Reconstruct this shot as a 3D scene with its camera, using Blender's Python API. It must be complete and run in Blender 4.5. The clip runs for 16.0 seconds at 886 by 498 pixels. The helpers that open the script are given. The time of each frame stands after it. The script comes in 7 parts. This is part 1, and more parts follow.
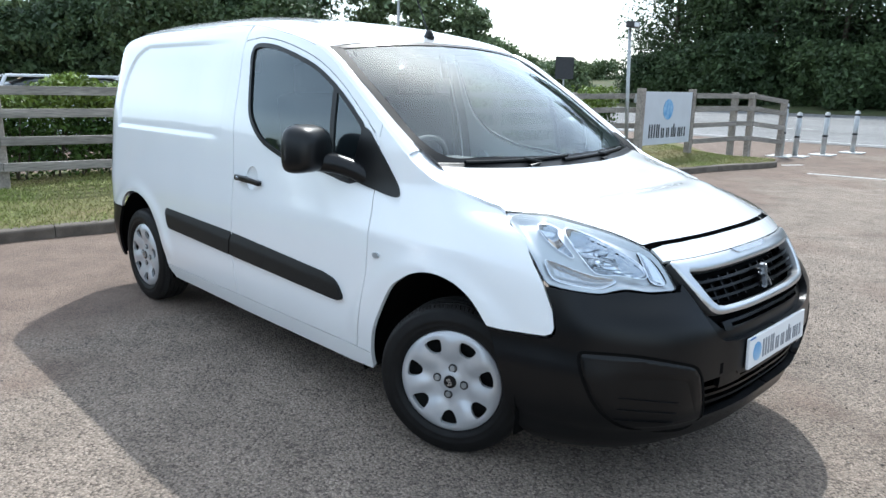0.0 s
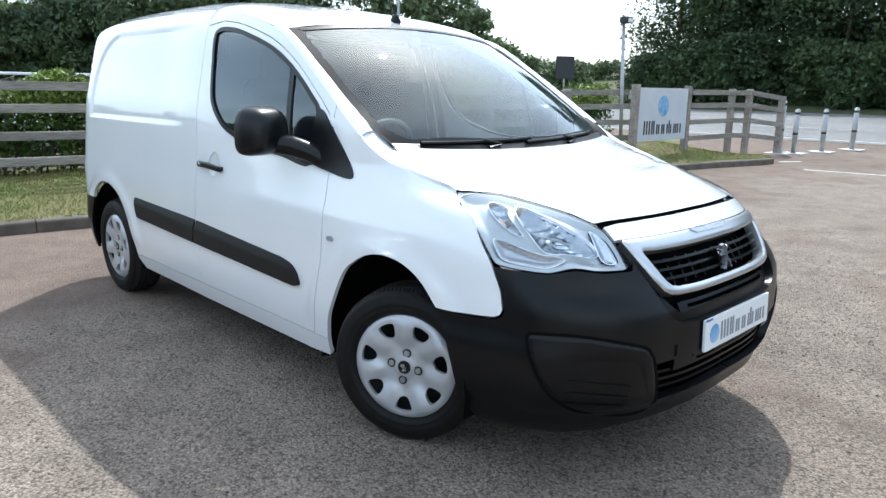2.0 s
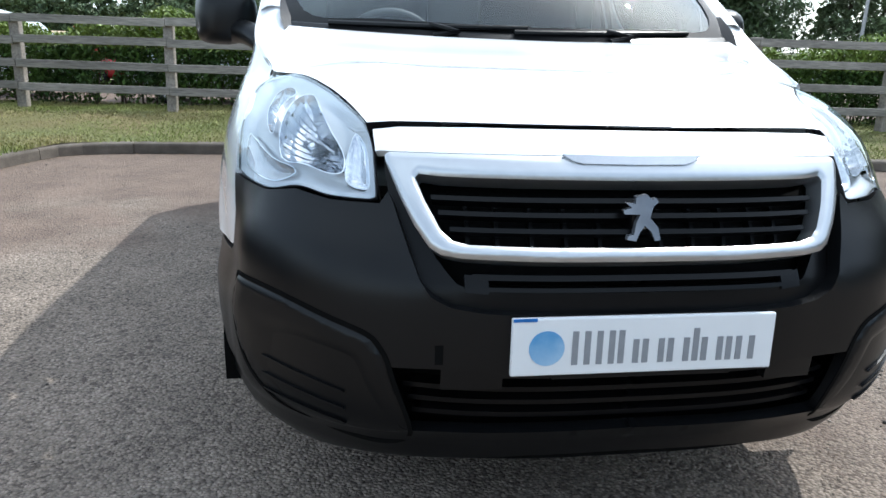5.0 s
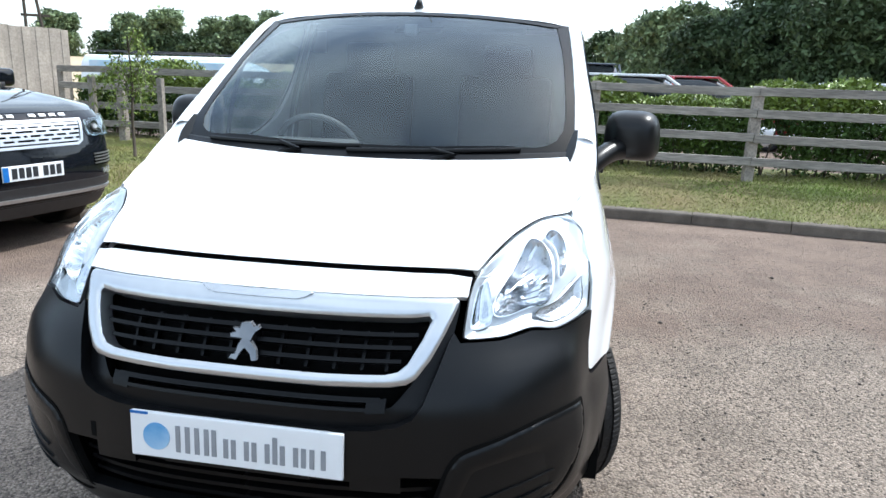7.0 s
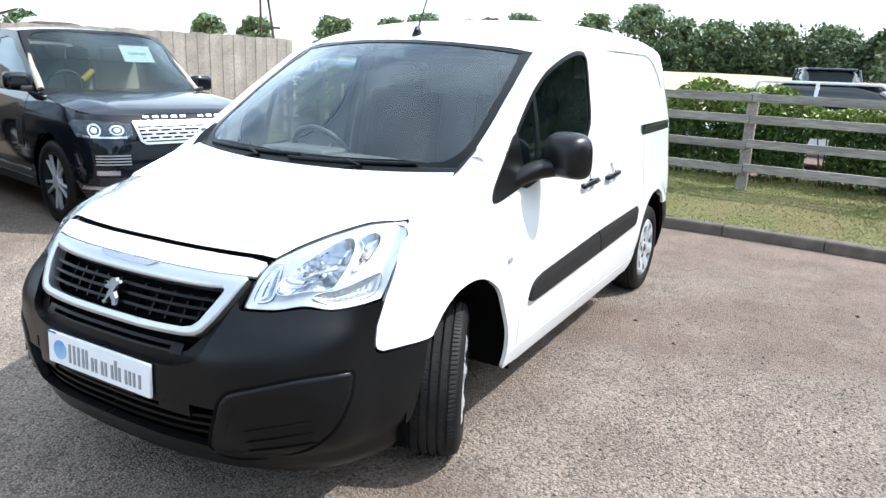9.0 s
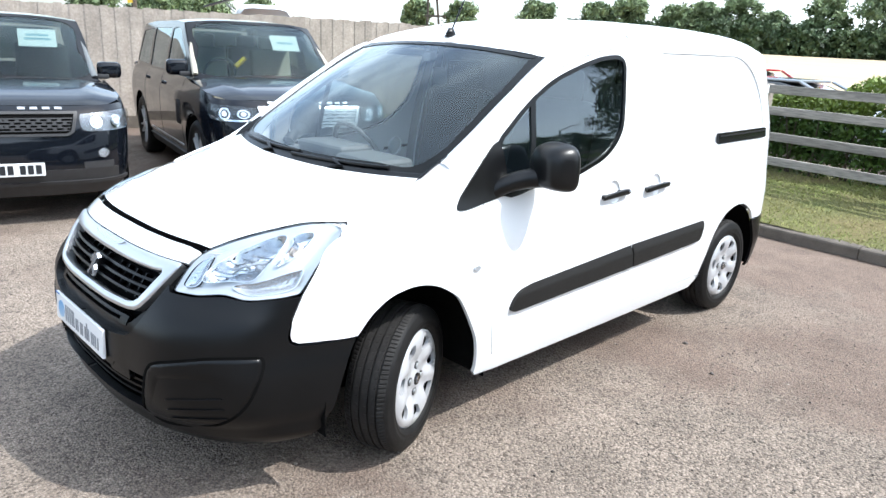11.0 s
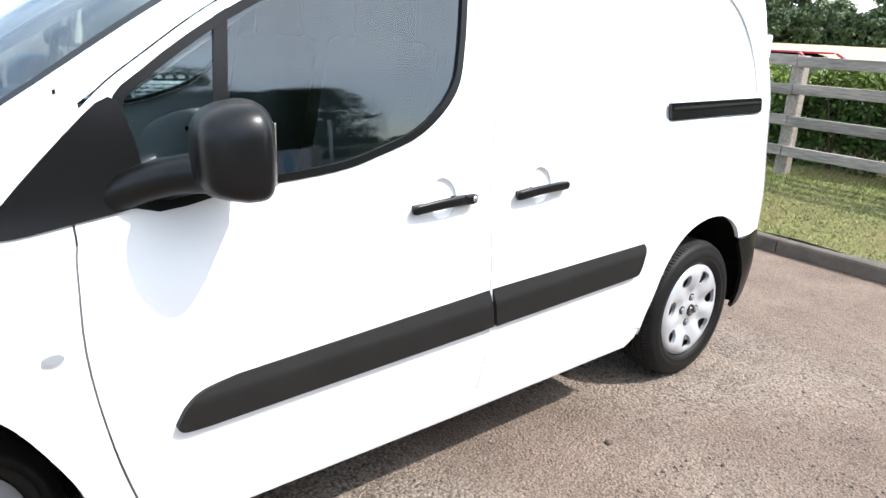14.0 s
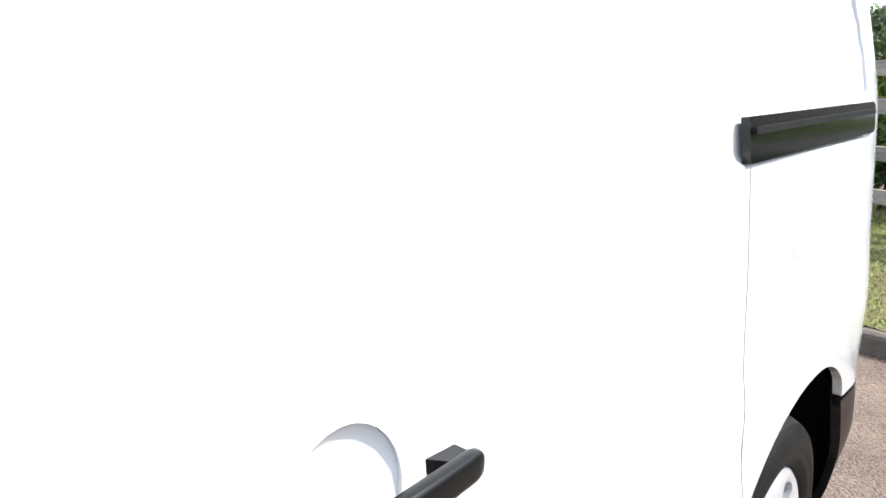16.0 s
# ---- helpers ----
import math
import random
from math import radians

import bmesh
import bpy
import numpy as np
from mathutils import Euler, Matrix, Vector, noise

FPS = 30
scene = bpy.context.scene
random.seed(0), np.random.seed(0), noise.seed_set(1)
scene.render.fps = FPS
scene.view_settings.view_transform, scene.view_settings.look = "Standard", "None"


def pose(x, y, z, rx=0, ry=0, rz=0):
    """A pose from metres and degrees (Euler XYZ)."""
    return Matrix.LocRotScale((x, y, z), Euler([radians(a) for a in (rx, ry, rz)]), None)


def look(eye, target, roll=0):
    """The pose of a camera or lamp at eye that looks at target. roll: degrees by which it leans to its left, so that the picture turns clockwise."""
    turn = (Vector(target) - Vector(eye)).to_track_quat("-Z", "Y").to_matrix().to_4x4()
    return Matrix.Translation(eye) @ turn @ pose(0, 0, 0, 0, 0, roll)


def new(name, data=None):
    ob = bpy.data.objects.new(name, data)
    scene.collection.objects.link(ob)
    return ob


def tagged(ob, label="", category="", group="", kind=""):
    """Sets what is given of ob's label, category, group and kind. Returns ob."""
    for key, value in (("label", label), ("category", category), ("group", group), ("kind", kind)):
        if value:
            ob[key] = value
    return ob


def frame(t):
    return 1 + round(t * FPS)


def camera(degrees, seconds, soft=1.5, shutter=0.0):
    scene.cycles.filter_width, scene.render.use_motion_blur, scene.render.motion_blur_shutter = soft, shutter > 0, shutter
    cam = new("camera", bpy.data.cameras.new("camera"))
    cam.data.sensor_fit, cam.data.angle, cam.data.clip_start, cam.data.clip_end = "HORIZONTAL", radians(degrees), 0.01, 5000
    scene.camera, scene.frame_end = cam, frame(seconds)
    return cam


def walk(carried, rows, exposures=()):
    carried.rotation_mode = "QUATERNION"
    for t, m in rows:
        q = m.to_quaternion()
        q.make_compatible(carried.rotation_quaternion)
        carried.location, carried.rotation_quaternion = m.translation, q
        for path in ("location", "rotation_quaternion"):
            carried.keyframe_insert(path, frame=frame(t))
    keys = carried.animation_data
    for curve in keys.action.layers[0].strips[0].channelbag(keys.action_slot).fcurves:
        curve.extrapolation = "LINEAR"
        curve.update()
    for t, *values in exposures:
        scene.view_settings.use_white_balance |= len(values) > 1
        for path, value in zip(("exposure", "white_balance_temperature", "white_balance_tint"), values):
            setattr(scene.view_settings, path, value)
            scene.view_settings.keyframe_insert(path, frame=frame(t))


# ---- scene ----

# ---- camera and walk ----
cam = camera(64.61, 16.0)


def eye(x, y, z, yaw, pitch, roll):
    return pose(x, y, z, 90 + pitch, 0, yaw) @ pose(0, 0, 0, 0, 0, roll)


PATH = [
    (0.0, eye(3.263, -2.638, 1.430, 45.38, -12.98, 1.04)),
    (0.5, eye(3.243, -2.641, 1.433, 44.95, -13.00, 1.05)),
    (1.0, eye(3.241, -2.645, 1.429, 44.58, -12.92, 0.99)),
    (1.5, eye(3.265, -2.613, 1.400, 44.31, -12.89, 0.93)),
    (2.0, eye(3.368, -2.467, 1.346, 45.76, -12.84, 0.82)),
    (2.5, eye(3.449, -2.236, 1.236, 50.43, -12.84, 0.94)),
    (3.0, eye(3.447, -1.874, 1.049, 54.67, -13.02, 0.93)),
    (3.2, eye(3.450, -1.729, 0.990, 57.08, -12.92, 1.06)),
    (5.3, eye(3.568, -0.376, 1.063, 85.29, -14.77, 1.51)),
    (5.5, eye(3.590, -0.237, 1.055, 88.11, -13.92, 1.30)),
    (6.0, eye(3.612, 0.073, 1.112, 93.23, -13.83, 1.61)),
    (6.5, eye(3.677, 0.393, 1.260, 97.23, -13.81, 1.53)),
    (7.0, eye(3.740, 0.709, 1.383, 99.76, -13.87, 1.77)),
    (7.5, eye(3.692, 1.027, 1.448, 103.20, -14.08, 1.92)),
    (8.0, eye(3.727, 1.381, 1.470, 108.29, -14.16, 2.35)),
    (8.5, eye(3.732, 1.696, 1.495, 113.92, -14.37, 2.24)),
    (9.0, eye(3.678, 2.019, 1.520, 119.41, -14.50, 2.21)),
    (9.5, eye(3.642, 2.308, 1.540, 124.54, -14.35, 1.86)),
    (9.7, eye(3.612, 2.405, 1.583, 126.78, -14.97, 2.32)),
    (11.8, eye(2.838, 2.829, 1.652, 138.99, -15.68, 2.33)),
    (12.0, eye(2.781, 2.842, 1.643, 140.14, -15.60, 2.23)),
    (12.5, eye(2.551, 2.821, 1.633, 142.79, -16.47, 2.40)),
    (13.0, eye(2.187, 2.691, 1.574, 143.24, -16.54, 2.18)),
    (13.5, eye(1.794, 2.564, 1.485, 141.62, -16.75, 2.35)),
    (14.0, eye(1.338, 2.340, 1.413, 139.55, -17.00, 2.70)),
    (14.5, eye(0.967, 2.073, 1.347, 136.21, -16.78, 2.83)),
    (15.0, eye(0.564, 1.795, 1.302, 133.06, -16.76, 3.24)),
    (15.5, eye(0.251, 1.512, 1.305, 132.36, -16.44, 3.39)),
    (16.0, eye(-0.044, 1.195, 1.262, 132.70, -14.55, 1.30)),
]

# exposure follows the phone's own metering
walk(cam, PATH, [(0.0, 0.75, 5930, 5), (3.2, 0.75, 5930, 5), (5.3, 0.64, 5960, 5), (7.0, 0.84, 5980, 6), (8.0, 0.98, 5980, 6), (9.7, 1.11, 6030, 7), (11.8, 1.17, 6100, 7), (13.0, 1.20, 6250, 8), (16.0, 1.14, 6350, 9)])

# ---- world and sun ----
SUN_WAY = Vector((-0.44, 0.62, 1.0)).normalized()  # towards the sun
SUN_EL = math.asin(SUN_WAY.z)
world = bpy.data.worlds.new("sky")
scene.world = world
world.use_nodes = True
wn = world.node_tree
wn.nodes.clear()
w_out = wn.nodes.new("ShaderNodeOutputWorld")
w_bg = wn.nodes.new("ShaderNodeBackground")
w_sky = wn.nodes.new("ShaderNodeTexSky")
w_sky.sky_type = "NISHITA"
w_sky.sun_disc = False
w_sky.sun_elevation = SUN_EL
w_sky.sun_rotation = math.atan2(SUN_WAY.x, SUN_WAY.y)
w_sky.dust_density = 2.2
w_bg.inputs["Strength"].default_value = 0.15
# thin high cloud over the blue
w_tc = wn.nodes.new("ShaderNodeTexCoord")
w_map = wn.nodes.new("ShaderNodeMapping")
w_map.inputs["Scale"].default_value = (1.0, 1.0, 3.0)
w_noise = wn.nodes.new("ShaderNodeTexNoise")
w_noise.inputs["Scale"].default_value = 2.2
w_noise.inputs["Detail"].default_value = 7
w_ramp = wn.nodes.new("ShaderNodeValToRGB")
w_ramp.color_ramp.elements[0].position, w_ramp.color_ramp.elements[1].position = 0.32, 0.78
w_mix = wn.nodes.new("ShaderNodeMix")
w_mix.data_type = "RGBA"
w_mix.inputs[7].default_value = (12.4, 13.3, 13.8, 1)
w_fac = wn.nodes.new("ShaderNodeMath")
w_fac.operation = "MULTIPLY_ADD"
w_fac.inputs[1].default_value, w_fac.inputs[2].default_value = 0.56, 0.08
wn.links.new(w_tc.outputs["Generated"], w_map.inputs["Vector"])
wn.links.new(w_map.outputs["Vector"], w_noise.inputs["Vector"])
wn.links.new(w_noise.outputs["Fac"], w_ramp.inputs["Fac"])
wn.links.new(w_ramp.outputs["Color"], w_fac.inputs[0])
wn.links.new(w_fac.outputs[0], w_mix.inputs["Factor"])
wn.links.new(w_sky.outputs["Color"], w_mix.inputs[6])
wn.links.new(w_mix.outputs[2], w_bg.inputs["Color"])
wn.links.new(w_bg.outputs["Background"], w_out.inputs["Surface"])

sun = new("sun", bpy.data.lights.new("sun", "SUN"))
sun.data.energy = 3.15
sun.data.angle = radians(0.53)
sun.data.color = (1.0, 0.96, 0.91)
sun.matrix_basis = look((SUN_WAY * 40).to_tuple(), (0, 0, 0))

# ---- materials ----
def material(name, color, rough=0.5, metal=0.0, var=0.0, var_scale=8.0, grain=0.0, grain_scale=120.0, bump=0.0, bump_scale=60.0,
             second=None, coat=0.0, spec=0.5, trans=0.0, ior=1.45, per_object=0.0, per_island=0.0, stretch=(1, 1, 1)):
    """A surface with colour variation at two scales and fine relief."""
    m = bpy.data.materials.new(name)
    m.use_nodes = True
    nt = m.node_tree
    b = nt.nodes["Principled BSDF"]
    b.inputs["Base Color"].default_value = (*color, 1)
    b.inputs["Roughness"].default_value = rough
    b.inputs["Metallic"].default_value = metal
    b.inputs["Specular IOR Level"].default_value = spec
    b.inputs["Coat Weight"].default_value = coat
    b.inputs["Coat Roughness"].default_value = 0.04
    b.inputs["Transmission Weight"].default_value = trans
    b.inputs["IOR"].default_value = ior
    if not (var or grain or bump or per_object or per_island):
        return m
    tc = nt.nodes.new("ShaderNodeTexCoord")
    mp = nt.nodes.new("ShaderNodeMapping")
    mp.inputs["Scale"].default_value = stretch
    nt.links.new(tc.outputs["Object"], mp.inputs["Vector"])
    out = None
    if var:
        n1 = nt.nodes.new("ShaderNodeTexNoise")
        n1.inputs["Scale"].default_value, n1.inputs["Detail"].default_value = var_scale, 6
        nt.links.new(mp.outputs["Vector"], n1.inputs["Vector"])
        r1 = nt.nodes.new("ShaderNodeValToRGB")
        r1.color_ramp.elements[0].position, r1.color_ramp.elements[1].position = 0.32, 0.68
        two = second or tuple(c * (1 - var) for c in color)
        r1.color_ramp.elements[0].color, r1.color_ramp.elements[1].color = (*two, 1), (*color, 1)
        nt.links.new(n1.outputs["Fac"], r1.inputs["Fac"])
        out = r1.outputs["Color"]
    if grain:
        n2 = nt.nodes.new("ShaderNodeTexNoise")
        n2.inputs["Scale"].default_value, n2.inputs["Detail"].default_value = grain_scale, 3
        nt.links.new(mp.outputs["Vector"], n2.inputs["Vector"])
        r2 = nt.nodes.new("ShaderNodeMapRange")
        r2.inputs[1].default_value, r2.inputs[2].default_value = 0.3, 0.7
        r2.inputs[3].default_value, r2.inputs[4].default_value = 1 - grain, 1 + grain * 0.6
        nt.links.new(n2.outputs["Fac"], r2.inputs[0])
        h = nt.nodes.new("ShaderNodeHueSaturation")
        if out:
            nt.links.new(out, h.inputs["Color"])
        else:
            h.inputs["Color"].default_value = (*color, 1)
        nt.links.new(r2.outputs[0], h.inputs["Value"])
        out = h.outputs["Color"]
    if per_object or per_island:
        if per_object:
            rn = nt.nodes.new("ShaderNodeObjectInfo").outputs["Random"]
        else:
            rn = nt.nodes.new("ShaderNodeNewGeometry").outputs["Random Per Island"]
        r3 = nt.nodes.new("ShaderNodeMapRange")
        amount = per_object or per_island
        r3.inputs[3].default_value, r3.inputs[4].default_value = 1 - amount, 1 + amount
        nt.links.new(rn, r3.inputs[0])
        h2 = nt.nodes.new("ShaderNodeHueSaturation")
        if out:
            nt.links.new(out, h2.inputs["Color"])
        else:
            h2.inputs["Color"].default_value = (*color, 1)
        nt.links.new(r3.outputs[0], h2.inputs["Value"])
        out = h2.outputs["Color"]
    if out:
        nt.links.new(out, b.inputs["Base Color"])
    if bump:
        n3 = nt.nodes.new("ShaderNodeTexNoise")
        n3.inputs["Scale"].default_value, n3.inputs["Detail"].default_value = bump_scale, 4
        nt.links.new(mp.outputs["Vector"], n3.inputs["Vector"])
        bp = nt.nodes.new("ShaderNodeBump")
        bp.inputs["Strength"].default_value, bp.inputs["Distance"].default_value = bump, 0.01
        nt.links.new(n3.outputs["Fac"], bp.inputs["Height"])
        nt.links.new(bp.outputs["Normal"], b.inputs["Normal"])
    return m


def ground_material(name, smooth, light, dark, stone=80.0, loose_at=(.44, .56), kerbside=0.0):
    """Worn asphalt: chippings laid bare in some places, a smooth fine-grained skin in others."""
    m = bpy.data.materials.new(name)
    m.use_nodes = True
    nt = m.node_tree
    b = nt.nodes["Principled BSDF"]
    tc = nt.nodes.new("ShaderNodeTexCoord")

    def noise_tex(scale, detail=4, rough=.5):
        n = nt.nodes.new("ShaderNodeTexNoise")
        n.inputs["Scale"].default_value, n.inputs["Detail"].default_value = scale, detail
        n.inputs["Roughness"].default_value = rough
        nt.links.new(tc.outputs["Object"], n.inputs["Vector"])
        return n.outputs["Fac"]

    def ramp(src, *stops):
        r = nt.nodes.new("ShaderNodeValToRGB")
        while len(r.color_ramp.elements) < len(stops):
            r.color_ramp.elements.new(.5)
        for e, (p, c) in zip(r.color_ramp.elements, stops):
            e.position, e.color = p, (*c, 1)
        nt.links.new(src, r.inputs["Fac"])
        return r.outputs["Color"]

    def mix(fac, a, c, kind="MIX"):
        x = nt.nodes.new("ShaderNodeMix")
        x.data_type, x.blend_type = "RGBA", kind
        if hasattr(fac, "links"):
            nt.links.new(fac, x.inputs["Factor"])
        else:
            x.inputs["Factor"].default_value = fac
        nt.links.new(a, x.inputs[6])
        nt.links.new(c, x.inputs[7])
        return x.outputs[2]

    def cells(scale):
        v = nt.nodes.new("ShaderNodeTexVoronoi")
        v.inputs["Scale"].default_value = scale
        nt.links.new(tc.outputs["Object"], v.inputs["Vector"])
        sep = nt.nodes.new("ShaderNodeSeparateColor")
        nt.links.new(v.outputs["Color"], sep.inputs["Color"])
        return v, sep

    def grey(k):
        return (k, k, k)

    v1, s1 = cells(stone)
    v2, s2 = cells(stone * 2.1)
    mid = tuple(.62 * x + .38 * y for x, y in zip(light, dark))
    pale = tuple(min(.8, c * 1.30) for c in light)
    chips = ramp(s1.outputs[0], (0, dark), (.09, dark), (.28, mid), (.80, light), (1, pale))
    fine = ramp(s2.outputs[1], (0, dark), (.22, mid), (1, light))
    bare = mix(.36, chips, fine)
    gap = ramp(v1.outputs["Distance"], (.30, grey(1.03)), (.72, grey(.64)))
    bare = mix(1.0, bare, gap, "MULTIPLY")
    skin_c = ramp(s2.outputs[0], (0, tuple(c * .38 for c in smooth)), (.4, tuple(c * .95 for c in smooth)), (1, tuple(c * 1.42 for c in smooth)))
    # the surface is smoother along the kerb, where nobody turns
    sx = nt.nodes.new("ShaderNodeSeparateXYZ")
    nt.links.new(tc.outputs["Object"], sx.inputs[0])
    off = nt.nodes.new("ShaderNodeMapRange")
    for i, k in enumerate((-2.4, .2, -kerbside * 1.5, kerbside * .45)):
        off.inputs[i + 1].default_value = k
    nt.links.new(sx.outputs[0], off.inputs[0])
    add = nt.nodes.new("ShaderNodeMath")
    nt.links.new(noise_tex(.42, 9, .62), add.inputs[0])
    nt.links.new(off.outputs[0], add.inputs[1])
    where = ramp(add.outputs[0], (loose_at[0], grey(.16)), (loose_at[1], grey(.95)))
    col = mix(where, skin_c, bare)
    stain = ramp(noise_tex(2.6, 8, .6), (.34, grey(.80)), (.62, grey(1.10)))
    wide = ramp(noise_tex(.17, 3), (.38, (.90, .89, .88)), (.64, (1.10, 1.09, 1.08)))
    col = mix(1.0, mix(1.0, col, stain, "MULTIPLY"), wide, "MULTIPLY")
    nt.links.new(col, b.inputs["Base Color"])
    b.inputs["Roughness"].default_value = 0.9
    b.inputs["Specular IOR Level"].default_value = 0.25
    bp = nt.nodes.new("ShaderNodeBump")
    bp.inputs["Strength"].default_value, bp.inputs["Distance"].default_value = 0.75, 0.010
    bp.invert = True
    nt.links.new(v1.outputs["Distance"], bp.inputs["Height"])
    nt.links.new(bp.outputs["Normal"], b.inputs["Normal"])
    return m


def coated_glass(name, tint, ior):
    """Tinted glass: straight sight through the tint under a clear reflection."""
    m = bpy.data.materials.new(name)
    m.use_nodes = True
    nt = m.node_tree
    nt.nodes.clear()
    out = nt.nodes.new("ShaderNodeOutputMaterial")
    mx = nt.nodes.new("ShaderNodeMixShader")
    tr = nt.nodes.new("ShaderNodeBsdfTransparent")
    tr.inputs["Color"].default_value = (*tint, 1)
    gl = nt.nodes.new("ShaderNodeBsdfGlossy")
    gl.inputs["Roughness"].default_value = 0.0
    gl.inputs["Color"].default_value = (0.88, 0.96, 1.0, 1)
    lw = nt.nodes.new("ShaderNodeLayerWeight")
    lw.inputs["Blend"].default_value = 0.5
    pw = nt.nodes.new("ShaderNodeMath")
    pw.operation = "POWER"
    pw.inputs[1].default_value = 4.0
    fr = nt.nodes.new("ShaderNodeMath")
    fr.operation = "MULTIPLY_ADD"
    f0 = ((ior - 1) / (ior + 1)) ** 2
    fr.inputs[1].default_value, fr.inputs[2].default_value = 1 - f0, f0
    nt.links.new(lw.outputs["Facing"], pw.inputs[0])
    nt.links.new(pw.outputs[0], fr.inputs[0])
    nt.links.new(fr.outputs[0], mx.inputs["Fac"])
    nt.links.new(tr.outputs["BSDF"], mx.inputs[1])
    nt.links.new(gl.outputs["BSDF"], mx.inputs[2])
    nt.links.new(mx.outputs["Shader"], out.inputs["Surface"])
    return m


M_WHITE = material("white_paint", (0.80, 0.81, 0.82), 0.22, coat=1.0, var=0.02, var_scale=3.0, bump=0.015, bump_scale=1.6)
M_BLACKTRIM = material("black_plastic", (0.0042, 0.0045, 0.0052), 0.30, spec=0.29, var=0.25, var_scale=2.5, bump=0.05, bump_scale=900)
M_STRIP = material("grey_plastic", (0.013, 0.0125, 0.012), 0.52, spec=0.25, var=0.2, var_scale=6, bump=0.1, bump_scale=900)
M_GLOSSBLACK = material("gloss_black", (0.006, 0.006, 0.007), 0.14, spec=0.3, coat=0.25)
M_FRIT = material("printed_glass_edge", (0.005, 0.0055, 0.006), 0.22, spec=0.22, var=0.2, var_scale=9)
M_LAMPMID = material("grey_lamp_inside", (0.20, 0.21, 0.23), 0.25, metal=0.6, var=0.3, var_scale=16)
M_SATIN = material("satin_black_plastic", (0.0038, 0.004, 0.0046), 0.33, spec=0.38, var=0.2, var_scale=5)
M_GRILLE = material("grille_plastic", (0.0035, 0.0035, 0.004), 0.30, spec=0.2, var=0.2, var_scale=12)
# near-black for hidden dark parts, and for shade painted into openings
M_DARK = material("black_parts_and_shade", (0.004, 0.004, 0.004), 0.9, spec=0.08, var=0.3, var_scale=20)
M_SEAM = material("seam_grey", (0.24, 0.24, 0.24), 0.6, var=0.1, var_scale=8)
M_CHROME = material("satin_chrome", (0.53, 0.545, 0.565), 0.30, metal=0.9, var=0.04, var_scale=40)
M_BRIGHT = material("bright_chrome", (0.82, 0.83, 0.85), 0.06, metal=1.0)
M_REFLECTOR = material("lamp_reflector", (0.90, 0.91, 0.92), 0.14, metal=0.6, bump=0.25, bump_scale=24)
M_BEZEL = material("lamp_bezel", (0.50, 0.52, 0.55), 0.22, metal=0.75, var=0.1, var_scale=12)
M_LAMPSILVER = material("lamp_housing_silver", (0.42, 0.45, 0.48), 0.34, metal=0.5, var=0.05, var_scale=9)
M_MIRROR = material("lamp_mirror", (0.60, 0.63, 0.67), 0.14, metal=1.0, var=0.05, var_scale=30)
M_LAMPDARK = material("dark_lamp_inside", (0.045, 0.050, 0.056), 0.20, metal=0.3, var=0.3, var_scale=18)
M_AMBER = material("amber_lens", (0.78, 0.66, 0.56), 0.15, trans=0.5)
M_RUBBER = material("tyre_rubber", (0.0105, 0.0102, 0.0102), 0.55, spec=0.22, var=0.35, var_scale=14, grain=0.15, bump=0.1, bump_scale=200)
M_TREAD = material("tread_rubber", (0.028, 0.0262, 0.025), 0.62, spec=0.2, var=0.35, var_scale=14, grain=0.2, bump=0.1, bump_scale=200)
M_CAP = material("silver_wheel_paint", (0.52, 0.53, 0.55), 0.34, metal=0.35, var=0.06, var_scale=20, coat=0.4)
M_STEEL = material("black_steel", (0.012, 0.012, 0.012), 0.5, var=0.3, var_scale=30)
M_LENS = coated_glass("lamp_lens", (0.97, 0.98, 0.985), 1.3)
M_PLATE = material("plate_white", (0.74, 0.75, 0.76), 0.3, var=0.03, var_scale=20, coat=0.3)
M_PLATEGREY = material("plate_grey_ink", (0.25, 0.26, 0.28), 0.4, var=0.1, var_scale=40)
M_BLUE = material("plate_blue", (0.02, 0.16, 0.50), 0.3, var=0.3, var_scale=30)
M_LOGO = material("logo_blue", (0.05, 0.25, 0.52), 0.35, var=0.6, var_scale=9, second=(0.35, 0.52, 0.68))
M_DASH = material("dashboard_plastic", (0.10, 0.107, 0.11), 0.6, var=0.2, var_scale=10, bump=0.1, bump_scale=500)
M_FABRIC = material("seat_fabric", (0.030, 0.032, 0.036), 0.9, var=0.15, var_scale=6)
M_BULKHEAD = material("grey_bulkhead", (0.14, 0.15, 0.155), 0.7, var=0.15, var_scale=5)


M_GLASS = coated_glass("windscreen_glass", (0.76, 0.81, 0.805), 1.64)
M_SIDEGLASS = coated_glass("tinted_door_glass", (0.42, 0.49, 0.49), 1.86)
M_ASPHALT = ground_material("worn_asphalt", (0.158, 0.116, 0.093), (0.31, 0.257, 0.211), (0.050, 0.039, 0.032), 100, (.42, .52), .11)
M_ROAD = ground_material("road_asphalt", (0.20, 0.20, 0.20), (0.26, 0.26, 0.26), (0.07, 0.07, 0.07), 60)
M_KERB = material("kerb_concrete", (0.150, 0.126, 0.103), 0.9, var=0.4, var_scale=7, grain=0.25, grain_scale=160, bump=0.4, bump_scale=90, per_object=0.1)
M_WOOD = material("weathered_rail_wood", (0.33, 0.29, 0.25), 0.85, var=0.35, var_scale=5, grain=0.3, grain_scale=40, bump=0.3, bump_scale=40, per_object=0.14, stretch=(1, 1, 1))
M_RAIL = material("weathered_rail_grain", (0.315, 0.285, 0.25), 0.85, var=0.40, var_scale=6, grain=0.35, grain_scale=46, bump=0.35, bump_scale=50, per_object=0.12, stretch=(1, .1, 1.5))
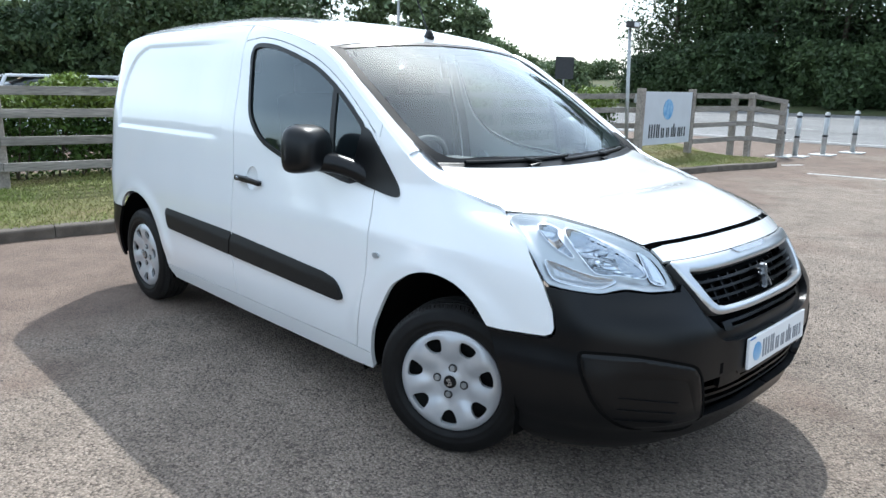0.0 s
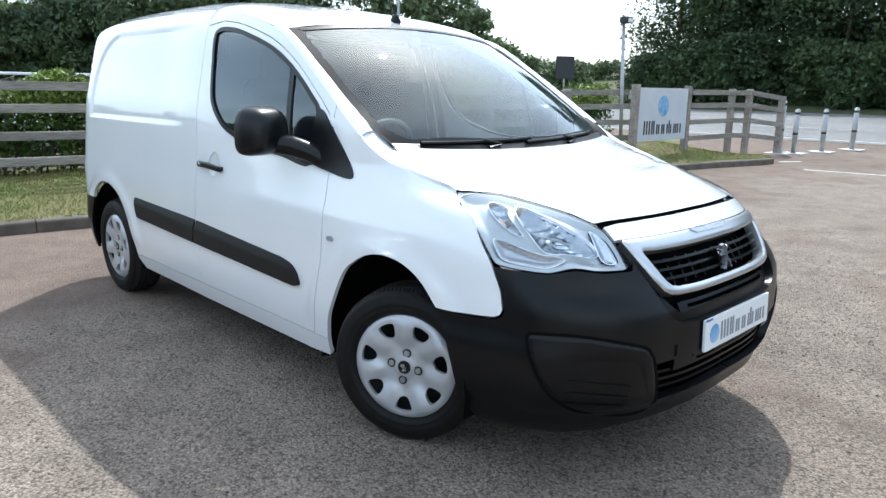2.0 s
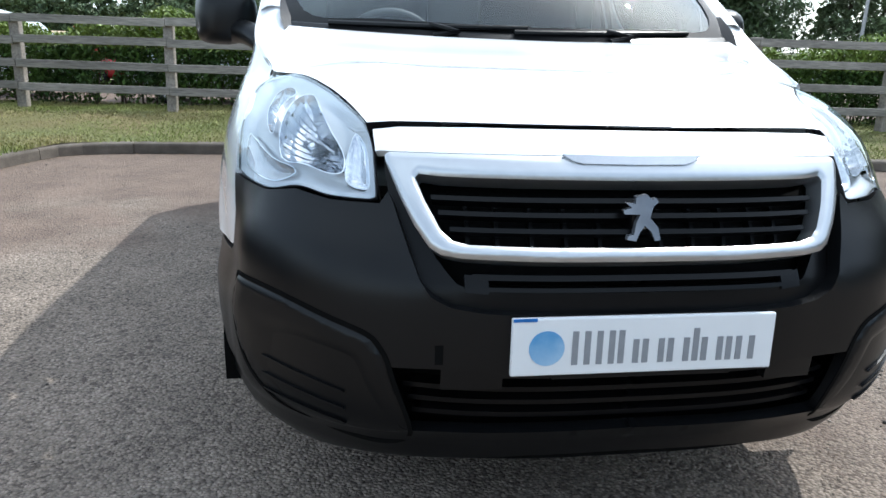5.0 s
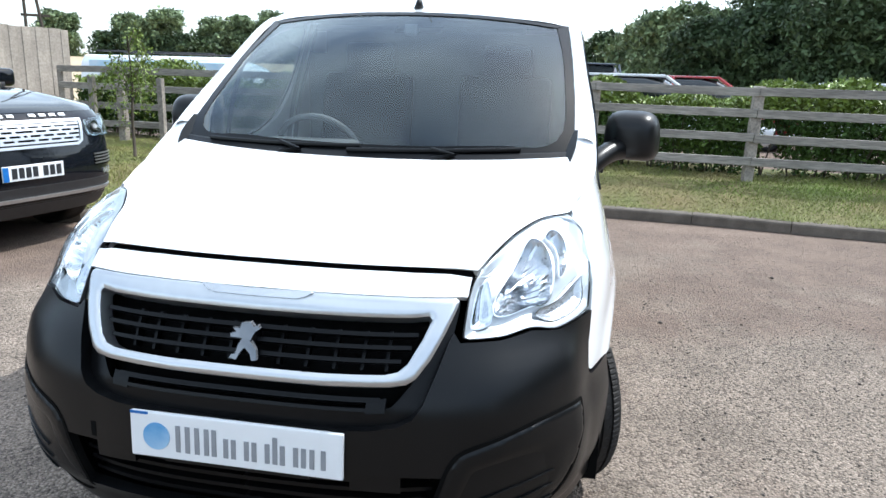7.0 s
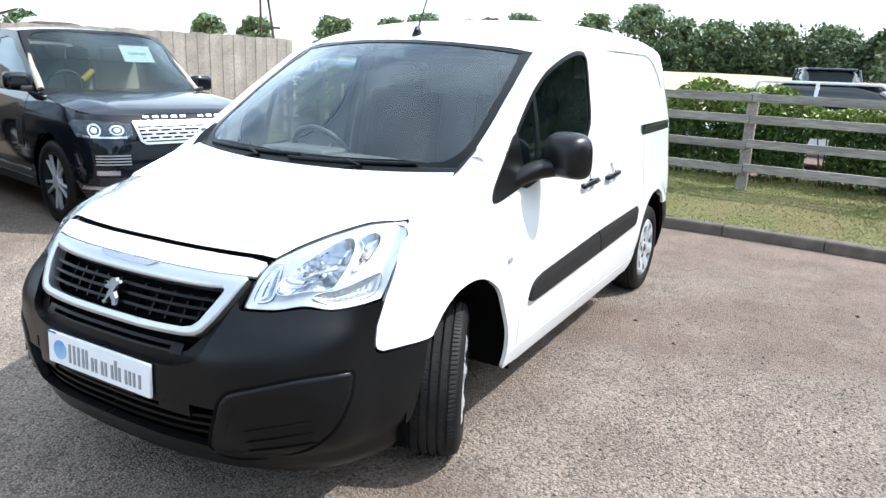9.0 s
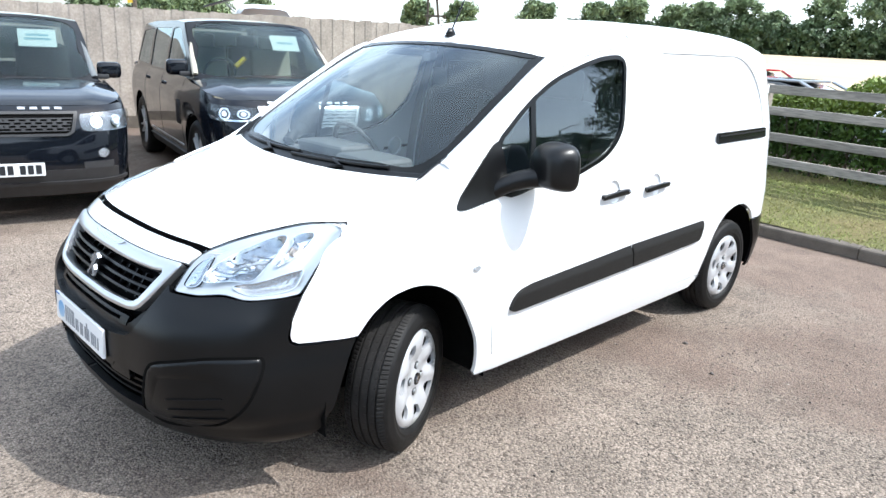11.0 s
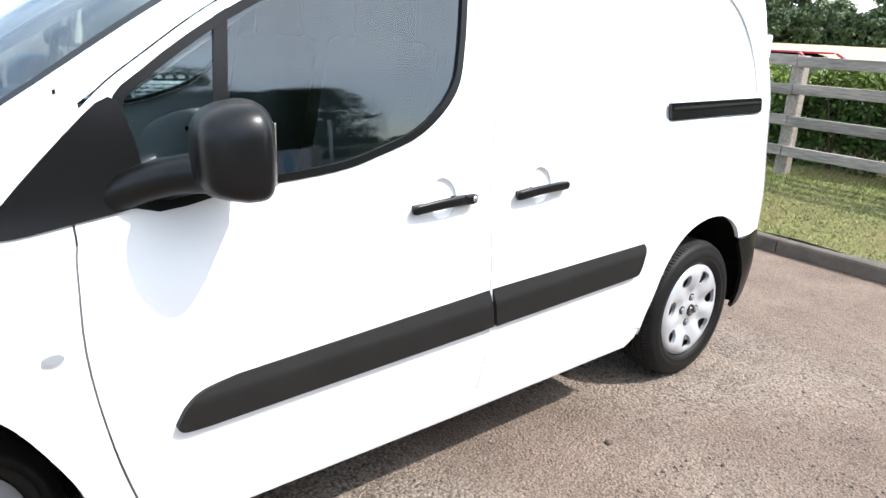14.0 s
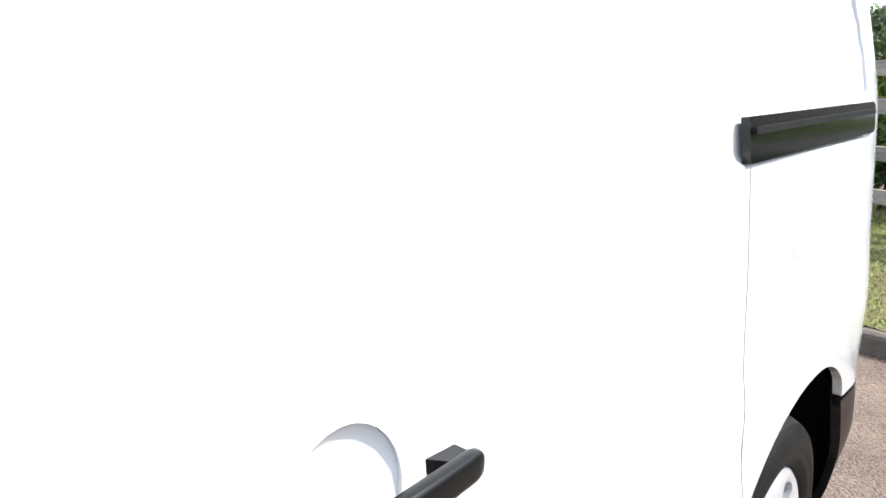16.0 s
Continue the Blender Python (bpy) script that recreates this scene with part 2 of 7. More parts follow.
M_BOARD = material("close_board_wood", (0.43, 0.37, 0.315), 0.85, var=0.25, var_scale=4, grain=0.2, grain_scale=30, bump=0.25, bump_scale=40, per_object=0.09)
M_SOIL = material("grass_soil", (0.088, 0.108, 0.028), 0.95, var=0.5, var_scale=1.3, second=(0.145, 0.112, 0.048), grain=0.4, grain_scale=45, bump=0.6, bump_scale=40)
M_GRASS = material("grass_blades", (0.175, 0.235, 0.045), 0.7, var=0.4, var_scale=0.9, second=(0.27, 0.23, 0.095), per_island=0.30)
# long grass, its green darkened to hold the shade under the trees
M_VERGE = material("long_grass_painted_shade", (0.048, 0.072, 0.020), 0.95, var=0.5, var_scale=0.6, second=(0.075, 0.070, 0.028), grain=0.4, grain_scale=20, bump=0.5, bump_scale=14)
M_FIELD = material("ripe_wheat", (0.43, 0.335, 0.215), 0.9, var=0.15, var_scale=0.15, grain=0.1, grain_scale=4)
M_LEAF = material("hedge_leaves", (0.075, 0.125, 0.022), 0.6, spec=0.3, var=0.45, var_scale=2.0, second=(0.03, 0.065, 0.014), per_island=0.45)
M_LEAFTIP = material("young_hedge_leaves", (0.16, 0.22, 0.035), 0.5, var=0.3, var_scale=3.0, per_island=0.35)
M_WOODS = material("woodland_leaves", (0.066, 0.100, 0.034), 0.65, var=0.5, var_scale=0.22, second=(0.026, 0.048, 0.017), per_island=0.4)
M_BARK = material("bark", (0.10, 0.08, 0.06), 0.9, var=0.4, var_scale=8, bump=0.5, bump_scale=30)
M_CARBLACK = material("black_car_paint", (0.005, 0.0065, 0.010), 0.08, spec=0.2, coat=0.55, var=0.2, var_scale=2.0)
M_CARGLASS = coated_glass("car_glass", (0.34, 0.38, 0.38), 1.6)
M_CARGREY = material("dark_grey_car_trim", (0.03, 0.03, 0.032), 0.5, var=0.2, var_scale=15)
M_POLE = material("galvanised_steel", (0.42, 0.43, 0.43), 0.45, metal=0.6, var=0.25, var_scale=12)
M_LINE = material("road_marking", (0.62, 0.62, 0.60), 0.8, var=0.3, var_scale=9, grain=0.2)

M_SIGN = material("sign_board_paint", (0.55, 0.57, 0.60), 0.5, var=0.08, var_scale=3)
M_DARKINK = material("dark_ink", (0.02, 0.022, 0.026), 0.5, var=0.2, var_scale=20)
M_NOTICE = material("notice_ink", (0.25, 0.40, 0.48), 0.6, var=0.1, var_scale=20)
M_CREAM = material("cream_leather", (0.42, 0.38, 0.31), 0.6, var=0.15, var_scale=8)
M_YELLOW = material("yellow_plastic", (0.62, 0.42, 0.03), 0.45, var=0.15, var_scale=10)
M_CARSCREEN = coated_glass("car_windscreen", (0.60, 0.68, 0.67), 1.38)
M_CARGLASSDARK = material("dark_car_glass", (0.015, 0.018, 0.02), 0.05, coat=0.5)
M_CARWHITE = material("white_car_paint", (0.72, 0.73, 0.74), 0.25, coat=1.0, var=0.03, var_scale=3)
M_CARRED = material("red_car_paint", (0.38, 0.025, 0.03), 0.22, coat=1.0, var=0.1, var_scale=3)
M_CARBLUE = material("slate_car_paint", (0.035, 0.05, 0.07), 0.2, coat=1.0, var=0.1, var_scale=3)
M_CARSILVER = material("silver_car_paint", (0.42, 0.45, 0.48), 0.3, metal=0.5, coat=1.0, var=0.05, var_scale=3)
M_PALEBLUE = material("pale_blue_print", (0.30, 0.55, 0.70), 0.4, var=0.4, var_scale=2.5, second=(0.65, 0.72, 0.78))

M_STONE = material("loose_grit", (0.24, 0.205, 0.17), 0.9, var=0.5, var_scale=30, per_island=0.5)
M_STONEDARK = material("dark_stone", (0.105, 0.090, 0.080), 0.9, var=0.5, var_scale=30, per_island=0.5)
M_DRYLEAF = material("dry_leaf", (0.26, 0.17, 0.09), 0.8, var=0.4, var_scale=12, per_island=0.4)
M_TREE = material("tree_leaves", (0.165, 0.215, 0.098), 0.65, var=0.45, var_scale=0.4, second=(0.092, 0.130, 0.060), per_island=0.45)
# ---- mesh helpers ----
from mathutils.geometry import delaunay_2d_cdt


def mesh_object(name, verts, faces, mat, parent=None, label="", smooth=True, sharp=()):
    me = bpy.data.meshes.new(name)
    me.from_pydata([tuple(v) for v in verts], [], faces)
    if smooth:
        me.polygons.foreach_set("use_smooth", [True] * len(me.polygons))
    me.update()
    if sharp:
        marks = {(min(a, b), max(a, b)) for a, b in sharp}
        me.edges.foreach_set("use_edge_sharp", [tuple(sorted(e.vertices)) in marks for e in me.edges])
    if mat:
        me.materials.append(mat)
    ob = new(name, me)
    ob.parent = parent
    if label:
        tagged(ob, label)
    return ob


def part(name, bm, mat, parent, label="", smooth=False):
    me = bpy.data.meshes.new(name)
    bm.normal_update()
    bm.to_mesh(me)
    bm.free()
    if smooth:
        me.polygons.foreach_set("use_smooth", [True] * len(me.polygons))
    me.materials.append(mat)
    ob = new(name, me)
    ob.parent = parent
    if label:
        tagged(ob, label)
    return ob


def empty(name, m, label, category, group="", kind=""):
    ob = new(name)
    ob.matrix_basis = m
    return tagged(ob, label, category, group, kind)


def box(bm, cx, cy, cz, sx, sy, sz, rot=None, bevel=0.0, seg=2):
    """A box added to bm, centred, with its sizes."""
    r = bmesh.ops.create_cube(bm, size=1.0)
    vs = r["verts"]
    bmesh.ops.scale(bm, vec=(sx, sy, sz), verts=vs)
    if bevel:
        es = list({e for v in vs for e in v.link_edges})
        rb = bmesh.ops.bevel(bm, geom=es, offset=bevel, segments=seg, affect="EDGES", profile=0.6)
        vs = list({v for f in rb["faces"] for v in f.verts} | {v for v in vs if v.is_valid})
    if rot is not None:
        bmesh.ops.rotate(bm, cent=(0, 0, 0), matrix=rot, verts=vs)
    bmesh.ops.translate(bm, vec=(cx, cy, cz), verts=vs)
    return vs


def tube(bm, a, b, r0, r1=None, seg=12):
    """A tapered rod from a to b."""
    a, b = Vector(a), Vector(b)
    m = Matrix.Translation((a + b) / 2) @ (b - a).to_track_quat("Z", "Y").to_matrix().to_4x4()
    bmesh.ops.create_cone(bm, cap_ends=True, segments=seg, radius1=r0, radius2=r0 if r1 is None else r1, depth=(b - a).length, matrix=m)


def hose(bm, pts, r0, r1=None, seg=8):
    """One bent rod through the points."""
    pts = [Vector(p) for p in pts]
    r1 = r0 if r1 is None else r1
    rings = []
    for i, p in enumerate(pts):
        d = (pts[min(i + 1, len(pts) - 1)] - pts[max(i - 1, 0)]).normalized()
        a = d.cross(Vector((.31, .17, .94))).normalized()
        b = d.cross(a)
        r = r0 + (r1 - r0) * i / (len(pts) - 1)
        rings.append([bm.verts.new(p + (a * math.cos(2 * math.pi * k / seg) + b * math.sin(2 * math.pi * k / seg)) * r) for k in range(seg)])
    for u, v in zip(rings[:-1], rings[1:]):
        for k in range(seg):
            bm.faces.new((u[k - 1], u[k], v[k], v[k - 1]))
    bm.faces.new(rings[0])
    bm.faces.new(rings[-1][::-1])


def pchip(points):
    """A smooth monotone curve through (x, y) knots."""
    X, Y = np.array([p[0] for p in points], float), np.array([p[1] for p in points], float)
    h = np.diff(X)
    d = np.diff(Y) / h
    m = np.zeros(len(X))
    m[0], m[-1] = d[0], d[-1]
    for i in range(1, len(X) - 1):
        m[i] = 0 if d[i - 1] * d[i] <= 0 else 2 * d[i - 1] * d[i] / (d[i - 1] + d[i])

    def f(v):
        v = np.clip(v, X[0], X[-1])
        i = np.clip(np.searchsorted(X, v) - 1, 0, len(h) - 1)
        s = (v - X[i]) / h[i]
        return ((1 + 2 * s) * (1 - s) ** 2 * Y[i] + s * (1 - s) ** 2 * h[i] * m[i] + s * s * (3 - 2 * s) * Y[i + 1] + s * s * (s - 1) * h[i] * m[i + 1])

    return f


def smooth_closed(points, n=6):
    """A closed Catmull-Rom curve through the points."""
    out, k = [], len(points)
    for i in range(k):
        p0, p1, p2, p3 = (np.array(points[(i + j - 1) % k], float) for j in range(4))
        for t in np.arange(n) / n:
            out.append(tuple(0.5 * (2 * p1 + (p2 - p0) * t + (2 * p0 - 5 * p1 + 4 * p2 - p3) * t * t + (3 * p1 - p0 - 3 * p2 + p3) * t ** 3)))
    return out


def smooth_open(points, n=6):
    out, k = [], len(points)
    for i in range(k - 1):
        p1, p2 = np.array(points[i], float), np.array(points[i + 1], float)
        p0 = np.array(points[i - 1], float) if i else 2 * p1 - p2
        p3 = np.array(points[i + 2], float) if i + 2 < k else 2 * p2 - p1
        for t in np.arange(n) / n:
            out.append(tuple(0.5 * (2 * p1 + (p2 - p0) * t + (2 * p0 - 5 * p1 + 4 * p2 - p3) * t * t + (3 * p1 - p0 - 3 * p2 + p3) * t ** 3)))
    out.append(tuple(points[-1]))
    return out


def dense(poly, step):
    out = []
    for i, a in enumerate(poly):
        b = poly[(i + 1) % len(poly)]
        n = max(1, int(math.ceil(math.hypot(b[0] - a[0], b[1] - a[1]) / step)))
        out += [(a[0] + (b[0] - a[0]) * k / n, a[1] + (b[1] - a[1]) * k / n) for k in range(n)]
    return out


def inside(x, y, poly):
    c = False
    j = len(poly) - 1
    for i in range(len(poly)):
        (xi, yi), (xj, yj) = poly[i], poly[j]
        if (yi > y) != (yj > y) and x < (xj - xi) * (y - yi) / (yj - yi) + xi:
            c = not c
        j = i
    return c


def inside_many(pts, poly):
    """The same for many points at once."""
    p, q = np.asarray(pts, float), np.asarray(poly, float)
    x, y = p[:, :1], p[:, 1:2]
    a, b = q, np.roll(q, 1, 0)
    cross = (a[None, :, 1] > y) != (b[None, :, 1] > y)
    with np.errstate(divide="ignore", invalid="ignore"):
        at = (b[None, :, 0] - a[None, :, 0]) * (y - a[None, :, 1]) / (b[None, :, 1] - a[None, :, 1]) + a[None, :, 0]
    return (np.sum(cross & (x < at), 1) % 2) == 1


def sheet(outline, holes=(), step=0.03, edge=None):
    """Triangles that fill a flat outline with holes: points, faces and the boundary loops."""
    edge = edge or step
    loops = [dense(outline, edge)] + [dense(h, edge) for h in holes]
    pts, edges, rings = [], [], []
    for lp in loops:
        s = len(pts)
        pts += lp
        rings.append(list(range(s, s + len(lp))))
        edges += [(s + k, s + (k + 1) % len(lp)) for k in range(len(lp))]
    ring = np.array(pts)
    x0, y0 = ring.min(0)
    x1, y1 = ring.max(0)
    grid = [(x, y) for row, y in enumerate(np.arange(y0 + step / 2, y1, step * 0.87)) for x in np.arange(x0 + (row % 2) * step / 2, x1, step)]
    if grid:
        grid = np.array(grid)
        ok = inside_many(grid, loops[0])
        for h in loops[1:]:
            ok &= ~inside_many(grid, h)
        grid = grid[ok]
        far = np.array([((ring - g) ** 2).sum(1).min() for g in grid]) > (0.45 * min(step, edge)) ** 2 if len(grid) else []
        pts += [tuple(g) for g, f in zip(grid, far) if f]
    v, e, f, ov, oe, of = delaunay_2d_cdt([Vector(p) for p in pts], edges, [], 0, 1e-6)
    where = {}
    for new_i, olds in enumerate(ov):
        for o in olds:
            where[o] = new_i
    faces = []
    mids = np.array([(sum(v[i].x for i in t) / 3, sum(v[i].y for i in t) / 3) for t in f])
    ok = inside_many(mids, loops[0])
    for h in loops[1:]:
        ok &= ~inside_many(mids, h)
    for t, keep in zip(f, ok):
        if keep:
            a, b, c = (v[i] for i in t)
            t = list(t)
            if (b.x - a.x) * (c.y - a.y) - (b.y - a.y) * (c.x - a.x) < 0:
                t.reverse()
            faces.append(t)
    return [(p.x, p.y) for p in v], faces, [[where[i] for i in r] for r in rings]


def shell(name, flat, fn, mat, parent, off=0.0, thick=0.012, mirror=False, label="", closed=False):
    """A panel on the surface fn(u, v, off), with its edges turned in by thick; closed gives it a back too."""
    pts, faces, rings = flat
    top = [fn(u, v, off) for u, v in pts]
    verts, fs = list(top), [tuple(t) for t in faces]
    sharp = [(r[k - 1], r[k]) for r in rings for k in range(len(r))]
    if closed:
        n = len(verts)
        verts += [fn(u, v, off - thick) for u, v in pts]
        fs += [tuple(n + i for i in reversed(t)) for t in faces]
        for ri, r in enumerate(rings):
            area = sum(pts[r[k - 1]][0] * pts[r[k]][1] - pts[r[k]][0] * pts[r[k - 1]][1] for k in range(len(r)))
            rr = r if (area > 0) == (ri == 0) else r[::-1]
            fs += [(rr[k - 1], n + rr[k - 1], n + rr[k], rr[k]) for k in range(len(rr))]
    elif thick:
        for ri, r in enumerate(rings):
            area = sum(pts[r[k - 1]][0] * pts[r[k]][1] - pts[r[k]][0] * pts[r[k - 1]][1] for k in range(len(r)))
            rr = r if (area > 0) == (ri == 0) else r[::-1]
            s, k = len(verts), len(rr)
            verts += [fn(*pts[i], off - thick) for i in rr]
            fs += [(rr[j - 1], s + (j - 1) % k, s + j, rr[j]) for j in range(k)]
    # the outer faces look along the offset
    t = faces[len(faces) // 2]
    a, b, c = (Vector(top[i]) for i in t)
    way = Vector(fn(*pts[t[0]], off + .01)) - a
    turned = (b - a).cross(c - a).dot(way) < 0
    if mirror:
        verts = [(v[0], -v[1], v[2]) for v in verts]
        turned = not turned
    if turned:
        fs = [tuple(reversed(f)) for f in fs]
    return mesh_object(name, verts, fs, mat, parent, label, sharp=sharp)


def leaf_mass(points, sizes, mat_name=None, ratio=0.6, seed=1, up=0.0):
    """Many small leaf quads (verts, faces) about the points."""
    rng = np.random.default_rng(seed)
    n = len(points)
    p = np.asarray(points, float)
    d = rng.normal(size=(n, 3))
    d[:, 2] += up
    d /= np.linalg.norm(d, axis=1)[:, None]
    e = np.cross(d, rng.normal(size=(n, 3)))
    e /= np.linalg.norm(e, axis=1)[:, None] + 1e-9
    s = np.asarray(sizes, float)[:, None]
    a, b = d * s, e * s * ratio
    q = np.stack([p - a, p + b * 0.9 - a * 0.1, p + a, p - b * 0.9 - a * 0.1], 1).reshape(-1, 3)
    f = np.arange(4 * n).reshape(-1, 4)
    return q, f


def leaf_tris(points, sizes, seed=1):
    """Small three-cornered leaf tufts for distant crowns."""
    r = np.random.default_rng(seed)
    p = np.asarray(points, np.float32)
    c = r.normal(size=(len(p), 3, 3)).astype(np.float32)
    c /= np.linalg.norm(c, axis=2, keepdims=True)
    v = p[:, None] + c * np.asarray(sizes, np.float32)[:, None, None]
    return v.reshape(-1, 3), np.arange(3 * len(p)).reshape(-1, 3)


def fast_mesh(name, verts, faces, mat, parent=None, label="", smooth=False):
    """A joined mesh from arrays of equal faces."""
    me = bpy.data.meshes.new(name)
    verts, faces = np.asarray(verts, np.float32), np.asarray(faces, np.int32)
    k = faces.shape[1]
    me.vertices.add(len(verts))
    me.vertices.foreach_set("co", verts.ravel())
    me.loops.add(faces.size)
    me.loops.foreach_set("vertex_index", faces.ravel())
    me.polygons.add(len(faces))
    me.polygons.foreach_set("loop_start", np.arange(len(faces), dtype=np.int32) * k)
    me.update(calc_edges=True)
    me.materials.append(mat)
    ob = new(name, me)
    ob.parent = parent
    if label:
        tagged(ob, label)
    return ob

# ---- the white van: body surface ----
# x runs to its nose, y to its left side; half width by height, nose reach by height
HALF = pchip([(.16, .815), (.20, .84), (.26, .862), (.35, .882), (.45, .89), (.75, .888), (.95, .868), (1.1, .853), (1.2, .842), (1.43, .787), (1.62, .738), (1.70, .70), (1.74, .66)])
REACH = pchip([(.16, 2.22), (.20, 2.26), (.27, 2.32), (.35, 2.355), (.5, 2.372), (.63, 2.365), (.69, 2.335), (.78, 2.285), (.867, 2.218), (.922, 2.15), (.955, 2.05), (1.0, 1.83), (1.06, 1.7), (1.2, 1.6), (1.75, 1.5)])
NOSE = 1.2
TAIL = -1.70
_th = np.linspace(0, math.pi / 2, 400)
_s, _c = np.sin(_th) ** (2 / 3), np.cos(_th) ** (2 / 3)
_arc = np.concatenate([[0], np.cumsum(np.hypot(np.diff(_s * 1.1), np.diff(_c * 0.88)))])
FRONT_Q = NOSE + float(_arc[-1])


def width(x, z):
    w = float(HALF(z))
    w -= max(0, min(1, (z - .85) / .2)) * max(0, min(1, (x + .1) / 1.3)) * .04
    if x < TAIL:
        w -= 0.13 * ((TAIL - x) / 0.29) ** 2.6
    return w


def qx(x, z):
    """The place along the body's skirt for a point at x, on the side."""
    if x <= NOSE:
        return x
    s = min(1.0, (x - NOSE) / (float(REACH(z)) - NOSE))
    return NOSE + float(np.interp(s, _s, _arc))


def qy(y, z):
    """The same for a point of the front at y."""
    return NOSE + float(np.interp(-y / width(NOSE, z), -_c, _arc))


def skin(q, z):
    if q <= NOSE:
        return (q, width(q, z), z)
    a = min(q - NOSE, _arc[-1])
    s, c = float(np.interp(a, _arc, _s)), float(np.interp(a, _arc, _c))
    return (NOSE + (float(REACH(z)) - NOSE) * s, width(NOSE, z) * c, z)


def step01(a, b, v):
    t = max(0.0, min(1.0, (v - a) / (b - a)))
    return t * t * (3 - 2 * t)


def press(x, z):
    """The pressed shapes of the side: arch flares, the load panel and the grip hollows."""
    d = 0.0
    for cx, r0 in ((1.405, .455), (-1.364, .45)):
        r = math.hypot(x - cx, (z - .30))
        d += 0.012 * math.exp(-((r - r0) / .045) ** 2) * step01(.35, .5, z) if r > r0 else 0.012 * step01(.35, .5, z) * step01(.30, r0, r)
    if -1.75 < x < -.25 and 1.1 < z < 1.7:
        px, pz, rad = x + 1.685, 1.655 - z, .34
        if px < rad and pz < rad:
            e = rad - math.hypot(rad - px, rad - pz)
        else:
            e = min(px, pz)
        e = min(e, (z - 1.145))
        d -= 0.013 * step01(-.004, .006, e) * step01(-.20, -.66, x)
    return d



def skin_off(q, z, off=0.0, pressed=True):
    p = np.array(skin(q, z))
    e = 0.004
    a = np.array(skin(min(q + e, FRONT_Q), z)) - np.array(skin(q - e, z))
    b = np.array(skin(q, z + e)) - np.array(skin(q, z - e))
    n = np.cross(b, a)
    n /= np.linalg.norm(n) + 1e-12
    if n[1] < 0 and q < NOSE + .5:
        n = -n
    if q >= NOSE + .5 and n[0] < 0:
        n = -n
    if q > FRONT_Q - .01:
        n[1] = 0
    if pressed and q < qx(1.95, z):
        off = off + press(p[0], z)
    return tuple(p + n * off)


def side(points):
    return [(qx(x, z), z) for x, z in points]


def front(points):
    return [(qy(y, z), z) for y, z in points]


# the upper edge of the sides: cant rail, pillar, bonnet shoulder
EDGE_Z = pchip([(-1.99, 1.34), (-1.96, 1.47), (-1.88, 1.598), (-1.72, 1.698), (-1.5, 1.732), (-.8, 1.742), (-.17, 1.730), (.2, 1.676), (.5, 1.602), (.8, 1.43), (1.1, 1.238), (1.25, 1.14), (1.4, 1.072), (1.66, 1.0)])


def edge_line(x0, x1, n):
    return [(float(x), float(EDGE_Z(x))) for x in np.linspace(x0, x1, n)]


van = empty("van", pose(0, 0, 0), "white panel van with black bumpers and side strips, parked on asphalt", "van")

def inset(poly, d):
    """The outline moved inwards by d."""
    n = len(poly)
    area = sum(poly[i - 1][0] * poly[i][1] - poly[i][0] * poly[i - 1][1] for i in range(n))
    s = 1 if area > 0 else -1
    out = []
    for i in range(n):
        (ax, ay), (bx, by), (cx, cy) = poly[i - 1], poly[i], poly[(i + 1) % n]
        ux, uy, vx, vy = bx - ax, by - ay, cx - bx, cy - by
        lu, lv = math.hypot(ux, uy) or 1, math.hypot(vx, vy) or 1
        nx, ny = -uy / lu - vy / lv, ux / lu + vx / lv
        k = math.hypot(nx, ny) or 1
        c = max(0.5, k / 2)
        out.append((bx + s * nx / k * d / c, by + s * ny / k * d / c))
    return out


# outlines on the side, (x, z)
DOOR_FRONT = [(.958, .327), (1.012, .53), (1.043, .76), (1.036, .93), (1.028, .99), (1.035, 1.10), (1.022, 1.20), (.955, 1.275), (.86, 1.345), (.68, 1.463), (.48, 1.558), (.2, 1.634), (.0, 1.662)]
DOOR_REAR = [(-.151, 1.640), (-.148, 1.58), (-.131, 1.362), (-.109, 1.14), (-.094, .96), (-.100, .66), (-.107, .546), (-.088, .40), (-.078, .327)]
ARCH_F = [(1.05, .262), (1.068, .38), (1.100, .476), (1.190, .632), (1.264, .694), (1.342, .734), (1.425, .752), (1.500, .748), (1.568, .728), (1.636, .684), (1.70, .612)]
ARCH_R = [(-1.635, .55), (-1.58, .655), (-1.47, .72), (-1.36, .735), (-1.24, .715), (-1.135, .66), (-1.05, .56), (-1.0, .45), (-.975, .36), (-.965, .285)]
WINDOW = [(.930, 1.235), (.853, 1.318), (.671, 1.436), (.482, 1.526), (.212, 1.602), (.06, 1.626), (-.03, 1.622), (-.058, 1.585), (-.045, 1.50), (-.020, 1.385), (.029, 1.262), (.150, 1.158), (.297, 1.105), (.425, 1.075), (.671, 1.054), (.90, 1.036)]
GAP = 0.0026


window_hole = smooth_closed(WINDOW, 4)
window_pane, window_out = smooth_closed(inset(WINDOW, .014), 4), smooth_closed(inset(WINDOW, -.003), 4)
window_in = smooth_closed(inset(WINDOW, .017), 4)
door_out = smooth_open(DOOR_FRONT, 4) + smooth_open(DOOR_REAR, 4)
fender_out = smooth_open(ARCH_F, 4) + [(1.78, .611), (1.846, .613), (1.915, .617), (1.936, .628), (1.942, .648), (1.930, .706), (1.888, .79), (1.815, .888), (1.705, .966), (1.655, .994)] + edge_line(1.62, 1.03, 20) + [(1.030, 1.235)] + smooth_open(DOOR_FRONT, 4)[: 4 * 6][::-1][0:] + [(.967, .3255), (1.048, .3225)]
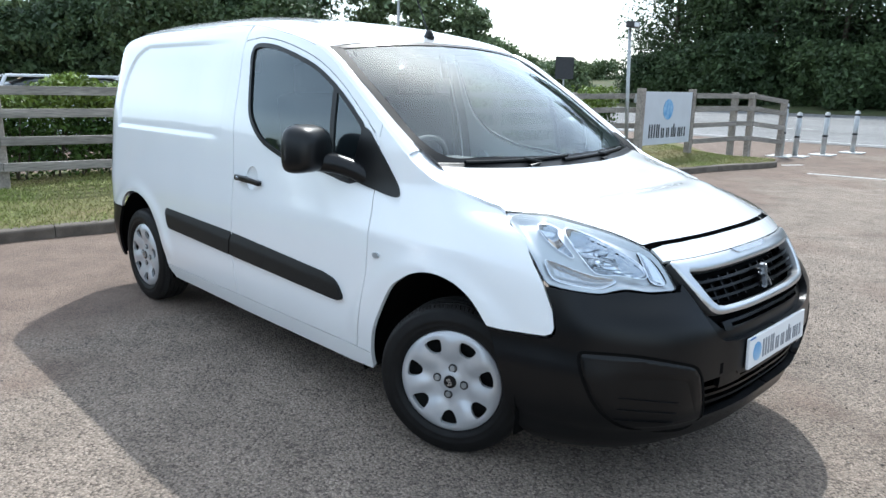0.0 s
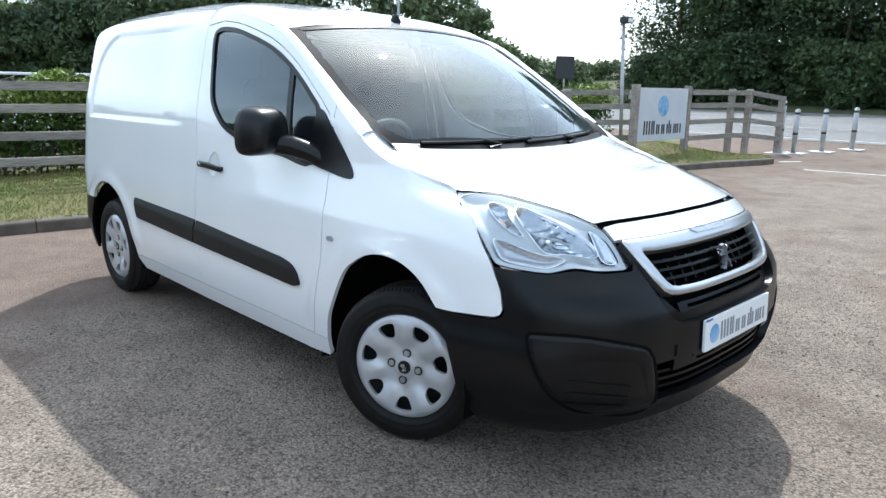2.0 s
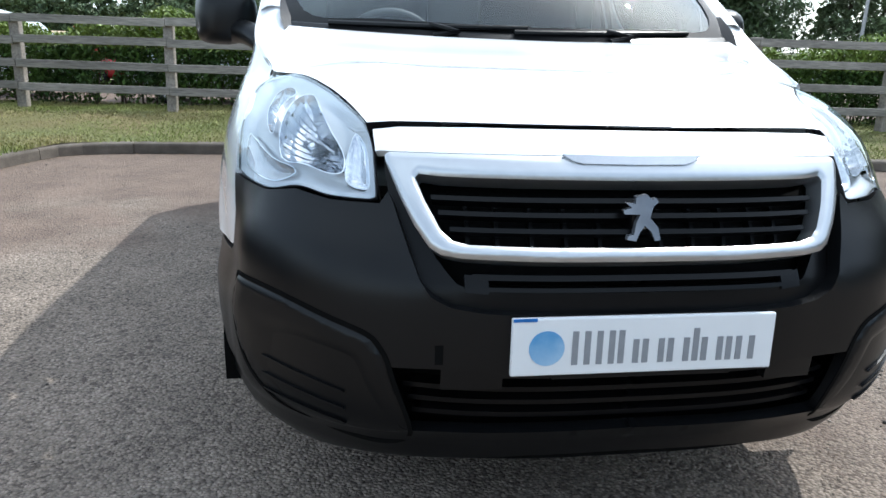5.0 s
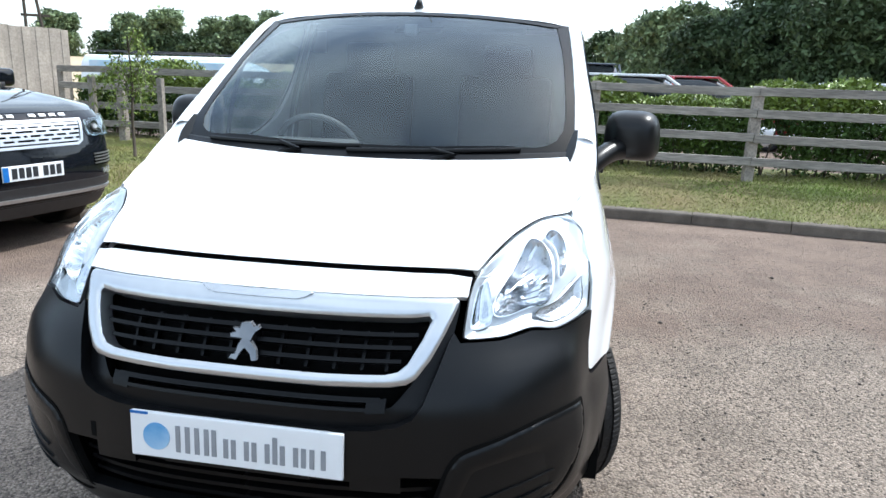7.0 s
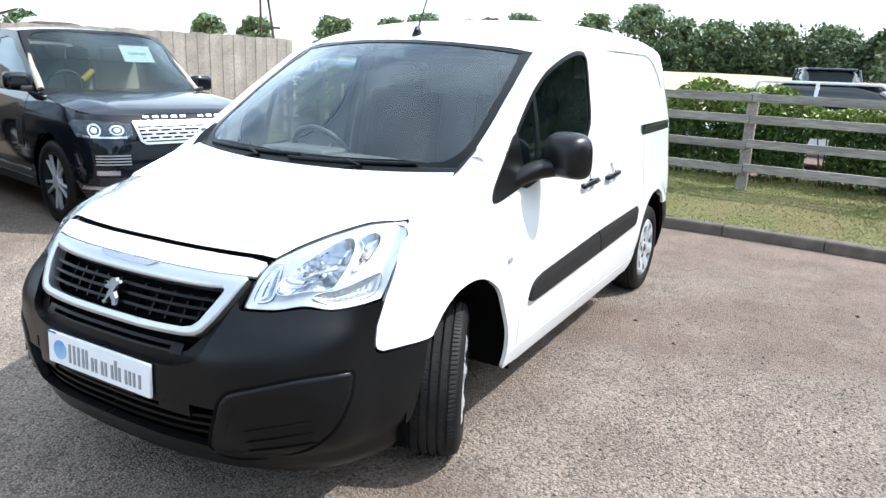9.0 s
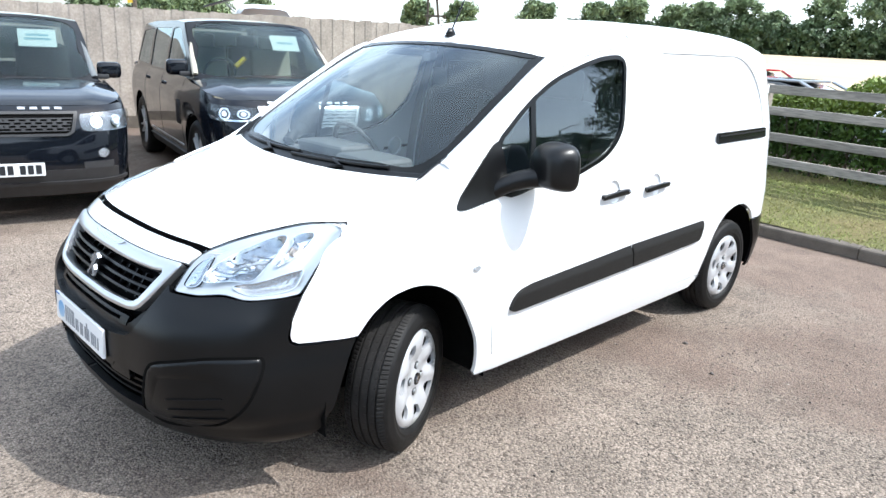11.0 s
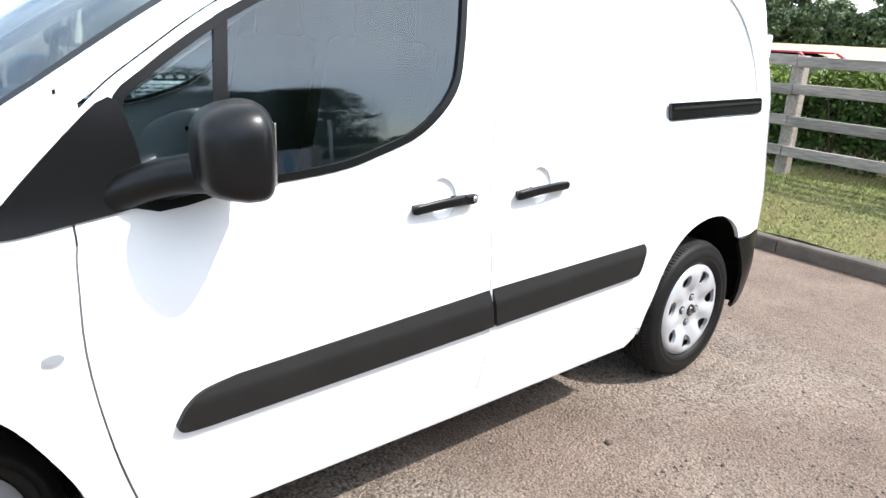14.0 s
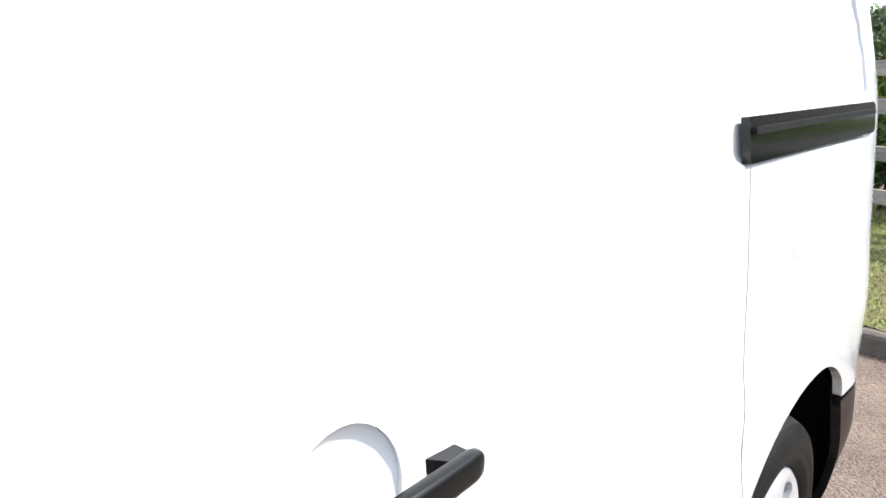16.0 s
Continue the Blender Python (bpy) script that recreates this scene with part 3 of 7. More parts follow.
sill_out = [(1.05, .3195), (1.052, .262), (1.042, .245), (.9, .238), (0, .238), (-.90, .25), (-.945, .285), (-.952, .3225), (-.90, .3235), (0, .3235), (.9, .3235)]
quarter_out = smooth_open(DOOR_REAR, 4)[::-1] + edge_line(-.155, -1.985, 40) + [(-1.985, .622), (-1.612, .607)] + smooth_open(ARCH_R, 3)[2:] + [(-.958, .328), (-.5, .327)]
cant_out = edge_line(-.145, 1.0275, 26) + [(1.0255, 1.226)] + [p for p in smooth_open(DOOR_FRONT, 4)[4 * 7:]] + [(-.147, 1.648)]
rear_bumper_out = [(-1.617, .597), (-1.76, .608), (-1.985, .614), (-1.985, .47), (-1.945, .39), (-1.88, .31), (-1.80, .245), (-1.745, .235), (-1.742, .32), (-1.722, .41), (-1.69, .48), (-1.65, .55)]


def strip_skin(q, z, off):
    """The side strip's face, leaning back along its upper edge."""
    down = .651 - .0431 * q - z
    return skin_off(q, z, off - .011 * max(0, 1 - down / .034), False)


def hollow_line(hx, k=1.0):
    return [(hx + .052 * k * math.cos(a), .970 + .058 * k * math.sin(a)) for a in np.linspace(0, 2 * math.pi, 28, endpoint=False)]


def hollow_skin(q, z, off):
    """The bowl behind a pull handle."""
    hx = .09 if q > -.12 else -.31
    r2 = ((q - hx) / .053) ** 2 + ((z - .970) / .059) ** 2
    return skin_off(q, z, off - .013 * math.sqrt(max(0, 1 - r2)) - .001, False)


# pressed channel round the load door's panel
_turn = [(-1.345 - .34 * math.sin(a), 1.315 + .34 * math.cos(a)) for a in np.linspace(0, math.pi / 2, 12)]
PRESS_LINE = [(-.46, 1.652), (-.9, 1.655)] + _turn + [(-1.685, 1.235)]
PRESS_SLOT = [(x, z + .0014) if k < 2 else (x - .0014, z + .0008) for k, (x, z) in enumerate(PRESS_LINE)] + [(x, z - .0014) if k < 2 else (x + .0014, z - .0008) for k, (x, z) in reversed(list(enumerate(PRESS_LINE)))]

flats = {
    "front_door": sheet(side(inset(door_out, GAP)), [side(window_hole), hollow_line(.09)], .022, .014),
    "front_wing": sheet(side(inset(fender_out, GAP)), [], .024, .014),
    "sill": sheet(side(sill_out), [], .03, .02),
    "cant_rail": sheet(side(inset(cant_out, .0015)), [], .03, .02),
    "side_panel": sheet(side(inset(quarter_out, GAP)), [hollow_line(-.31), PRESS_SLOT], .010, .010),
    "rear_bumper_corner": sheet(side(rear_bumper_out), [], .04, .03),
}
glass_flat = sheet(side(window_pane), [], .06, .02)
seal_flat = sheet(side(window_out), [side(window_in)], .012, .010)
for mir in (False, True):
    flats_here = dict(flats)
    if mir:
        flats_here["side_panel"] = sheet(side(inset(quarter_out, GAP)), [], .0135, .012)
    for name, flat in flats_here.items():
        mat = M_BLACKTRIM if "bumper" in name else M_WHITE
        ob = shell(name, flat, skin_off, mat, van, thick=.018, mirror=mir)
        if name == "front_door":
            door = ob
    pane = shell("door_window", glass_flat, lambda q, z, o: skin_off(q, z, o, False), M_SIDEGLASS, door, off=-.006, thick=.004, mirror=mir, label="tinted door glass")
    pane.visible_shadow = False
    shell("window_seal", seal_flat, lambda q, z, o: skin_off(q, z, o, False), M_BLACKTRIM, door, off=.003, thick=.012, mirror=mir, label="black rubber window surround")
    # bar between the door glass and its quarter light
    shell("quarter_bar", sheet(side([(.655, 1.45), (.690, 1.43), (.745, 1.05), (.715, 1.05)]), [], .05), lambda q, z, o: skin_off(q, z, o, False), M_BLACKTRIM, door, off=.0, thick=.008, mirror=mir)
    # black corner trim ahead of the glass
    tri = smooth_closed([(1.183, 1.010), (1.150, 1.062), (1.024, 1.192), (.935, 1.262), (.90, 1.20), (.88, 1.05), (.92, 1.033), (1.026, 1.016), (1.14, 1.0)], 3)
    shell("mirror_corner_trim", sheet(side(tri), [], .04, .015), lambda q, z, o: skin_off(q, z, o, False), M_SATIN, van, off=.006, thick=.012, mirror=mir, label="black plastic corner trim")
    # side strips, front and rear halves
    for pts in (smooth_open([(.80, .514), (.858, .516), (.876, .530), (.868, .550), (.848, .578), (.808, .604), (.726, .620)], 5) + [(-.095, .666), (-.112, .546), (-.06, .542)], [(-.108, .667), (-.897, .690), (-.906, .676), (-.885, .60), (-.868, .575), (-.85, .571), (-.124, .544)]):
        flat = sheet(side(pts), [], .012, .012)
        shell("side_strip", flat, strip_skin, M_STRIP, van, off=.016, thick=.018, mirror=mir, label="dark grey plastic protection strip")
    # indicator repeater
    rep = [(1.104 + .020 * math.cos(a), .762 + .011 * math.sin(a)) for a in np.linspace(0, 2 * math.pi, 14, endpoint=False)]
    shell("indicator_repeater", sheet(side(rep), [], .01), skin_off, M_LAMPSILVER, van, off=.008, thick=.01, mirror=mir, label="small clear indicator repeater")
    # dark structure behind the panel gaps
    shell("inner_frame", sheet(side([(.90, .3), (1.04, .3), (1.11, .52), (1.11, .95), (1.0, .98), (.95, .5)]), [], .1), lambda q, z, o: skin_off(q, z, o, False), M_SEAM, van, off=-.006, thick=0, mirror=mir)
    shell("inner_frame", sheet(side([(-.17, .3), (-.02, .3), (-.02, 1.0), (-.08, 1.64), (-.22, 1.64), (-.19, 1.0)]), [], .1), lambda q, z, o: skin_off(q, z, o, False), M_SEAM, van, off=-.010, thick=0, mirror=mir)
    shell("inner_frame", sheet(side([(1.04, 1.0), (1.05, 1.2), (.5, 1.58), (0, 1.68), (-.1, 1.65), (.2, 1.60), (.48, 1.52), (.9, 1.26), (.98, 1.0)]), [], .08), lambda q, z, o: skin_off(q, z, o, False), M_SEAM, van, off=-.014, thick=0, mirror=mir)
    shell("inner_frame", sheet(side([(-.25, 1.52), (-.07, 1.60), (-.07, 1.70), (-.25, 1.70)]), [], .05), lambda q, z, o: skin_off(q, z, o, False), M_WHITE, van, off=-.005, thick=0, mirror=mir)
    shell("inner_frame", sheet(side([(.99, 1.175), (1.07, 1.165), (1.07, 1.245), (.99, 1.29)]), [], .05), lambda q, z, o: skin_off(q, z, o, False), M_WHITE, van, off=-.003, thick=0, mirror=mir)
    shell("inner_frame", sheet(side([(1.0, .345), (-.95, .36), (-.95, .30), (1.0, .30)]), [], .12), lambda q, z, o: skin_off(q, z, o, False), M_SEAM, van, off=-.006, thick=0, mirror=mir)

shell("channel_floor", sheet(side([(x - .012, z + .012) for x, z in PRESS_LINE] + [(x + .012, z - .012) for x, z in PRESS_LINE[::-1]]), [], .05, .02), lambda q, z, o: skin_off(q, z, o, False), M_WHITE, van, off=-.019, thick=0)
# load-door rail and fuel flap on the left side, door grips
plain_skin = lambda q, z, o: skin_off(q, z, o, True)
shell("door_rail", sheet(side([(-1.020, 1.206), (-1.70, 1.213), (-1.712, 1.205), (-1.712, 1.160), (-1.70, 1.152), (-1.024, 1.143)]), [], .05, .02), lambda q, z, o: skin_off(q, z, o, False), M_GLOSSBLACK, van, off=.006, thick=.012, label="gloss black sliding door rail")
shell("rail_lip", sheet(side([(-1.03, 1.192), (-1.69, 1.199), (-1.69, 1.19), (-1.03, 1.182)]), [], .05), lambda q, z, o: skin_off(q, z, o, False), M_STRIP, van, off=.012, thick=.006)
shell("fuel_flap", sheet(side(inset([(-1.24, 1.088), (-1.41, 1.094), (-1.425, 1.08), (-1.425, .995), (-1.41, .98), (-1.25, .972), (-1.24, .985)], 0)), [], .05, .02), skin_off, M_WHITE, van, off=.0012, thick=.002, label="white fuel filler flap")
# sliding door seam: its shade line is a grey strip on the uncut panel
seam = smooth_open([(-1.040, 1.138), (-1.041, .97), (-1.030, .85), (-1.042, .77), (-1.046, .60)], 4)
shell("door_seam", sheet(side(seam + [(x - .0022, z) for x, z in seam[::-1]]), [], .05), skin_off, M_SEAM, van, off=.0006, thick=.001, label="thin grey strip painting shade along the sliding door seam")


def grip(xa, xb, mir, block_end):
    """A pull handle from xa to xb: a bowed bar on two mounts, with a jointed block at one end."""
    verts, faces, m, s = [], [], 20, -1 if mir else 1
    joint = .29 if block_end == 0 else .74
    ts = sorted([0, .006, .02, .05] + [k / 24 for k in range(2, 23)] + [.95, .98, .994, 1] + [joint - .010, joint - .004, joint + .004, joint + .010])
    for t in ts:
        x = xa + (xb - xa) * t
        z = .951 + .012 * t + .006 * math.sin(math.pi * t)
        near = 1 - t if block_end == 1 else t
        blk = 1 - step01(.10, .50, near)
        out = .018 + .009 * math.sin(math.pi * t)
        h = .0130 + .0018 * blk + .0012 * math.sin(math.pi * t)
        d = .0080 + .0012 * blk
        tip = min(t, 1 - t)
        k_ = math.sqrt(max(0, 1 - max(0, 1 - tip / .05) ** 2)) * .68 + .32
        if abs(t - joint) < .005:
            k_ *= .95
        for k in range(m):
            a = 2 * math.pi * k / m
            ca, sa = (math.copysign(abs(f(a)) ** .62, f(a)) for f in (math.cos, math.sin))
            verts.append((x, s * (width(x, z) + out + d * ca * k_), z + h * k_ * sa))
    for i in range(len(ts) - 1):
        for k in range(m):
            a, b = i * m + k, i * m + (k + 1) % m
            faces.append((a, b, b + m, a + m))
    faces += [tuple(range(m)), tuple(range((len(ts) - 1) * m, len(ts) * m))]
    g = mesh_object("door_handle", verts, faces, M_SATIN, van, "black pull handle")
    for ta, tb in ((.045, .30 if block_end == 0 else .14), (.70 if block_end == 1 else .86, .955)):
        V = []
        for t in (ta, tb):
            x = xa + (xb - xa) * t
            z = .951 + .012 * t + .006 * math.sin(math.pi * t)
            for y, hh in ((-.004, .0095), (.016, .0105)):
                shift = math.copysign(.012, (xa + xb) / 2 - x) if y < 0 and t == (tb if ta < .5 else ta) else 0
                for zz in (-hh, hh):
                    V.append((x + shift, s * (width(x, z) + y), z + zz))
        F = [(0, 1, 3, 2), (4, 6, 7, 5), (0, 4, 5, 1), (2, 3, 7, 6), (1, 5, 7, 3), (0, 2, 6, 4)]
        mesh_object("handle_mount", V, F, M_SATIN, g, smooth=False)
    return g


for hx, mir in ((.09, False), (-.31, False), (.09, True)):
    shell("grip_hollow", sheet(hollow_line(hx, .995), [], .011, .010), hollow_skin, M_WHITE, van, thick=0, mirror=mir, label="white hollow behind the handle")
grip(.207, -.025, False, 1)
grip(-.19, -.43, False, 0)
grip(.19, -.045, True, 1)
for s in (1, -1):
    bm = bmesh.new()
    y = s * (width(-.005, .965) + .029)
    tube(bm, (-.006, y, .9655), (-.006, y + s * .006, .9655), .009, .008, 16)
    part("door_lock", bm, M_BEZEL, van, "round door lock", True)

# ---- upper surfaces: bonnet, windscreen, pillars, roof ----
def coons(a, b, c, d, nu, nv, bulge=None):
    """A patch between curves: a(u) at v=0, b(u) at v=1, c(v) at u=0, d(v) at u=1."""
    P = []
    p00, p10, p01, p11 = (np.array(x, float) for x in (a(0), a(1), b(0), b(1)))
    for j in range(nv + 1):
        v = j / nv
        for i in range(nu + 1):
            u = i / nu
            p = (1 - v) * np.array(a(u)) + v * np.array(b(u)) + (1 - u) * np.array(c(v)) + u * np.array(d(v))
            p = p - ((1 - u) * (1 - v) * p00 + u * (1 - v) * p10 + (1 - u) * v * p01 + u * v * p11)
            if bulge:
                p = p + np.array(bulge(u, v))
            P.append(p)
    F = [(j * (nu + 1) + i, j * (nu + 1) + i + 1, (j + 1) * (nu + 1) + i + 1, (j + 1) * (nu + 1) + i) for j in range(nv) for i in range(nu)]
    return P, F


def along(points):
    """A smooth curve over [0, 1] through 3D points, by chord length."""
    pts = np.array(points, float)
    L = np.concatenate([[0], np.cumsum(np.linalg.norm(np.diff(pts, axis=0), axis=1))])
    L /= L[-1]
    fs = [pchip(list(zip(L, pts[:, k]))) for k in range(3)]
    return lambda t: (float(fs[0](t)), float(fs[1](t)), float(fs[2](t)))


def flip(curve):
    return lambda t: (lambda p: (p[0], -p[1], p[2]))(curve(t))


SCREEN_LOW, SCREEN_TOP = (1.288, .722, 1.126), (.506, .672, 1.602)
LIP_Z = pchip([(0, .926), (.3, .926), (.45, .924), (.52, .918)])


def lip(u):
    """The bonnet's front edge, u from -1 at the right to 1 at the left."""
    y = .513 * (2 * u - 1)
    z = float(LIP_Z(abs(y)))
    p = skin(qy(abs(y), z), z)
    return (p[0] - .004, math.copysign(p[1], y), z)


def cowl(u):
    y = .722 * (2 * u - 1)
    s = abs(y) / .722
    return (1.288 + .135 * (1 - s ** 2.4), y, 1.126 - .022 * (1 - s ** 2))


lp = lip(1)
shoulder_l = along([lp, (1.99, .545, .949), (1.86, .592, .978), (1.74, .66, 1.0), (1.655, .728, 1.002), (1.56, .752, 1.03), (1.42, .765, 1.07), (1.34, .757, 1.10), SCREEN_LOW])
P, F_ = coons(lip, cowl, flip(shoulder_l), shoulder_l, 40, 34, lambda u, v: (0, 0, .034 * math.sin(math.pi * v) ** .8 * (1 - (2 * u - 1) ** 4) + .010 * math.sin(math.pi * v) * math.exp(-((abs(2 * u - 1) - .72) / .13) ** 2)))
mesh_object("bonnet", P, F_, M_WHITE, van, "white bonnet")
# wing tops between the bonnet and the side edge
edge_l = along([skin_off(qx(x, z - .008), z - .008, -.0015, False) for x, z in [(1.655, .996)] + edge_line(1.62, 1.16, 14)])
sh2 = along([(1.655, .728, 1.002), (1.56, .752, 1.03), (1.42, .765, 1.07), (1.34, .757, 1.10), SCREEN_LOW, (1.20, .72, 1.181)])
for mir in (False, True):
    V, F2 = [], []
    for i in range(21):
        a, b = np.array(edge_l(i / 20)), np.array(sh2(i / 20))
        for k in range(6):
            t = k / 5
            p = a + (b - a) * t + np.array((0, 0, .012 * math.sin(math.pi * t) * (1 - i / 40)))
            V.append((p[0], -p[1] if mir else p[1], p[2]))
    for i in range(20):
        for k in range(5):
            f = (i * 6 + k, i * 6 + k + 1, i * 6 + k + 7, i * 6 + k + 6)
            F2.append(f if mir else f[::-1])
    mesh_object("wing_top", V, F2, M_WHITE, van)


def screen_low(u):
    p = cowl(u)
    return (p[0] - .012, p[1] * .99, p[2] - .012)


def screen_top(u):
    y = .672 * (2 * u - 1)
    s = abs(y) / .672
    return (.506 + .085 * (1 - s ** 2.2), y, 1.602 + .042 * (1 - s ** 2.2))


screen_side = along([screen_low(1), (1.19, .727, 1.178), (1.05, .722, 1.270), (.80, .704, 1.432), screen_top(1)])
P, F_ = coons(screen_low, screen_top, flip(screen_side), screen_side, 30, 22, lambda u, v: (.03 * math.sin(math.pi * v) * (1 - (2 * u - 1) ** 2), 0, .024 * math.sin(math.pi * v) * (1 - (2 * u - 1) ** 2)))
SCREEN_GRID = np.array([tuple(p) for p in P]).reshape(23, 31, 3)


def screen_at(u, v, off=0.0):
    """A point of the windscreen, u across and v up, both over [0, 1]."""
    x, y = u * 30, v * 22
    i, j = max(0, min(29, int(x))), min(21, int(y))
    a, b = x - i, y - j
    g = SCREEN_GRID
    p = g[j, i] * (1 - a) * (1 - b) + g[j, i + 1] * a * (1 - b) + g[j + 1, i] * (1 - a) * b + g[j + 1, i + 1] * a * b
    n = np.cross(g[j, i + 1] - g[j, i], g[j + 1, i] - g[j, i])
    n /= np.linalg.norm(n)
    if n[2] < 0:
        n = -n
    return tuple(p + n * off)


screen_poly = smooth_closed([(.5, -.0), (.75, .0), (.97, .005), (1.004, .03), (1.024, .10), (1.026, .17), (1.012, .30), (1, .5), (1, .96), (.985, 1), (.5, 1), (.015, 1), (0, .96), (0, .5), (-.012, .30), (-.026, .17), (-.024, .10), (-.004, .03), (.03, .005), (.25, 0)], 3)
screen_poly = [(u, min(1, max(0, v))) for u, v in screen_poly]
pane = shell("windscreen", sheet(screen_poly, [], .033, .03), screen_at, M_GLASS, van, off=.003, thick=.005, label="clear curved windscreen")
pane.visible_shadow = False
band = [(.04, .105), (.2, .078), (.5, .07), (.8, .078), (.96, .105), (.977, .5), (.965, .94), (.94, .962), (.5, .968), (.06, .962), (.035, .94), (.023, .5)]
shell("screen_border", sheet(screen_poly, [smooth_closed(band, 5)], .03, .012), screen_at, M_FRIT, van, off=.0065, thick=.003, label="black printed windscreen border")

# windscreen pillars and cant rails
side_edge = along([skin_off(x, z - .006, -.0012, False) for x, z in edge_line(1.20, .46, 26)])
inner_edge = along([(1.20, .732, 1.181), (1.05, .726, 1.276), (.80, .708, 1.438), (.506, .676, 1.606), (.46, .671, 1.622)])
for mir in (False, True):
    V, F2 = [], []
    for i in range(25):
        a, b = np.array(side_edge(i / 24)), np.array(inner_edge(i / 24))
        for k in range(6):
            t = k / 5
            p = a + (b - a) * t + np.array((.008, .006, .012)) * math.sin(math.pi * t)
            V.append((p[0], -p[1] if mir else p[1], p[2]))
    for i in range(24):
        for k in range(5):
            f = (i * 6 + k, i * 6 + k + 1, i * 6 + k + 7, i * 6 + k + 6)
            F2.append(f if mir else f[::-1])
    mesh_object("windscreen_pillar", V, F2, M_WHITE, van)

ROOF_Z = pchip([(-1.995, 1.44), (-1.96, 1.575), (-1.88, 1.690), (-1.72, 1.776), (-1.5, 1.806), (-1.0, 1.819), (-.5, 1.816), (-.1, 1.789), (.2, 1.742), (.46, 1.684), (.6, 1.645)])
V, F2 = [], []
NX, NY = 46, 28
for i in range(NX + 1):
    t = i / NX
    for k in range(NY + 1):
        u = 2 * k / NY - 1
        s = abs(u)
        xf = screen_top((u + 1) / 2)[0] + .004 if s <= 1 else .5
        x = xf + (-1.985 - xf) * (t if t < .8 else .8 + .2 * (1 - (1 - (t - .8) / .2) ** 1.8))
        ye = width(x, float(EDGE_Z(x)))
        ye = .676 + (ye - .676) * step01(.51, .44, x) if x > .44 else ye
        ze = float(EDGE_Z(x))
        zc = float(ROOF_Z(x))
        if x > .44:
            top = screen_top((u + 1) / 2)[2] + .004
            z = top + (zc - (zc - ze) * (.55 * s ** 3 + .45 * s ** 9) - top) * step01(.60, .44, x)
        else:
            z = zc - (zc - ze) * (.55 * s ** 3 + .45 * s ** 9)
        V.append((x, ye * u, z))
for i in range(NX):
    for k in range(NY):
        a = i * (NY + 1) + k
        F2.append((a, a + NY + 1, a + NY + 2, a + 1))
F2 = [f[::-1] for f in F2]
mesh_object("roof", V, F2, M_WHITE, van, "white roof")

# tail: doors closing the back, and the underside
bm = bmesh.new()
box(bm, -1.965, 0, .98, .03, 1.44, 1.0, bevel=.012)
part("rear_door", bm, M_WHITE, van)
bm = bmesh.new()
box(bm, -1.945, 0, .51, .12, 1.44, .20, bevel=.03)
part("rear_bumper", bm, M_BLACKTRIM, van, "black rear bumper")
bm = bmesh.new()
box(bm, 0.1, 0, .27, 3.9, 1.18, .06, bevel=.01)
part("underbody", bm, M_DARK, van, "dark underside")

# ---- van front: bumper, grille, lamps, plate ----
flat_skin = lambda q, z, o: skin_off(q, z, o, False)


def front_shell(name, half, holes=(), mat=None, off=0.0, thick=.012, step=.03, edge=.02, label="", parent=None, fn=flat_skin):
    """A panel that crosses the middle: half holds (y, z) or ('x', x, z) points from the middle round to the middle again; it is built as two mirrored halves."""
    for mir in (False, True):
        ob = shell(name, sheet(half, holes, step, edge), fn, mat, parent or van, off=off, thick=thick, mirror=mir, label=label)
    return ob


def mixed(points):
    """(y, z) for points of the front, ('x', x, z) for points of the side."""
    return [(qx(p[1], p[2]), p[2]) if p[0] == "x" else (qy(p[0], p[1]), p[1]) for p in points]


# keep the openings as cut-outs: outline runs round the lower opening from the middle
upper_band = mixed([(0, .592), (.31, .600), (.372, .609), (.405, .626), (.426, .655), (.454, .735), (.470, .784), (.478, .80), (.494, .778), (.585, .776), ("x", 2.11, .786), ("x", 2.047, .772), ("x", 1.983, .777), ("x", 1.895, .782), ("x", 1.934, .704), ("x", 1.949, .648), ("x", 1.942, .622), ("x", 1.92, .610), ("x", 1.846, .606), ("x", 1.705, .603),
                    ("x", 1.745, .53), ("x", 1.775, .43), ("x", 1.79, .36), ("x", 1.812, .29), ("x", 1.86, .238), ("x", 1.95, .216), ("x", 2.08, .222), (.60, .236), (.44, .262), (.2, .283), (0, .286), (0, .354), (.25, .350), (.44, .344), (.454, .352), (.484, .474), (.478, .486), (.30, .488), (.29, .474), (0, .474)])


def bumper_off(q, z, o):
    """The bumper swells a little under the lamps and tucks in at its lower lip."""
    d = .027 * step01(.785, .68, z) * step01(.24, .40, z) * step01(qy(.36, z), qy(.60, z), q) * step01(qx(1.93, z), qx(2.08, z), q)
    d += -.010 * math.exp(-((z - .315) / .02) ** 2)
    d += .018 * step01(qx(2.24, z), qx(1.95, z), q) * step01(.60, .50, z) * step01(.20, .27, z)
    return skin_off(q, z, o + d, False)


front_shell("front_bumper", upper_band, [], M_BLACKTRIM, .004, .03, .028, .016, "matt black plastic front bumper", fn=bumper_off)
# raised corner panels with their louvres
fog = smooth_closed(mixed([("x", 2.031, .572), ("x", 2.059, .589), ("x", 2.179, .587), (.535, .552), (.495, .52), (.474, .46), (.440, .34), (.483, .305), (.60, .318), (.68, .352), ("x", 2.085, .42), ("x", 2.050, .50)]), 4)
FOG_EDGE = np.array(dense(fog, .008))


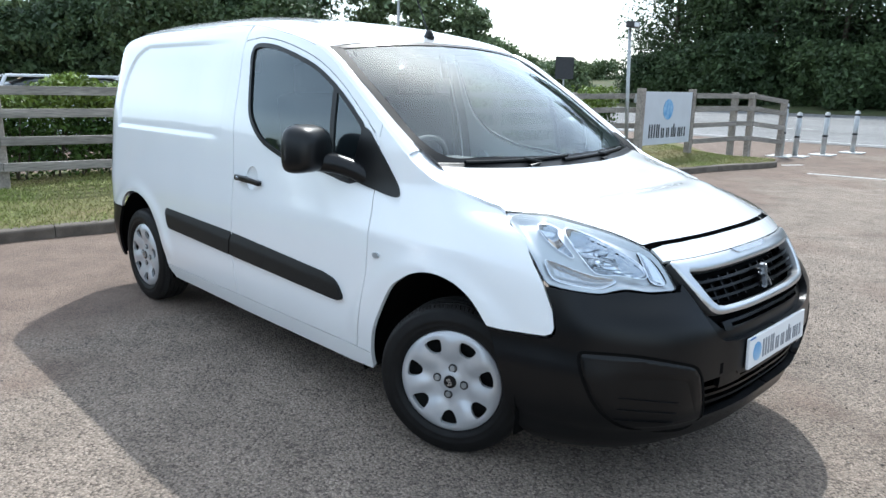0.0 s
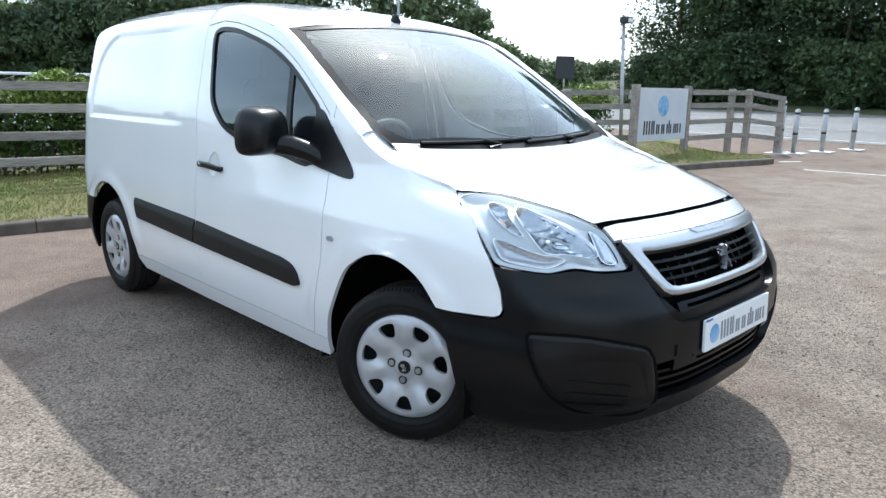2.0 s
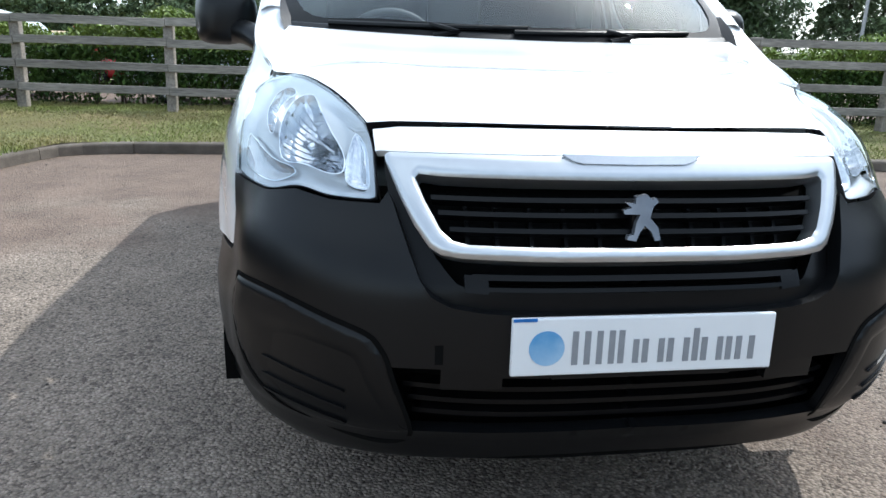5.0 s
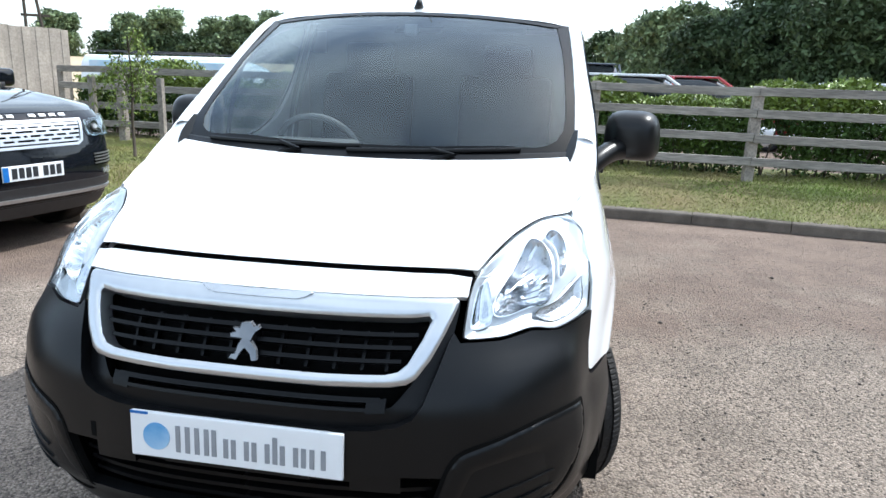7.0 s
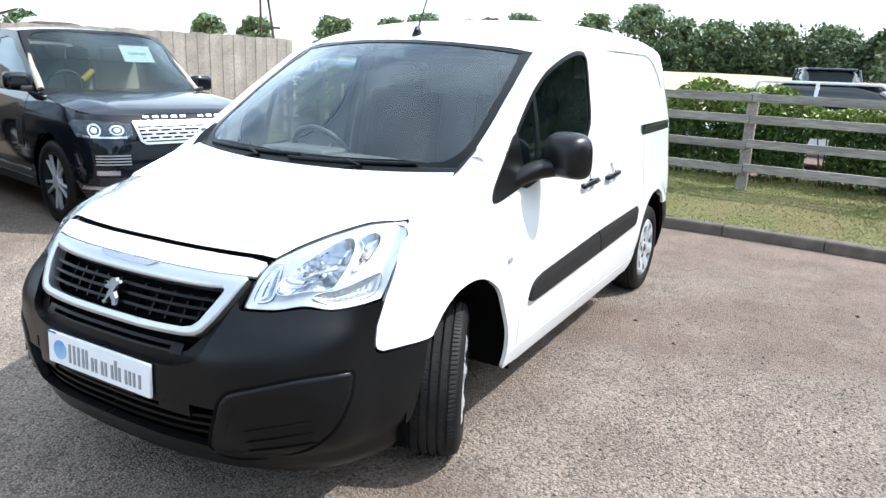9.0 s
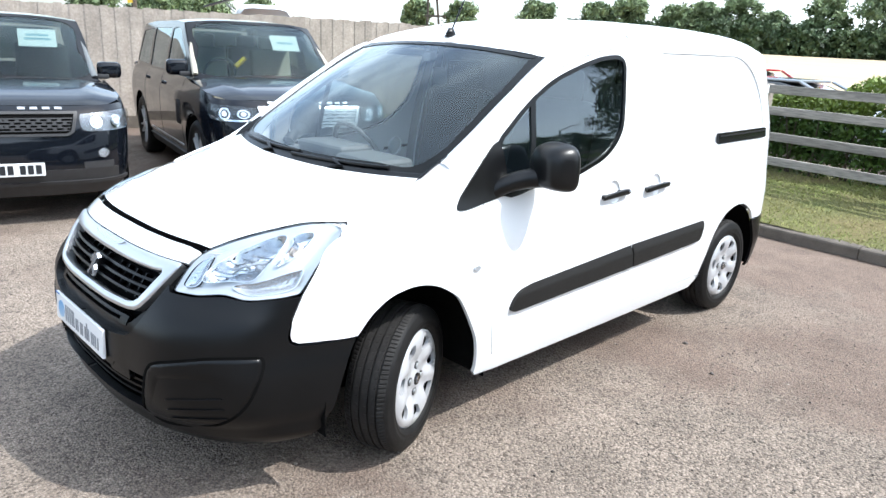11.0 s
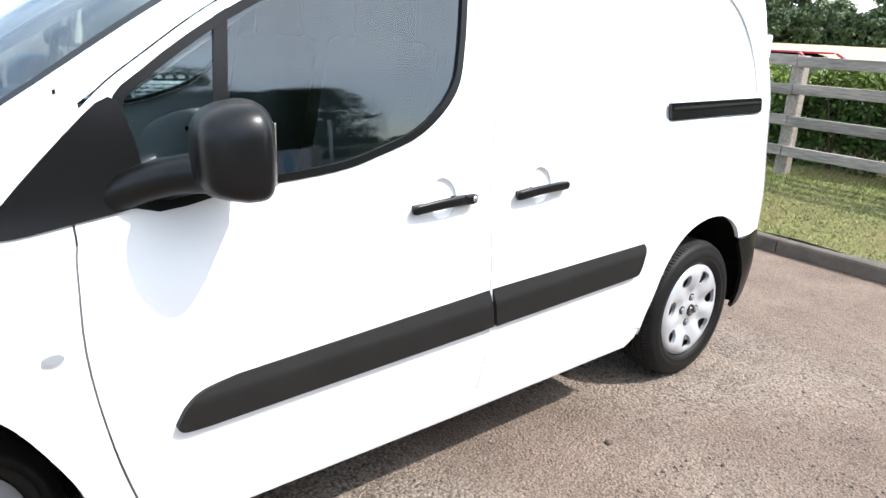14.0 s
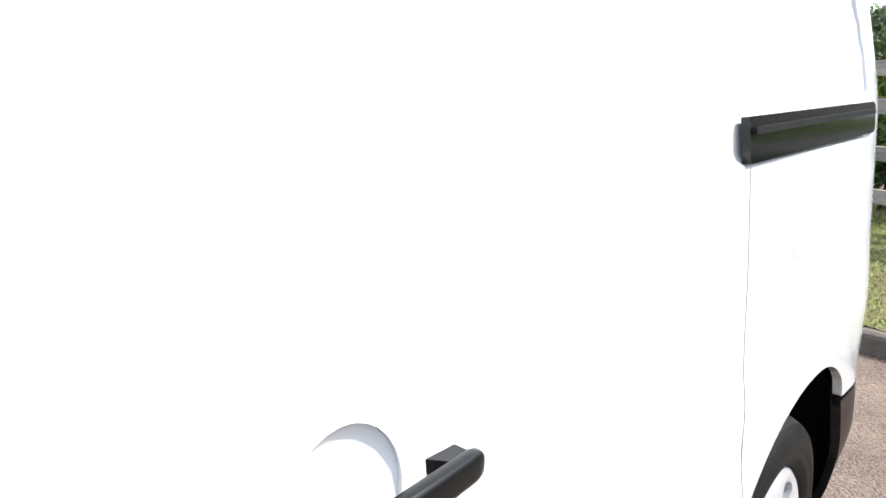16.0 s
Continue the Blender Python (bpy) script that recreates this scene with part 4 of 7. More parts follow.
def fog_skin(q, z, o):
    """A raised rim round a sunken field."""
    d = math.sqrt(((FOG_EDGE - (q, z)) ** 2).sum(1).min())
    return bumper_off(q, z, o + .006 * step01(0, .004, d) * step01(.33, .50, z) - .007 * step01(.030, .060, d) * step01(.545, .50, z) * step01(qx(2.10, z), qx(2.19, z), q))


for mir in (False, True):
    fp = shell("corner_panel", sheet(fog, [], .0085, .008), fog_skin, M_BLACKTRIM, van, off=.003, thick=.02, mirror=mir, label="raised black bumper corner panel")
    shell("panel_seam", sheet(inset(fog, -.010), [inset(fog, -.001)], .03, .014), bumper_off, M_DARK, van, off=.0055, thick=.002, mirror=mir)
    # slit shade is a near-black patch on the panel, with a blade below
    for z0 in (.444, .406, .368):
        lv = smooth_closed(mixed([(.56, z0 - .014), (.60, z0 - .004), (.68, z0 + .008), (.685, z0 + .016), (.62, z0 + .008), (.565, z0 - .004)]), 3)
        shell("louvre", sheet(lv, [], .02, .01), bumper_off, M_DARK, fp, off=.0025, thick=.002, mirror=mir, label="near-black patch painting the shade of a slit")
        lw = smooth_closed(mixed([(.555, z0 - .022), (.60, z0 - .012), (.69, z0 + .002), (.692, z0 + .008), (.60, z0 - .005), (.555, z0 - .015)]), 3)
        shell("louvre_blade", sheet(lw, [], .02, .01), bumper_off, M_BLACKTRIM, fp, off=.009, thick=.012, mirror=mir)

# near-black sheets painting the deep shade behind the grille openings
front_shell("grille_recess", mixed([(0, .58), (.37, .59), (.44, .64), (.48, .78), (.49, .885), (.2, .885), (0, .885)]), [], M_DARK, -.075, 0, .06, .05, "near-black sheet painting the shade behind the grille")
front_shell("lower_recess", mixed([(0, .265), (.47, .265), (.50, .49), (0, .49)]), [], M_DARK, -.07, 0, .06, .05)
# gloss black surround
front_shell("grille_surround", mixed([(0, .588), (.36, .600), (.42, .630), (.478, .77), (.488, .868), (.45, .86), (.40, .70), (.36, .655), (.33, .642), (0, .638)]), [], M_GRILLE, -.022, .03, .03, .02, "black grille surround")
# white lip above the grille
front_shell("bonnet_lip", mixed([(0, .9155), (.3, .9155), (.45, .912), (.502, .905), (.499, .868), (.485, .8695), (.3, .8715), (0, .8715)]), [], M_WHITE, .004, .02, .03, .02, "white panel above the grille")
# near-black sheet painting the shade inside the bonnet gap
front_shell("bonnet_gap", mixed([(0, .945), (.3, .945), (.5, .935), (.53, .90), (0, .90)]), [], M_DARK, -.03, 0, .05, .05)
# bright frame
FR_OUT = [(0, .868), (.30, .868), (.472, .866), (.481, .860), (.478, .845), (.455, .79), (.432, .745), (.405, .708), (.385, .697), (.35, .6925), (.2, .6895), (0, .689)]
FR_IN = [(0, .713), (.2, .7135), (.335, .716), (.364, .722), (.383, .738), (.409, .785), (.426, .825), (.419, .832), (.38, .829), (0, .827)]


def frame_off(q, z, o):
    """Rounded section across the frame's bars."""
    d = ((FRAME_EDGE - (q, z)) ** 2).sum(1).min() ** .5
    return skin_off(q, z, o - .007 * max(0, 1 - d / .012) ** 2, False)


FRAME_EDGE = np.array([p for p in dense(mixed(FR_OUT + FR_IN), .006) if p[0] < qy(.003, p[1])])
FRAME_EDGE = np.concatenate([FRAME_EDGE, [(2 * qy(0, z) - q, z) for q, z in FRAME_EDGE if q > qy(.03, z)], [(qy(0, z), z) for z in (.868, .689, .713, .827)]])
front_shell("grille_frame", mixed(FR_OUT + FR_IN), [], M_CHROME, .015, .04, .006, .006, "satin chrome grille frame", fn=frame_off)
front_shell("badge_bar", mixed([(0, .864), (.142, .866), (.125, .856), (.105, .851), (0, .850)]), [], M_BEZEL, .0185, .006, .02, .012, "frosted bar in the grille frame")
# grille blades
for z, w in ((.798, .400), (.772, .388), (.744, .368)):
    front_shell("grille_blade", mixed([(0, z + .005), (w, z + .005), (w, z - .003), (0, z - .004)]), [], M_GRILLE, -.008, .03, .03, .02)
for z, w in ((.667, .33), (.644, .335)):
    front_shell("lower_blade", mixed([(0, z + .006), (w, z + .006), (w, z - .004), (0, z - .004)]), [], M_GRILLE, -.018, .03, .03, .02)
for z, w in ((.372, .44), (.402, .45), (.432, .46)):
    front_shell("intake_blade", mixed([(0, z + .006), (w, z + .006), (w, z - .005), (0, z - .005)]), [], M_GRILLE, -.024, .03, .03, .02)
for y in (.06, .13, .20, .27, .33):
    for mir in (False, True):
        shell("grille_strut", sheet(mixed([(y, .728), (y + .008, .728), (y + .008, .815), (y, .815)]), [], .03), flat_skin, M_GRILLE, van, off=-.052, thick=.02, mirror=mir)
for mir in (False, True):
    shell("bracket_cover", sheet(mixed([(.27, .45), (.385, .442), (.385, .487), (.27, .487)]), [], .03), flat_skin, M_BLACKTRIM, van, off=.001, thick=.02, mirror=mir)
    shell("surround_tab", sheet(mixed([(.30, .632), (.345, .636), (.345, .672), (.30, .668)]), [], .03), flat_skin, M_GRILLE, van, off=-.018, thick=.02, mirror=mir)
# towing-eye opening, on the right only: its inner shade is a near-black patch
shell("towing_eye_socket", sheet(mixed([(.381, .497), (.427, .493), (.427, .531), (.381, .536)]), [], .02), flat_skin, M_DARK, van, off=.0055, thick=.002, mirror=True, label="near-black patch painting the shaded towing eye socket")

# splash tray under the nose
V = []
for y in np.linspace(-.74, .74, 25):
    x = skin(qy(abs(y), .28), .28)[0] - .012
    V += [(x, y, .272), (1.72, y, .272), (x, y, .264), (1.72, y, .264)]
F2 = [f for i in range(24) for f in ((4 * i, 4 * i + 4, 4 * i + 5, 4 * i + 1), (4 * i + 2, 4 * i + 3, 4 * i + 7, 4 * i + 6), (4 * i, 4 * i + 2, 4 * i + 6, 4 * i + 4))]
mesh_object("splash_tray", V, F2, M_DARK, van, smooth=False)

# badge: a plain upright bright shape
badge = [(-.012, .808), (.010, .812), (.020, .802), (.028, .806), (.034, .798), (.022, .790), (.014, .770), (.030, .752), (.034, .730), (.022, .728), (.016, .744), (.002, .756), (-.008, .744), (-.016, .728), (-.034, .730), (-.030, .738), (-.020, .740), (-.014, .762), (-.006, .776), (-.036, .776), (-.038, .783), (-.022, .788), (-.032, .796), (-.014, .796)]
pts, fcs, rings = sheet(badge, [], .012, .01)
bm = bmesh.new()
vs = [bm.verts.new((REACH(.77) + .013 + .006 * math.cos(y * 30) - .36 * (z - .77), y, z)) for y, z in pts]
vb = [bm.verts.new((REACH(.77) + .006 - .36 * (z - .77), y, z)) for y, z in pts]
for f in fcs:
    bm.faces.new([vs[i] for i in f])
r = rings[0]
for k in range(len(r)):
    bm.faces.new((vs[r[k - 1]], vb[r[k - 1]], vb[r[k]], vs[r[k]]))
bmesh.ops.recalc_face_normals(bm, faces=bm.faces)
part("badge", bm, M_LAMPMID, van, "grey chrome badge shape")
bm = bmesh.new()
box(bm, REACH(.77) - .018, 0, .768, .05, .036, .05, bevel=.006)
part("badge_mount", bm, M_GRILLE, van)


WORD = (((1, 1, 1, 1), 1.26), ((1, .72), .62), ((.72, .72), .66), ((.72, .72), .66), ((1,), .16), ((.72, .72), .66), ((.72,), .20), ((.72, .72), .58))


def word_bars(owner, mat, x0, z0, h, thick, place):
    """Plain upright bars of a word's size: high ones where it stands high."""
    x = x0
    for strokes, w in WORD:
        for k, tall in enumerate(strokes):
            at = x + (w * h - thick) * (k / (len(strokes) - 1) if len(strokes) > 1 else 0) + thick / 2
            b = bmesh.new()
            place(b, at, z0 + h * tall / 2, thick, h * tall)
            part("word_bar", b, mat, owner)
        x += w * h + .11 * h


# show plate
plate = new("number_plate")
plate.parent = van
plate.matrix_basis = pose(2.3755, 0, .5415, 0, -2.5, 0)
bm = bmesh.new()
box(bm, 0, 0, 0, .012, .524, .113, bevel=.004)
pl = part("plate_board", bm, M_PLATE, plate, "white acrylic show plate")
bm = bmesh.new()
box(bm, .0065, -.238, .0535, .002, .045, .006)
part("blue_band", bm, M_BLUE, plate)
bm = bmesh.new()
bmesh.ops.create_cone(bm, cap_ends=True, segments=32, radius1=.034, radius2=.034, depth=.002, matrix=pose(.0068, -.195, -.002, 0, 90, 0))
part("round_mark", bm, M_LOGO, plate, "plain blue round mark")
word_bars(plate, M_PLATEGREY, -.146, -.036, .066, .0115, lambda b, at, z, w, hh: box(b, .0068, at, z, .002, w, hh))
bm = bmesh.new()
box(bm, -.004, .0, -.061, .008, .36, .012)
part("plate_holder", bm, M_BLACKTRIM, plate)

# headlamps: each a patch between its lower outline and the bonnet shoulder
rear_edge = along([skin(*p) for p in mixed([("x", 1.650, .996), ("x", 1.70, .967), ("x", 1.812, .890), ("x", 1.888, .794)])])
inner_edge_l = along([(2.062, .520, .9195)] + [skin(*p) for p in mixed([(.512, .905), (.503, .865), (.500, .784)])])
low_edge = along([skin(*p) for p in mixed([("x", 1.888, .794), ("x", 1.96, .783), ("x", 2.047, .777), ("x", 2.11, .793), (.585, .784), (.500, .784)])])
top_edge = along([skin(*mixed([("x", 1.650, .996)])[0]), (1.735, .667, .9965), (1.86, .598, .974), (1.985, .551, .945), (2.062, .520, .9195)])


def lamp_bulge(u, v):
    k = math.sin(math.pi * u) * math.sin(math.pi * v)
    return (.006 * k, .014 * k, .010 * k)


LAMP_P = coons(low_edge, top_edge, (lambda v: rear_edge(1 - v)), (lambda v: inner_edge_l(1 - v)), 24, 14, lamp_bulge)[0]
LG = np.array([tuple(p) for p in LAMP_P]).reshape(15, 25, 3)


def lamp_at(u, v, off=0.0):
    x, y = u * 24, v * 14
    i, j = min(23, int(x)), min(13, int(y))
    a, b = x - i, y - j
    p = LG[j, i] * (1 - a) * (1 - b) + LG[j, i + 1] * a * (1 - b) + LG[j + 1, i] * (1 - a) * b + LG[j + 1, i + 1] * a * b
    n = np.cross(LG[j, i + 1] - LG[j, i], LG[j + 1, i] - LG[j, i])
    n /= np.linalg.norm(n) + 1e-9
    if n[0] * .6 + n[1] * .6 + n[2] * .5 < 0:
        n = -n
    return np.array(p) + n * off


def lamp_patch(name, poly, mat, parent, mir, depth=.0, base=-.012, soft=.06, flute=0.0, waves=0, step=.022, label="", dome=False):
    """A sunken field of the lamp: an outline in (u, v), sloping in from its rim to its depth."""
    edge = np.array(dense(poly, .012))

    def at(u, v, o):
        d = math.sqrt((((edge - (u, v)) * (1, .62)) ** 2).sum(1).min())
        k = min(1.0, d / soft)
        k = math.sqrt(max(0.0, 1 - (1 - k) ** 2)) if dome else step01(0, 1, k)
        return tuple(lamp_at(u, v, base + o - depth * k + flute * k * math.sin(waves * u)))

    return shell(name, sheet(poly, [], step, .014), at, mat, parent, thick=0, mirror=mir, label=label)


def lamp_rim(name, poly, wide, mat, parent, mir, off=-.008, thick=.012):
    """A bright band round an outline in (u, v)."""
    return shell(name, sheet(inset(poly, -wide), [poly], .03, .016), lambda u, v, o: tuple(lamp_at(u, v, o)), mat, parent, off=off, thick=thick, mirror=mir)


LAMP_OUT = smooth_closed([(.012, .06), (.10, .0), (.5, 0), (.9, 0), (.985, .02), (1, .10), (1, .5), (1, .92), (.97, 1), (.5, 1), (.16, 1), (.06, .99), (.012, .90), (0, .5)], 3)
LAMP_OUT = [(min(1, max(0, u)), min(1, max(0, v))) for u, v in LAMP_OUT]
MAIN_BOWL = smooth_closed([(.42, .28), (.385, .50), (.39, .72), (.43, .87), (.50, .885), (.62, .76), (.74, .58), (.82, .42), (.835, .27), (.78, .19), (.58, .18), (.47, .20)], 4)
TURN_BOWL = smooth_closed([(.215, .56), (.20, .72), (.22, .85), (.27, .88), (.335, .85), (.355, .80), (.32, .70), (.315, .56), (.335, .42), (.315, .38), (.26, .44)], 4)
LOW_FIELD = smooth_closed([(.09, .10), (.14, .07), (.30, .055), (.45, .06), (.55, .10), (.50, .16), (.35, .21), (.18, .28), (.10, .30), (.08, .20)], 4)
INNER_FIELD = smooth_closed([(.84, .16), (.95, .12), (.965, .30), (.95, .60), (.90, .70), (.86, .50)], 4)

for mir in (False, True):
    hl = new("headlamp")
    hl.parent = van
    tagged(hl, "clear-lensed halogen headlamp with chrome reflectors")
    ln = shell("lamp_lens", sheet(LAMP_OUT, [], .06, .03), lambda u, v, o: tuple(lamp_at(u, v, o)), M_LENS, hl, off=.003, thick=.004, mirror=mir, label="clear lamp lens")
    ln.visible_shadow = False
    holes = [MAIN_BOWL, TURN_BOWL, LOW_FIELD, INNER_FIELD]

    def inner(u, v, o):
        e = min(min(u, 1 - u) * 1.6, min(v, 1 - v) * 1.1)
        return tuple(lamp_at(u, v, -.004 - .020 * step01(0, .16, e)))

    shell("lamp_housing", sheet(LAMP_OUT, holes, .03, .02), inner, M_LAMPSILVER, hl, thick=.02, mirror=mir, label="satin silver lamp housing")
    lamp_patch("main_reflector", MAIN_BOWL, M_MIRROR, hl, mir, .070, -.022, .20, .0008, 60, .016, "deep mirror-bright main reflector", True)
    lamp_patch("turn_reflector", TURN_BOWL, M_MIRROR, hl, mir, .034, -.020, .07, .0016, 160, .012, "stippled indicator reflector", True)
    lamp_patch("side_field", LOW_FIELD, M_BEZEL, hl, mir, .016, -.012, .05, .0012, 150, .012, "fluted grey lower field")
    lamp_patch("inner_field", INNER_FIELD, M_MIRROR, hl, mir, .016, -.016, .08, .0010, 60, .016)
    shell("wing_corner", sheet([(0, .78), (0, 1), (.20, 1), (.10, .985), (.03, .93)], [], .03, .02), lambda u, v, o: tuple(lamp_at(u, v, o)), M_WHITE, van, off=-.002, thick=.004, mirror=mir)
    lamp_rim("reflector_rim", MAIN_BOWL, .007, M_BRIGHT, hl, mir, -.012, .016)
    lamp_rim("reflector_rim", TURN_BOWL, .005, M_BRIGHT, hl, mir, -.012, .014)
    lamp_rim("field_rim", LOW_FIELD, .005, M_BRIGHT, hl, mir, -.008, .012)
    # black seal round the lens
    shell("lamp_seal", sheet(LAMP_OUT, [inset(LAMP_OUT, .006)], .03, .016), lambda u, v, o: tuple(lamp_at(u, v, o)), M_CARGREY, hl, off=-.001, thick=.012, mirror=mir)
    # bulb with its shield, held in the main reflector
    c, way = Vector(lamp_at(.52, .52, -.080)), Vector((.93, .22, .10)).normalized()
    for nm, a, b, r0, r1, mat in (("bulb_socket", -.012, .012, .017, .015, M_BEZEL), ("bulb", .012, .038, .0085, .008, M_BRIGHT)):
        bm = bmesh.new()
        p0, p1 = c + way * a, c + way * b
        if mir:
            p0.y, p1.y = -p0.y, -p1.y
        tube(bm, p0, p1, r0, r1, 14)
        part(nm, bm, mat, hl, "", True)
    shield = [(.46, .53), (.72, .47), (.725, .505), (.46, .575)]
    shell("reflector_step", sheet(shield, [], .03, .02), lambda u, v, o: tuple(lamp_at(u, v, o)), M_BEZEL, hl, off=-.058, thick=.010, mirror=mir)
    amb = smooth_closed([(.235, .62), (.25, .56), (.275, .58), (.27, .68), (.245, .70)], 3)
    shell("amber_inset", sheet(amb, [], .04, .03), lambda u, v, o: tuple(lamp_at(u, v, o)), M_AMBER, hl, off=-.040, thick=.008, mirror=mir, label="faint amber indicator inset")

# ---- wheels ----
def ring_mesh(profile, n, mat, name, parent, label="", wobble=None):
    """A body of revolution about y from (radius, y) knots."""
    verts, faces, k = [], [], len(profile)
    for i in range(n):
        a = 2 * math.pi * i / n
        for r, y in profile:
            verts.append((r * math.cos(a), y, r * math.sin(a)))
    for i in range(n):
        for j in range(k - 1):
            a, b = i * k + j, ((i + 1) % n) * k + j
            faces.append((a, a + 1, b + 1, b))
    return mesh_object(name, verts, faces, mat, parent, label)


def wheel(m):
    """A 15 inch wheel with a silver seven-window cover; +y is its outer face."""
    w = new("wheel")
    w.parent = van
    w.matrix_basis = m
    tagged(w, "black tyre on a steel wheel with silver cover")
    R, hw = .309, .0975
    inner_wall = [(.195, -hw * .78), (.21, -hw * .95), (.25, -hw * 1.04), (.282, -hw * .98), (.298, -hw * .86)]
    outer_wall = [(.298, hw * .86), (.290, hw * .945), (.287, hw * .96), (.284, hw * .975), (.262, hw * 1.03), (.255, hw * 1.06), (.248, hw * 1.05), (.236, hw * 1.01), (.233, hw * 1.025), (.229, hw * 1.01), (.222, hw * .97), (.212, hw * .90), (.207, hw * .70)]
    ring_mesh(inner_wall, 64, M_RUBBER, "tyre_wall", w)
    ring_mesh(outer_wall, 96, M_RUBBER, "tyre_wall", w, "black rubber tyre wall with raised rings")
    # tread: four grooves round, cut blocks at both shoulders, notched ribs between
    rows = [(.298, -hw * .86, 0), (.303, -hw * .76, .005), (.3065, -hw * .66, .0045), (R, -.0575, .0045)]
    for g in (-.052, -.018, .018, .052):
        edge = .004 if abs(g) > .03 else .0
        rows += [(R, g - .0050, edge if g < 0 else .0), (R - .009, g - .0038, 0), (R - .009, g + .0038, 0), (R, g + .0050, edge if g > 0 else .0)]
        if g < .05:
            rows += [(R, g + .012, .0), (R, g + .022, .0025)]
    rows += [(R, .0575, .0045), (.3065, hw * .66, .0045), (.303, hw * .76, .005), (.298, hw * .86, 0)]
    n, k = 432, len(rows)
    verts, faces = [], []
    for i in range(n):
        for r, y, cut in rows:
            a = 2 * math.pi * (i + 45 * abs(y)) / n
            r -= cut if i % 4 == 0 and (i % 8 == 0 or abs(y) > .05) else 0
            verts.append((r * math.cos(a), y, r * math.sin(a)))
    for i in range(n):
        for j in range(k - 1):
            a, b = i * k + j, ((i + 1) % n) * k + j
            faces.append((a, a + 1, b + 1, b))
    mesh_object("tread", verts, faces, M_TREAD, w, "grooved black tread blocks", smooth=False)
    ring_mesh([(.207, hw * .70), (.188, hw * .40), (.17, .0), (.10, .01), (.0, .02)], 40, M_STEEL, "rim", w, "black steel rim")
    # cover with eight windows, dished
    K = 1.085
    outer = [(.191 * K * math.cos(a), .191 * K * math.sin(a)) for a in np.linspace(0, 2 * math.pi, 64, endpoint=False)]
    holes = []
    for i in range(7):
        a = 2 * math.pi * (i + .25) / 7
        pts = [(.116, -.015), (.127, -.024), (.150, -.032), (.162, -.026), (.166, 0), (.162, .026), (.150, .032), (.127, .024), (.116, .015), (.111, 0)]
        holes.append([(K * (r * math.cos(a) - t * math.sin(a)), K * (r * math.sin(a) + t * math.cos(a))) for r, t in smooth_closed(pts, 2)])
    dish = pchip([(0, .088), (.030, .088), (.045, .080), (.07, .080), (.10, .088), (.13, .095), (.16, .097), (.178, .094), (.1915, .083)])

    def cap(u, v, o):
        r = math.hypot(u, v) / K
        a = math.atan2(v, u)
        rib = .007 * math.cos(7 * (a - 2 * math.pi * .25 / 7) + math.pi) * step01(.06, .10, r) * (1 - step01(.15, .18, r))
        return (u, float(dish(r)) + rib + o, v)

    flat = sheet(outer, holes, .012, .008)
    cov = shell("wheel_cover", flat, cap, M_CAP, w, off=0, thick=.016, label="silver plastic wheel cover with seven windows")
    bm = bmesh.new()
    bmesh.ops.create_cone(bm, cap_ends=True, segments=24, radius1=.027, radius2=.025, depth=.006, matrix=pose(0, .0905, 0, -90, 0, 0))
    part("cover_centre", bm, M_GLOSSBLACK, w, "black round centre")
    bm = bmesh.new()
    box(bm, 0, .0945, .001, .012, .003, .028, rot=Matrix.Rotation(.35, 3, "Y"))
    box(bm, .004, .0945, .004, .022, .003, .008, rot=Matrix.Rotation(-.5, 3, "Y"))
    box(bm, .0, .0945, -.008, .020, .003, .007, rot=Matrix.Rotation(.7, 3, "Y"))
    part("centre_mark", bm, M_BRIGHT, w)
    for i in range(4):
        a = math.pi / 2 * i + .15
        bm = bmesh.new()
        bmesh.ops.create_cone(bm, cap_ends=True, segments=14, radius1=.0135, radius2=.010, depth=.014, matrix=pose(.056 * math.cos(a), .083, .056 * math.sin(a), -90, 0, 0))
        part("wheel_bolt", bm, M_POLE, w)
        bm = bmesh.new()
        bmesh.ops.create_cone(bm, cap_ends=True, segments=16, radius1=.018, radius2=.018, depth=.012, matrix=pose(.056 * math.cos(a), .0775, .056 * math.sin(a), -90, 0, 0))
        part("bolt_socket", bm, M_CARGREY, w)
    return w


wheel(pose(1.385, .735, .307, 0, 0, 25.0))
wheel(pose(1.431, -.735, .307, 0, 0, 180 + 25))
wheel(pose(-1.364, .772, .307))
wheel(pose(-1.364, -.772, .307, 0, 0, 180))
# arch liners
for cx, y1 in ((1.405, .86), (-1.364, .86)):
    for s in (1, -1):
        verts, faces = [], []
        n = 22
        for i in range(n + 1):
            a = math.radians(-10 + (202 if cx > 0 else 198) * i / n)
            for y in (y1, .46, .40):
                r = .43 if cx > 0 else .42
                if y == .40:
                    r = .05
                verts.append((cx + r * math.cos(a), s * y, .31 + r * math.sin(a)))
        for i in range(n):
            for j in range(2):
                faces.append((i * 3 + j, i * 3 + j + 1, i * 3 + j + 4, i * 3 + j + 3))
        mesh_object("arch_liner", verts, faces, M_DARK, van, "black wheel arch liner")

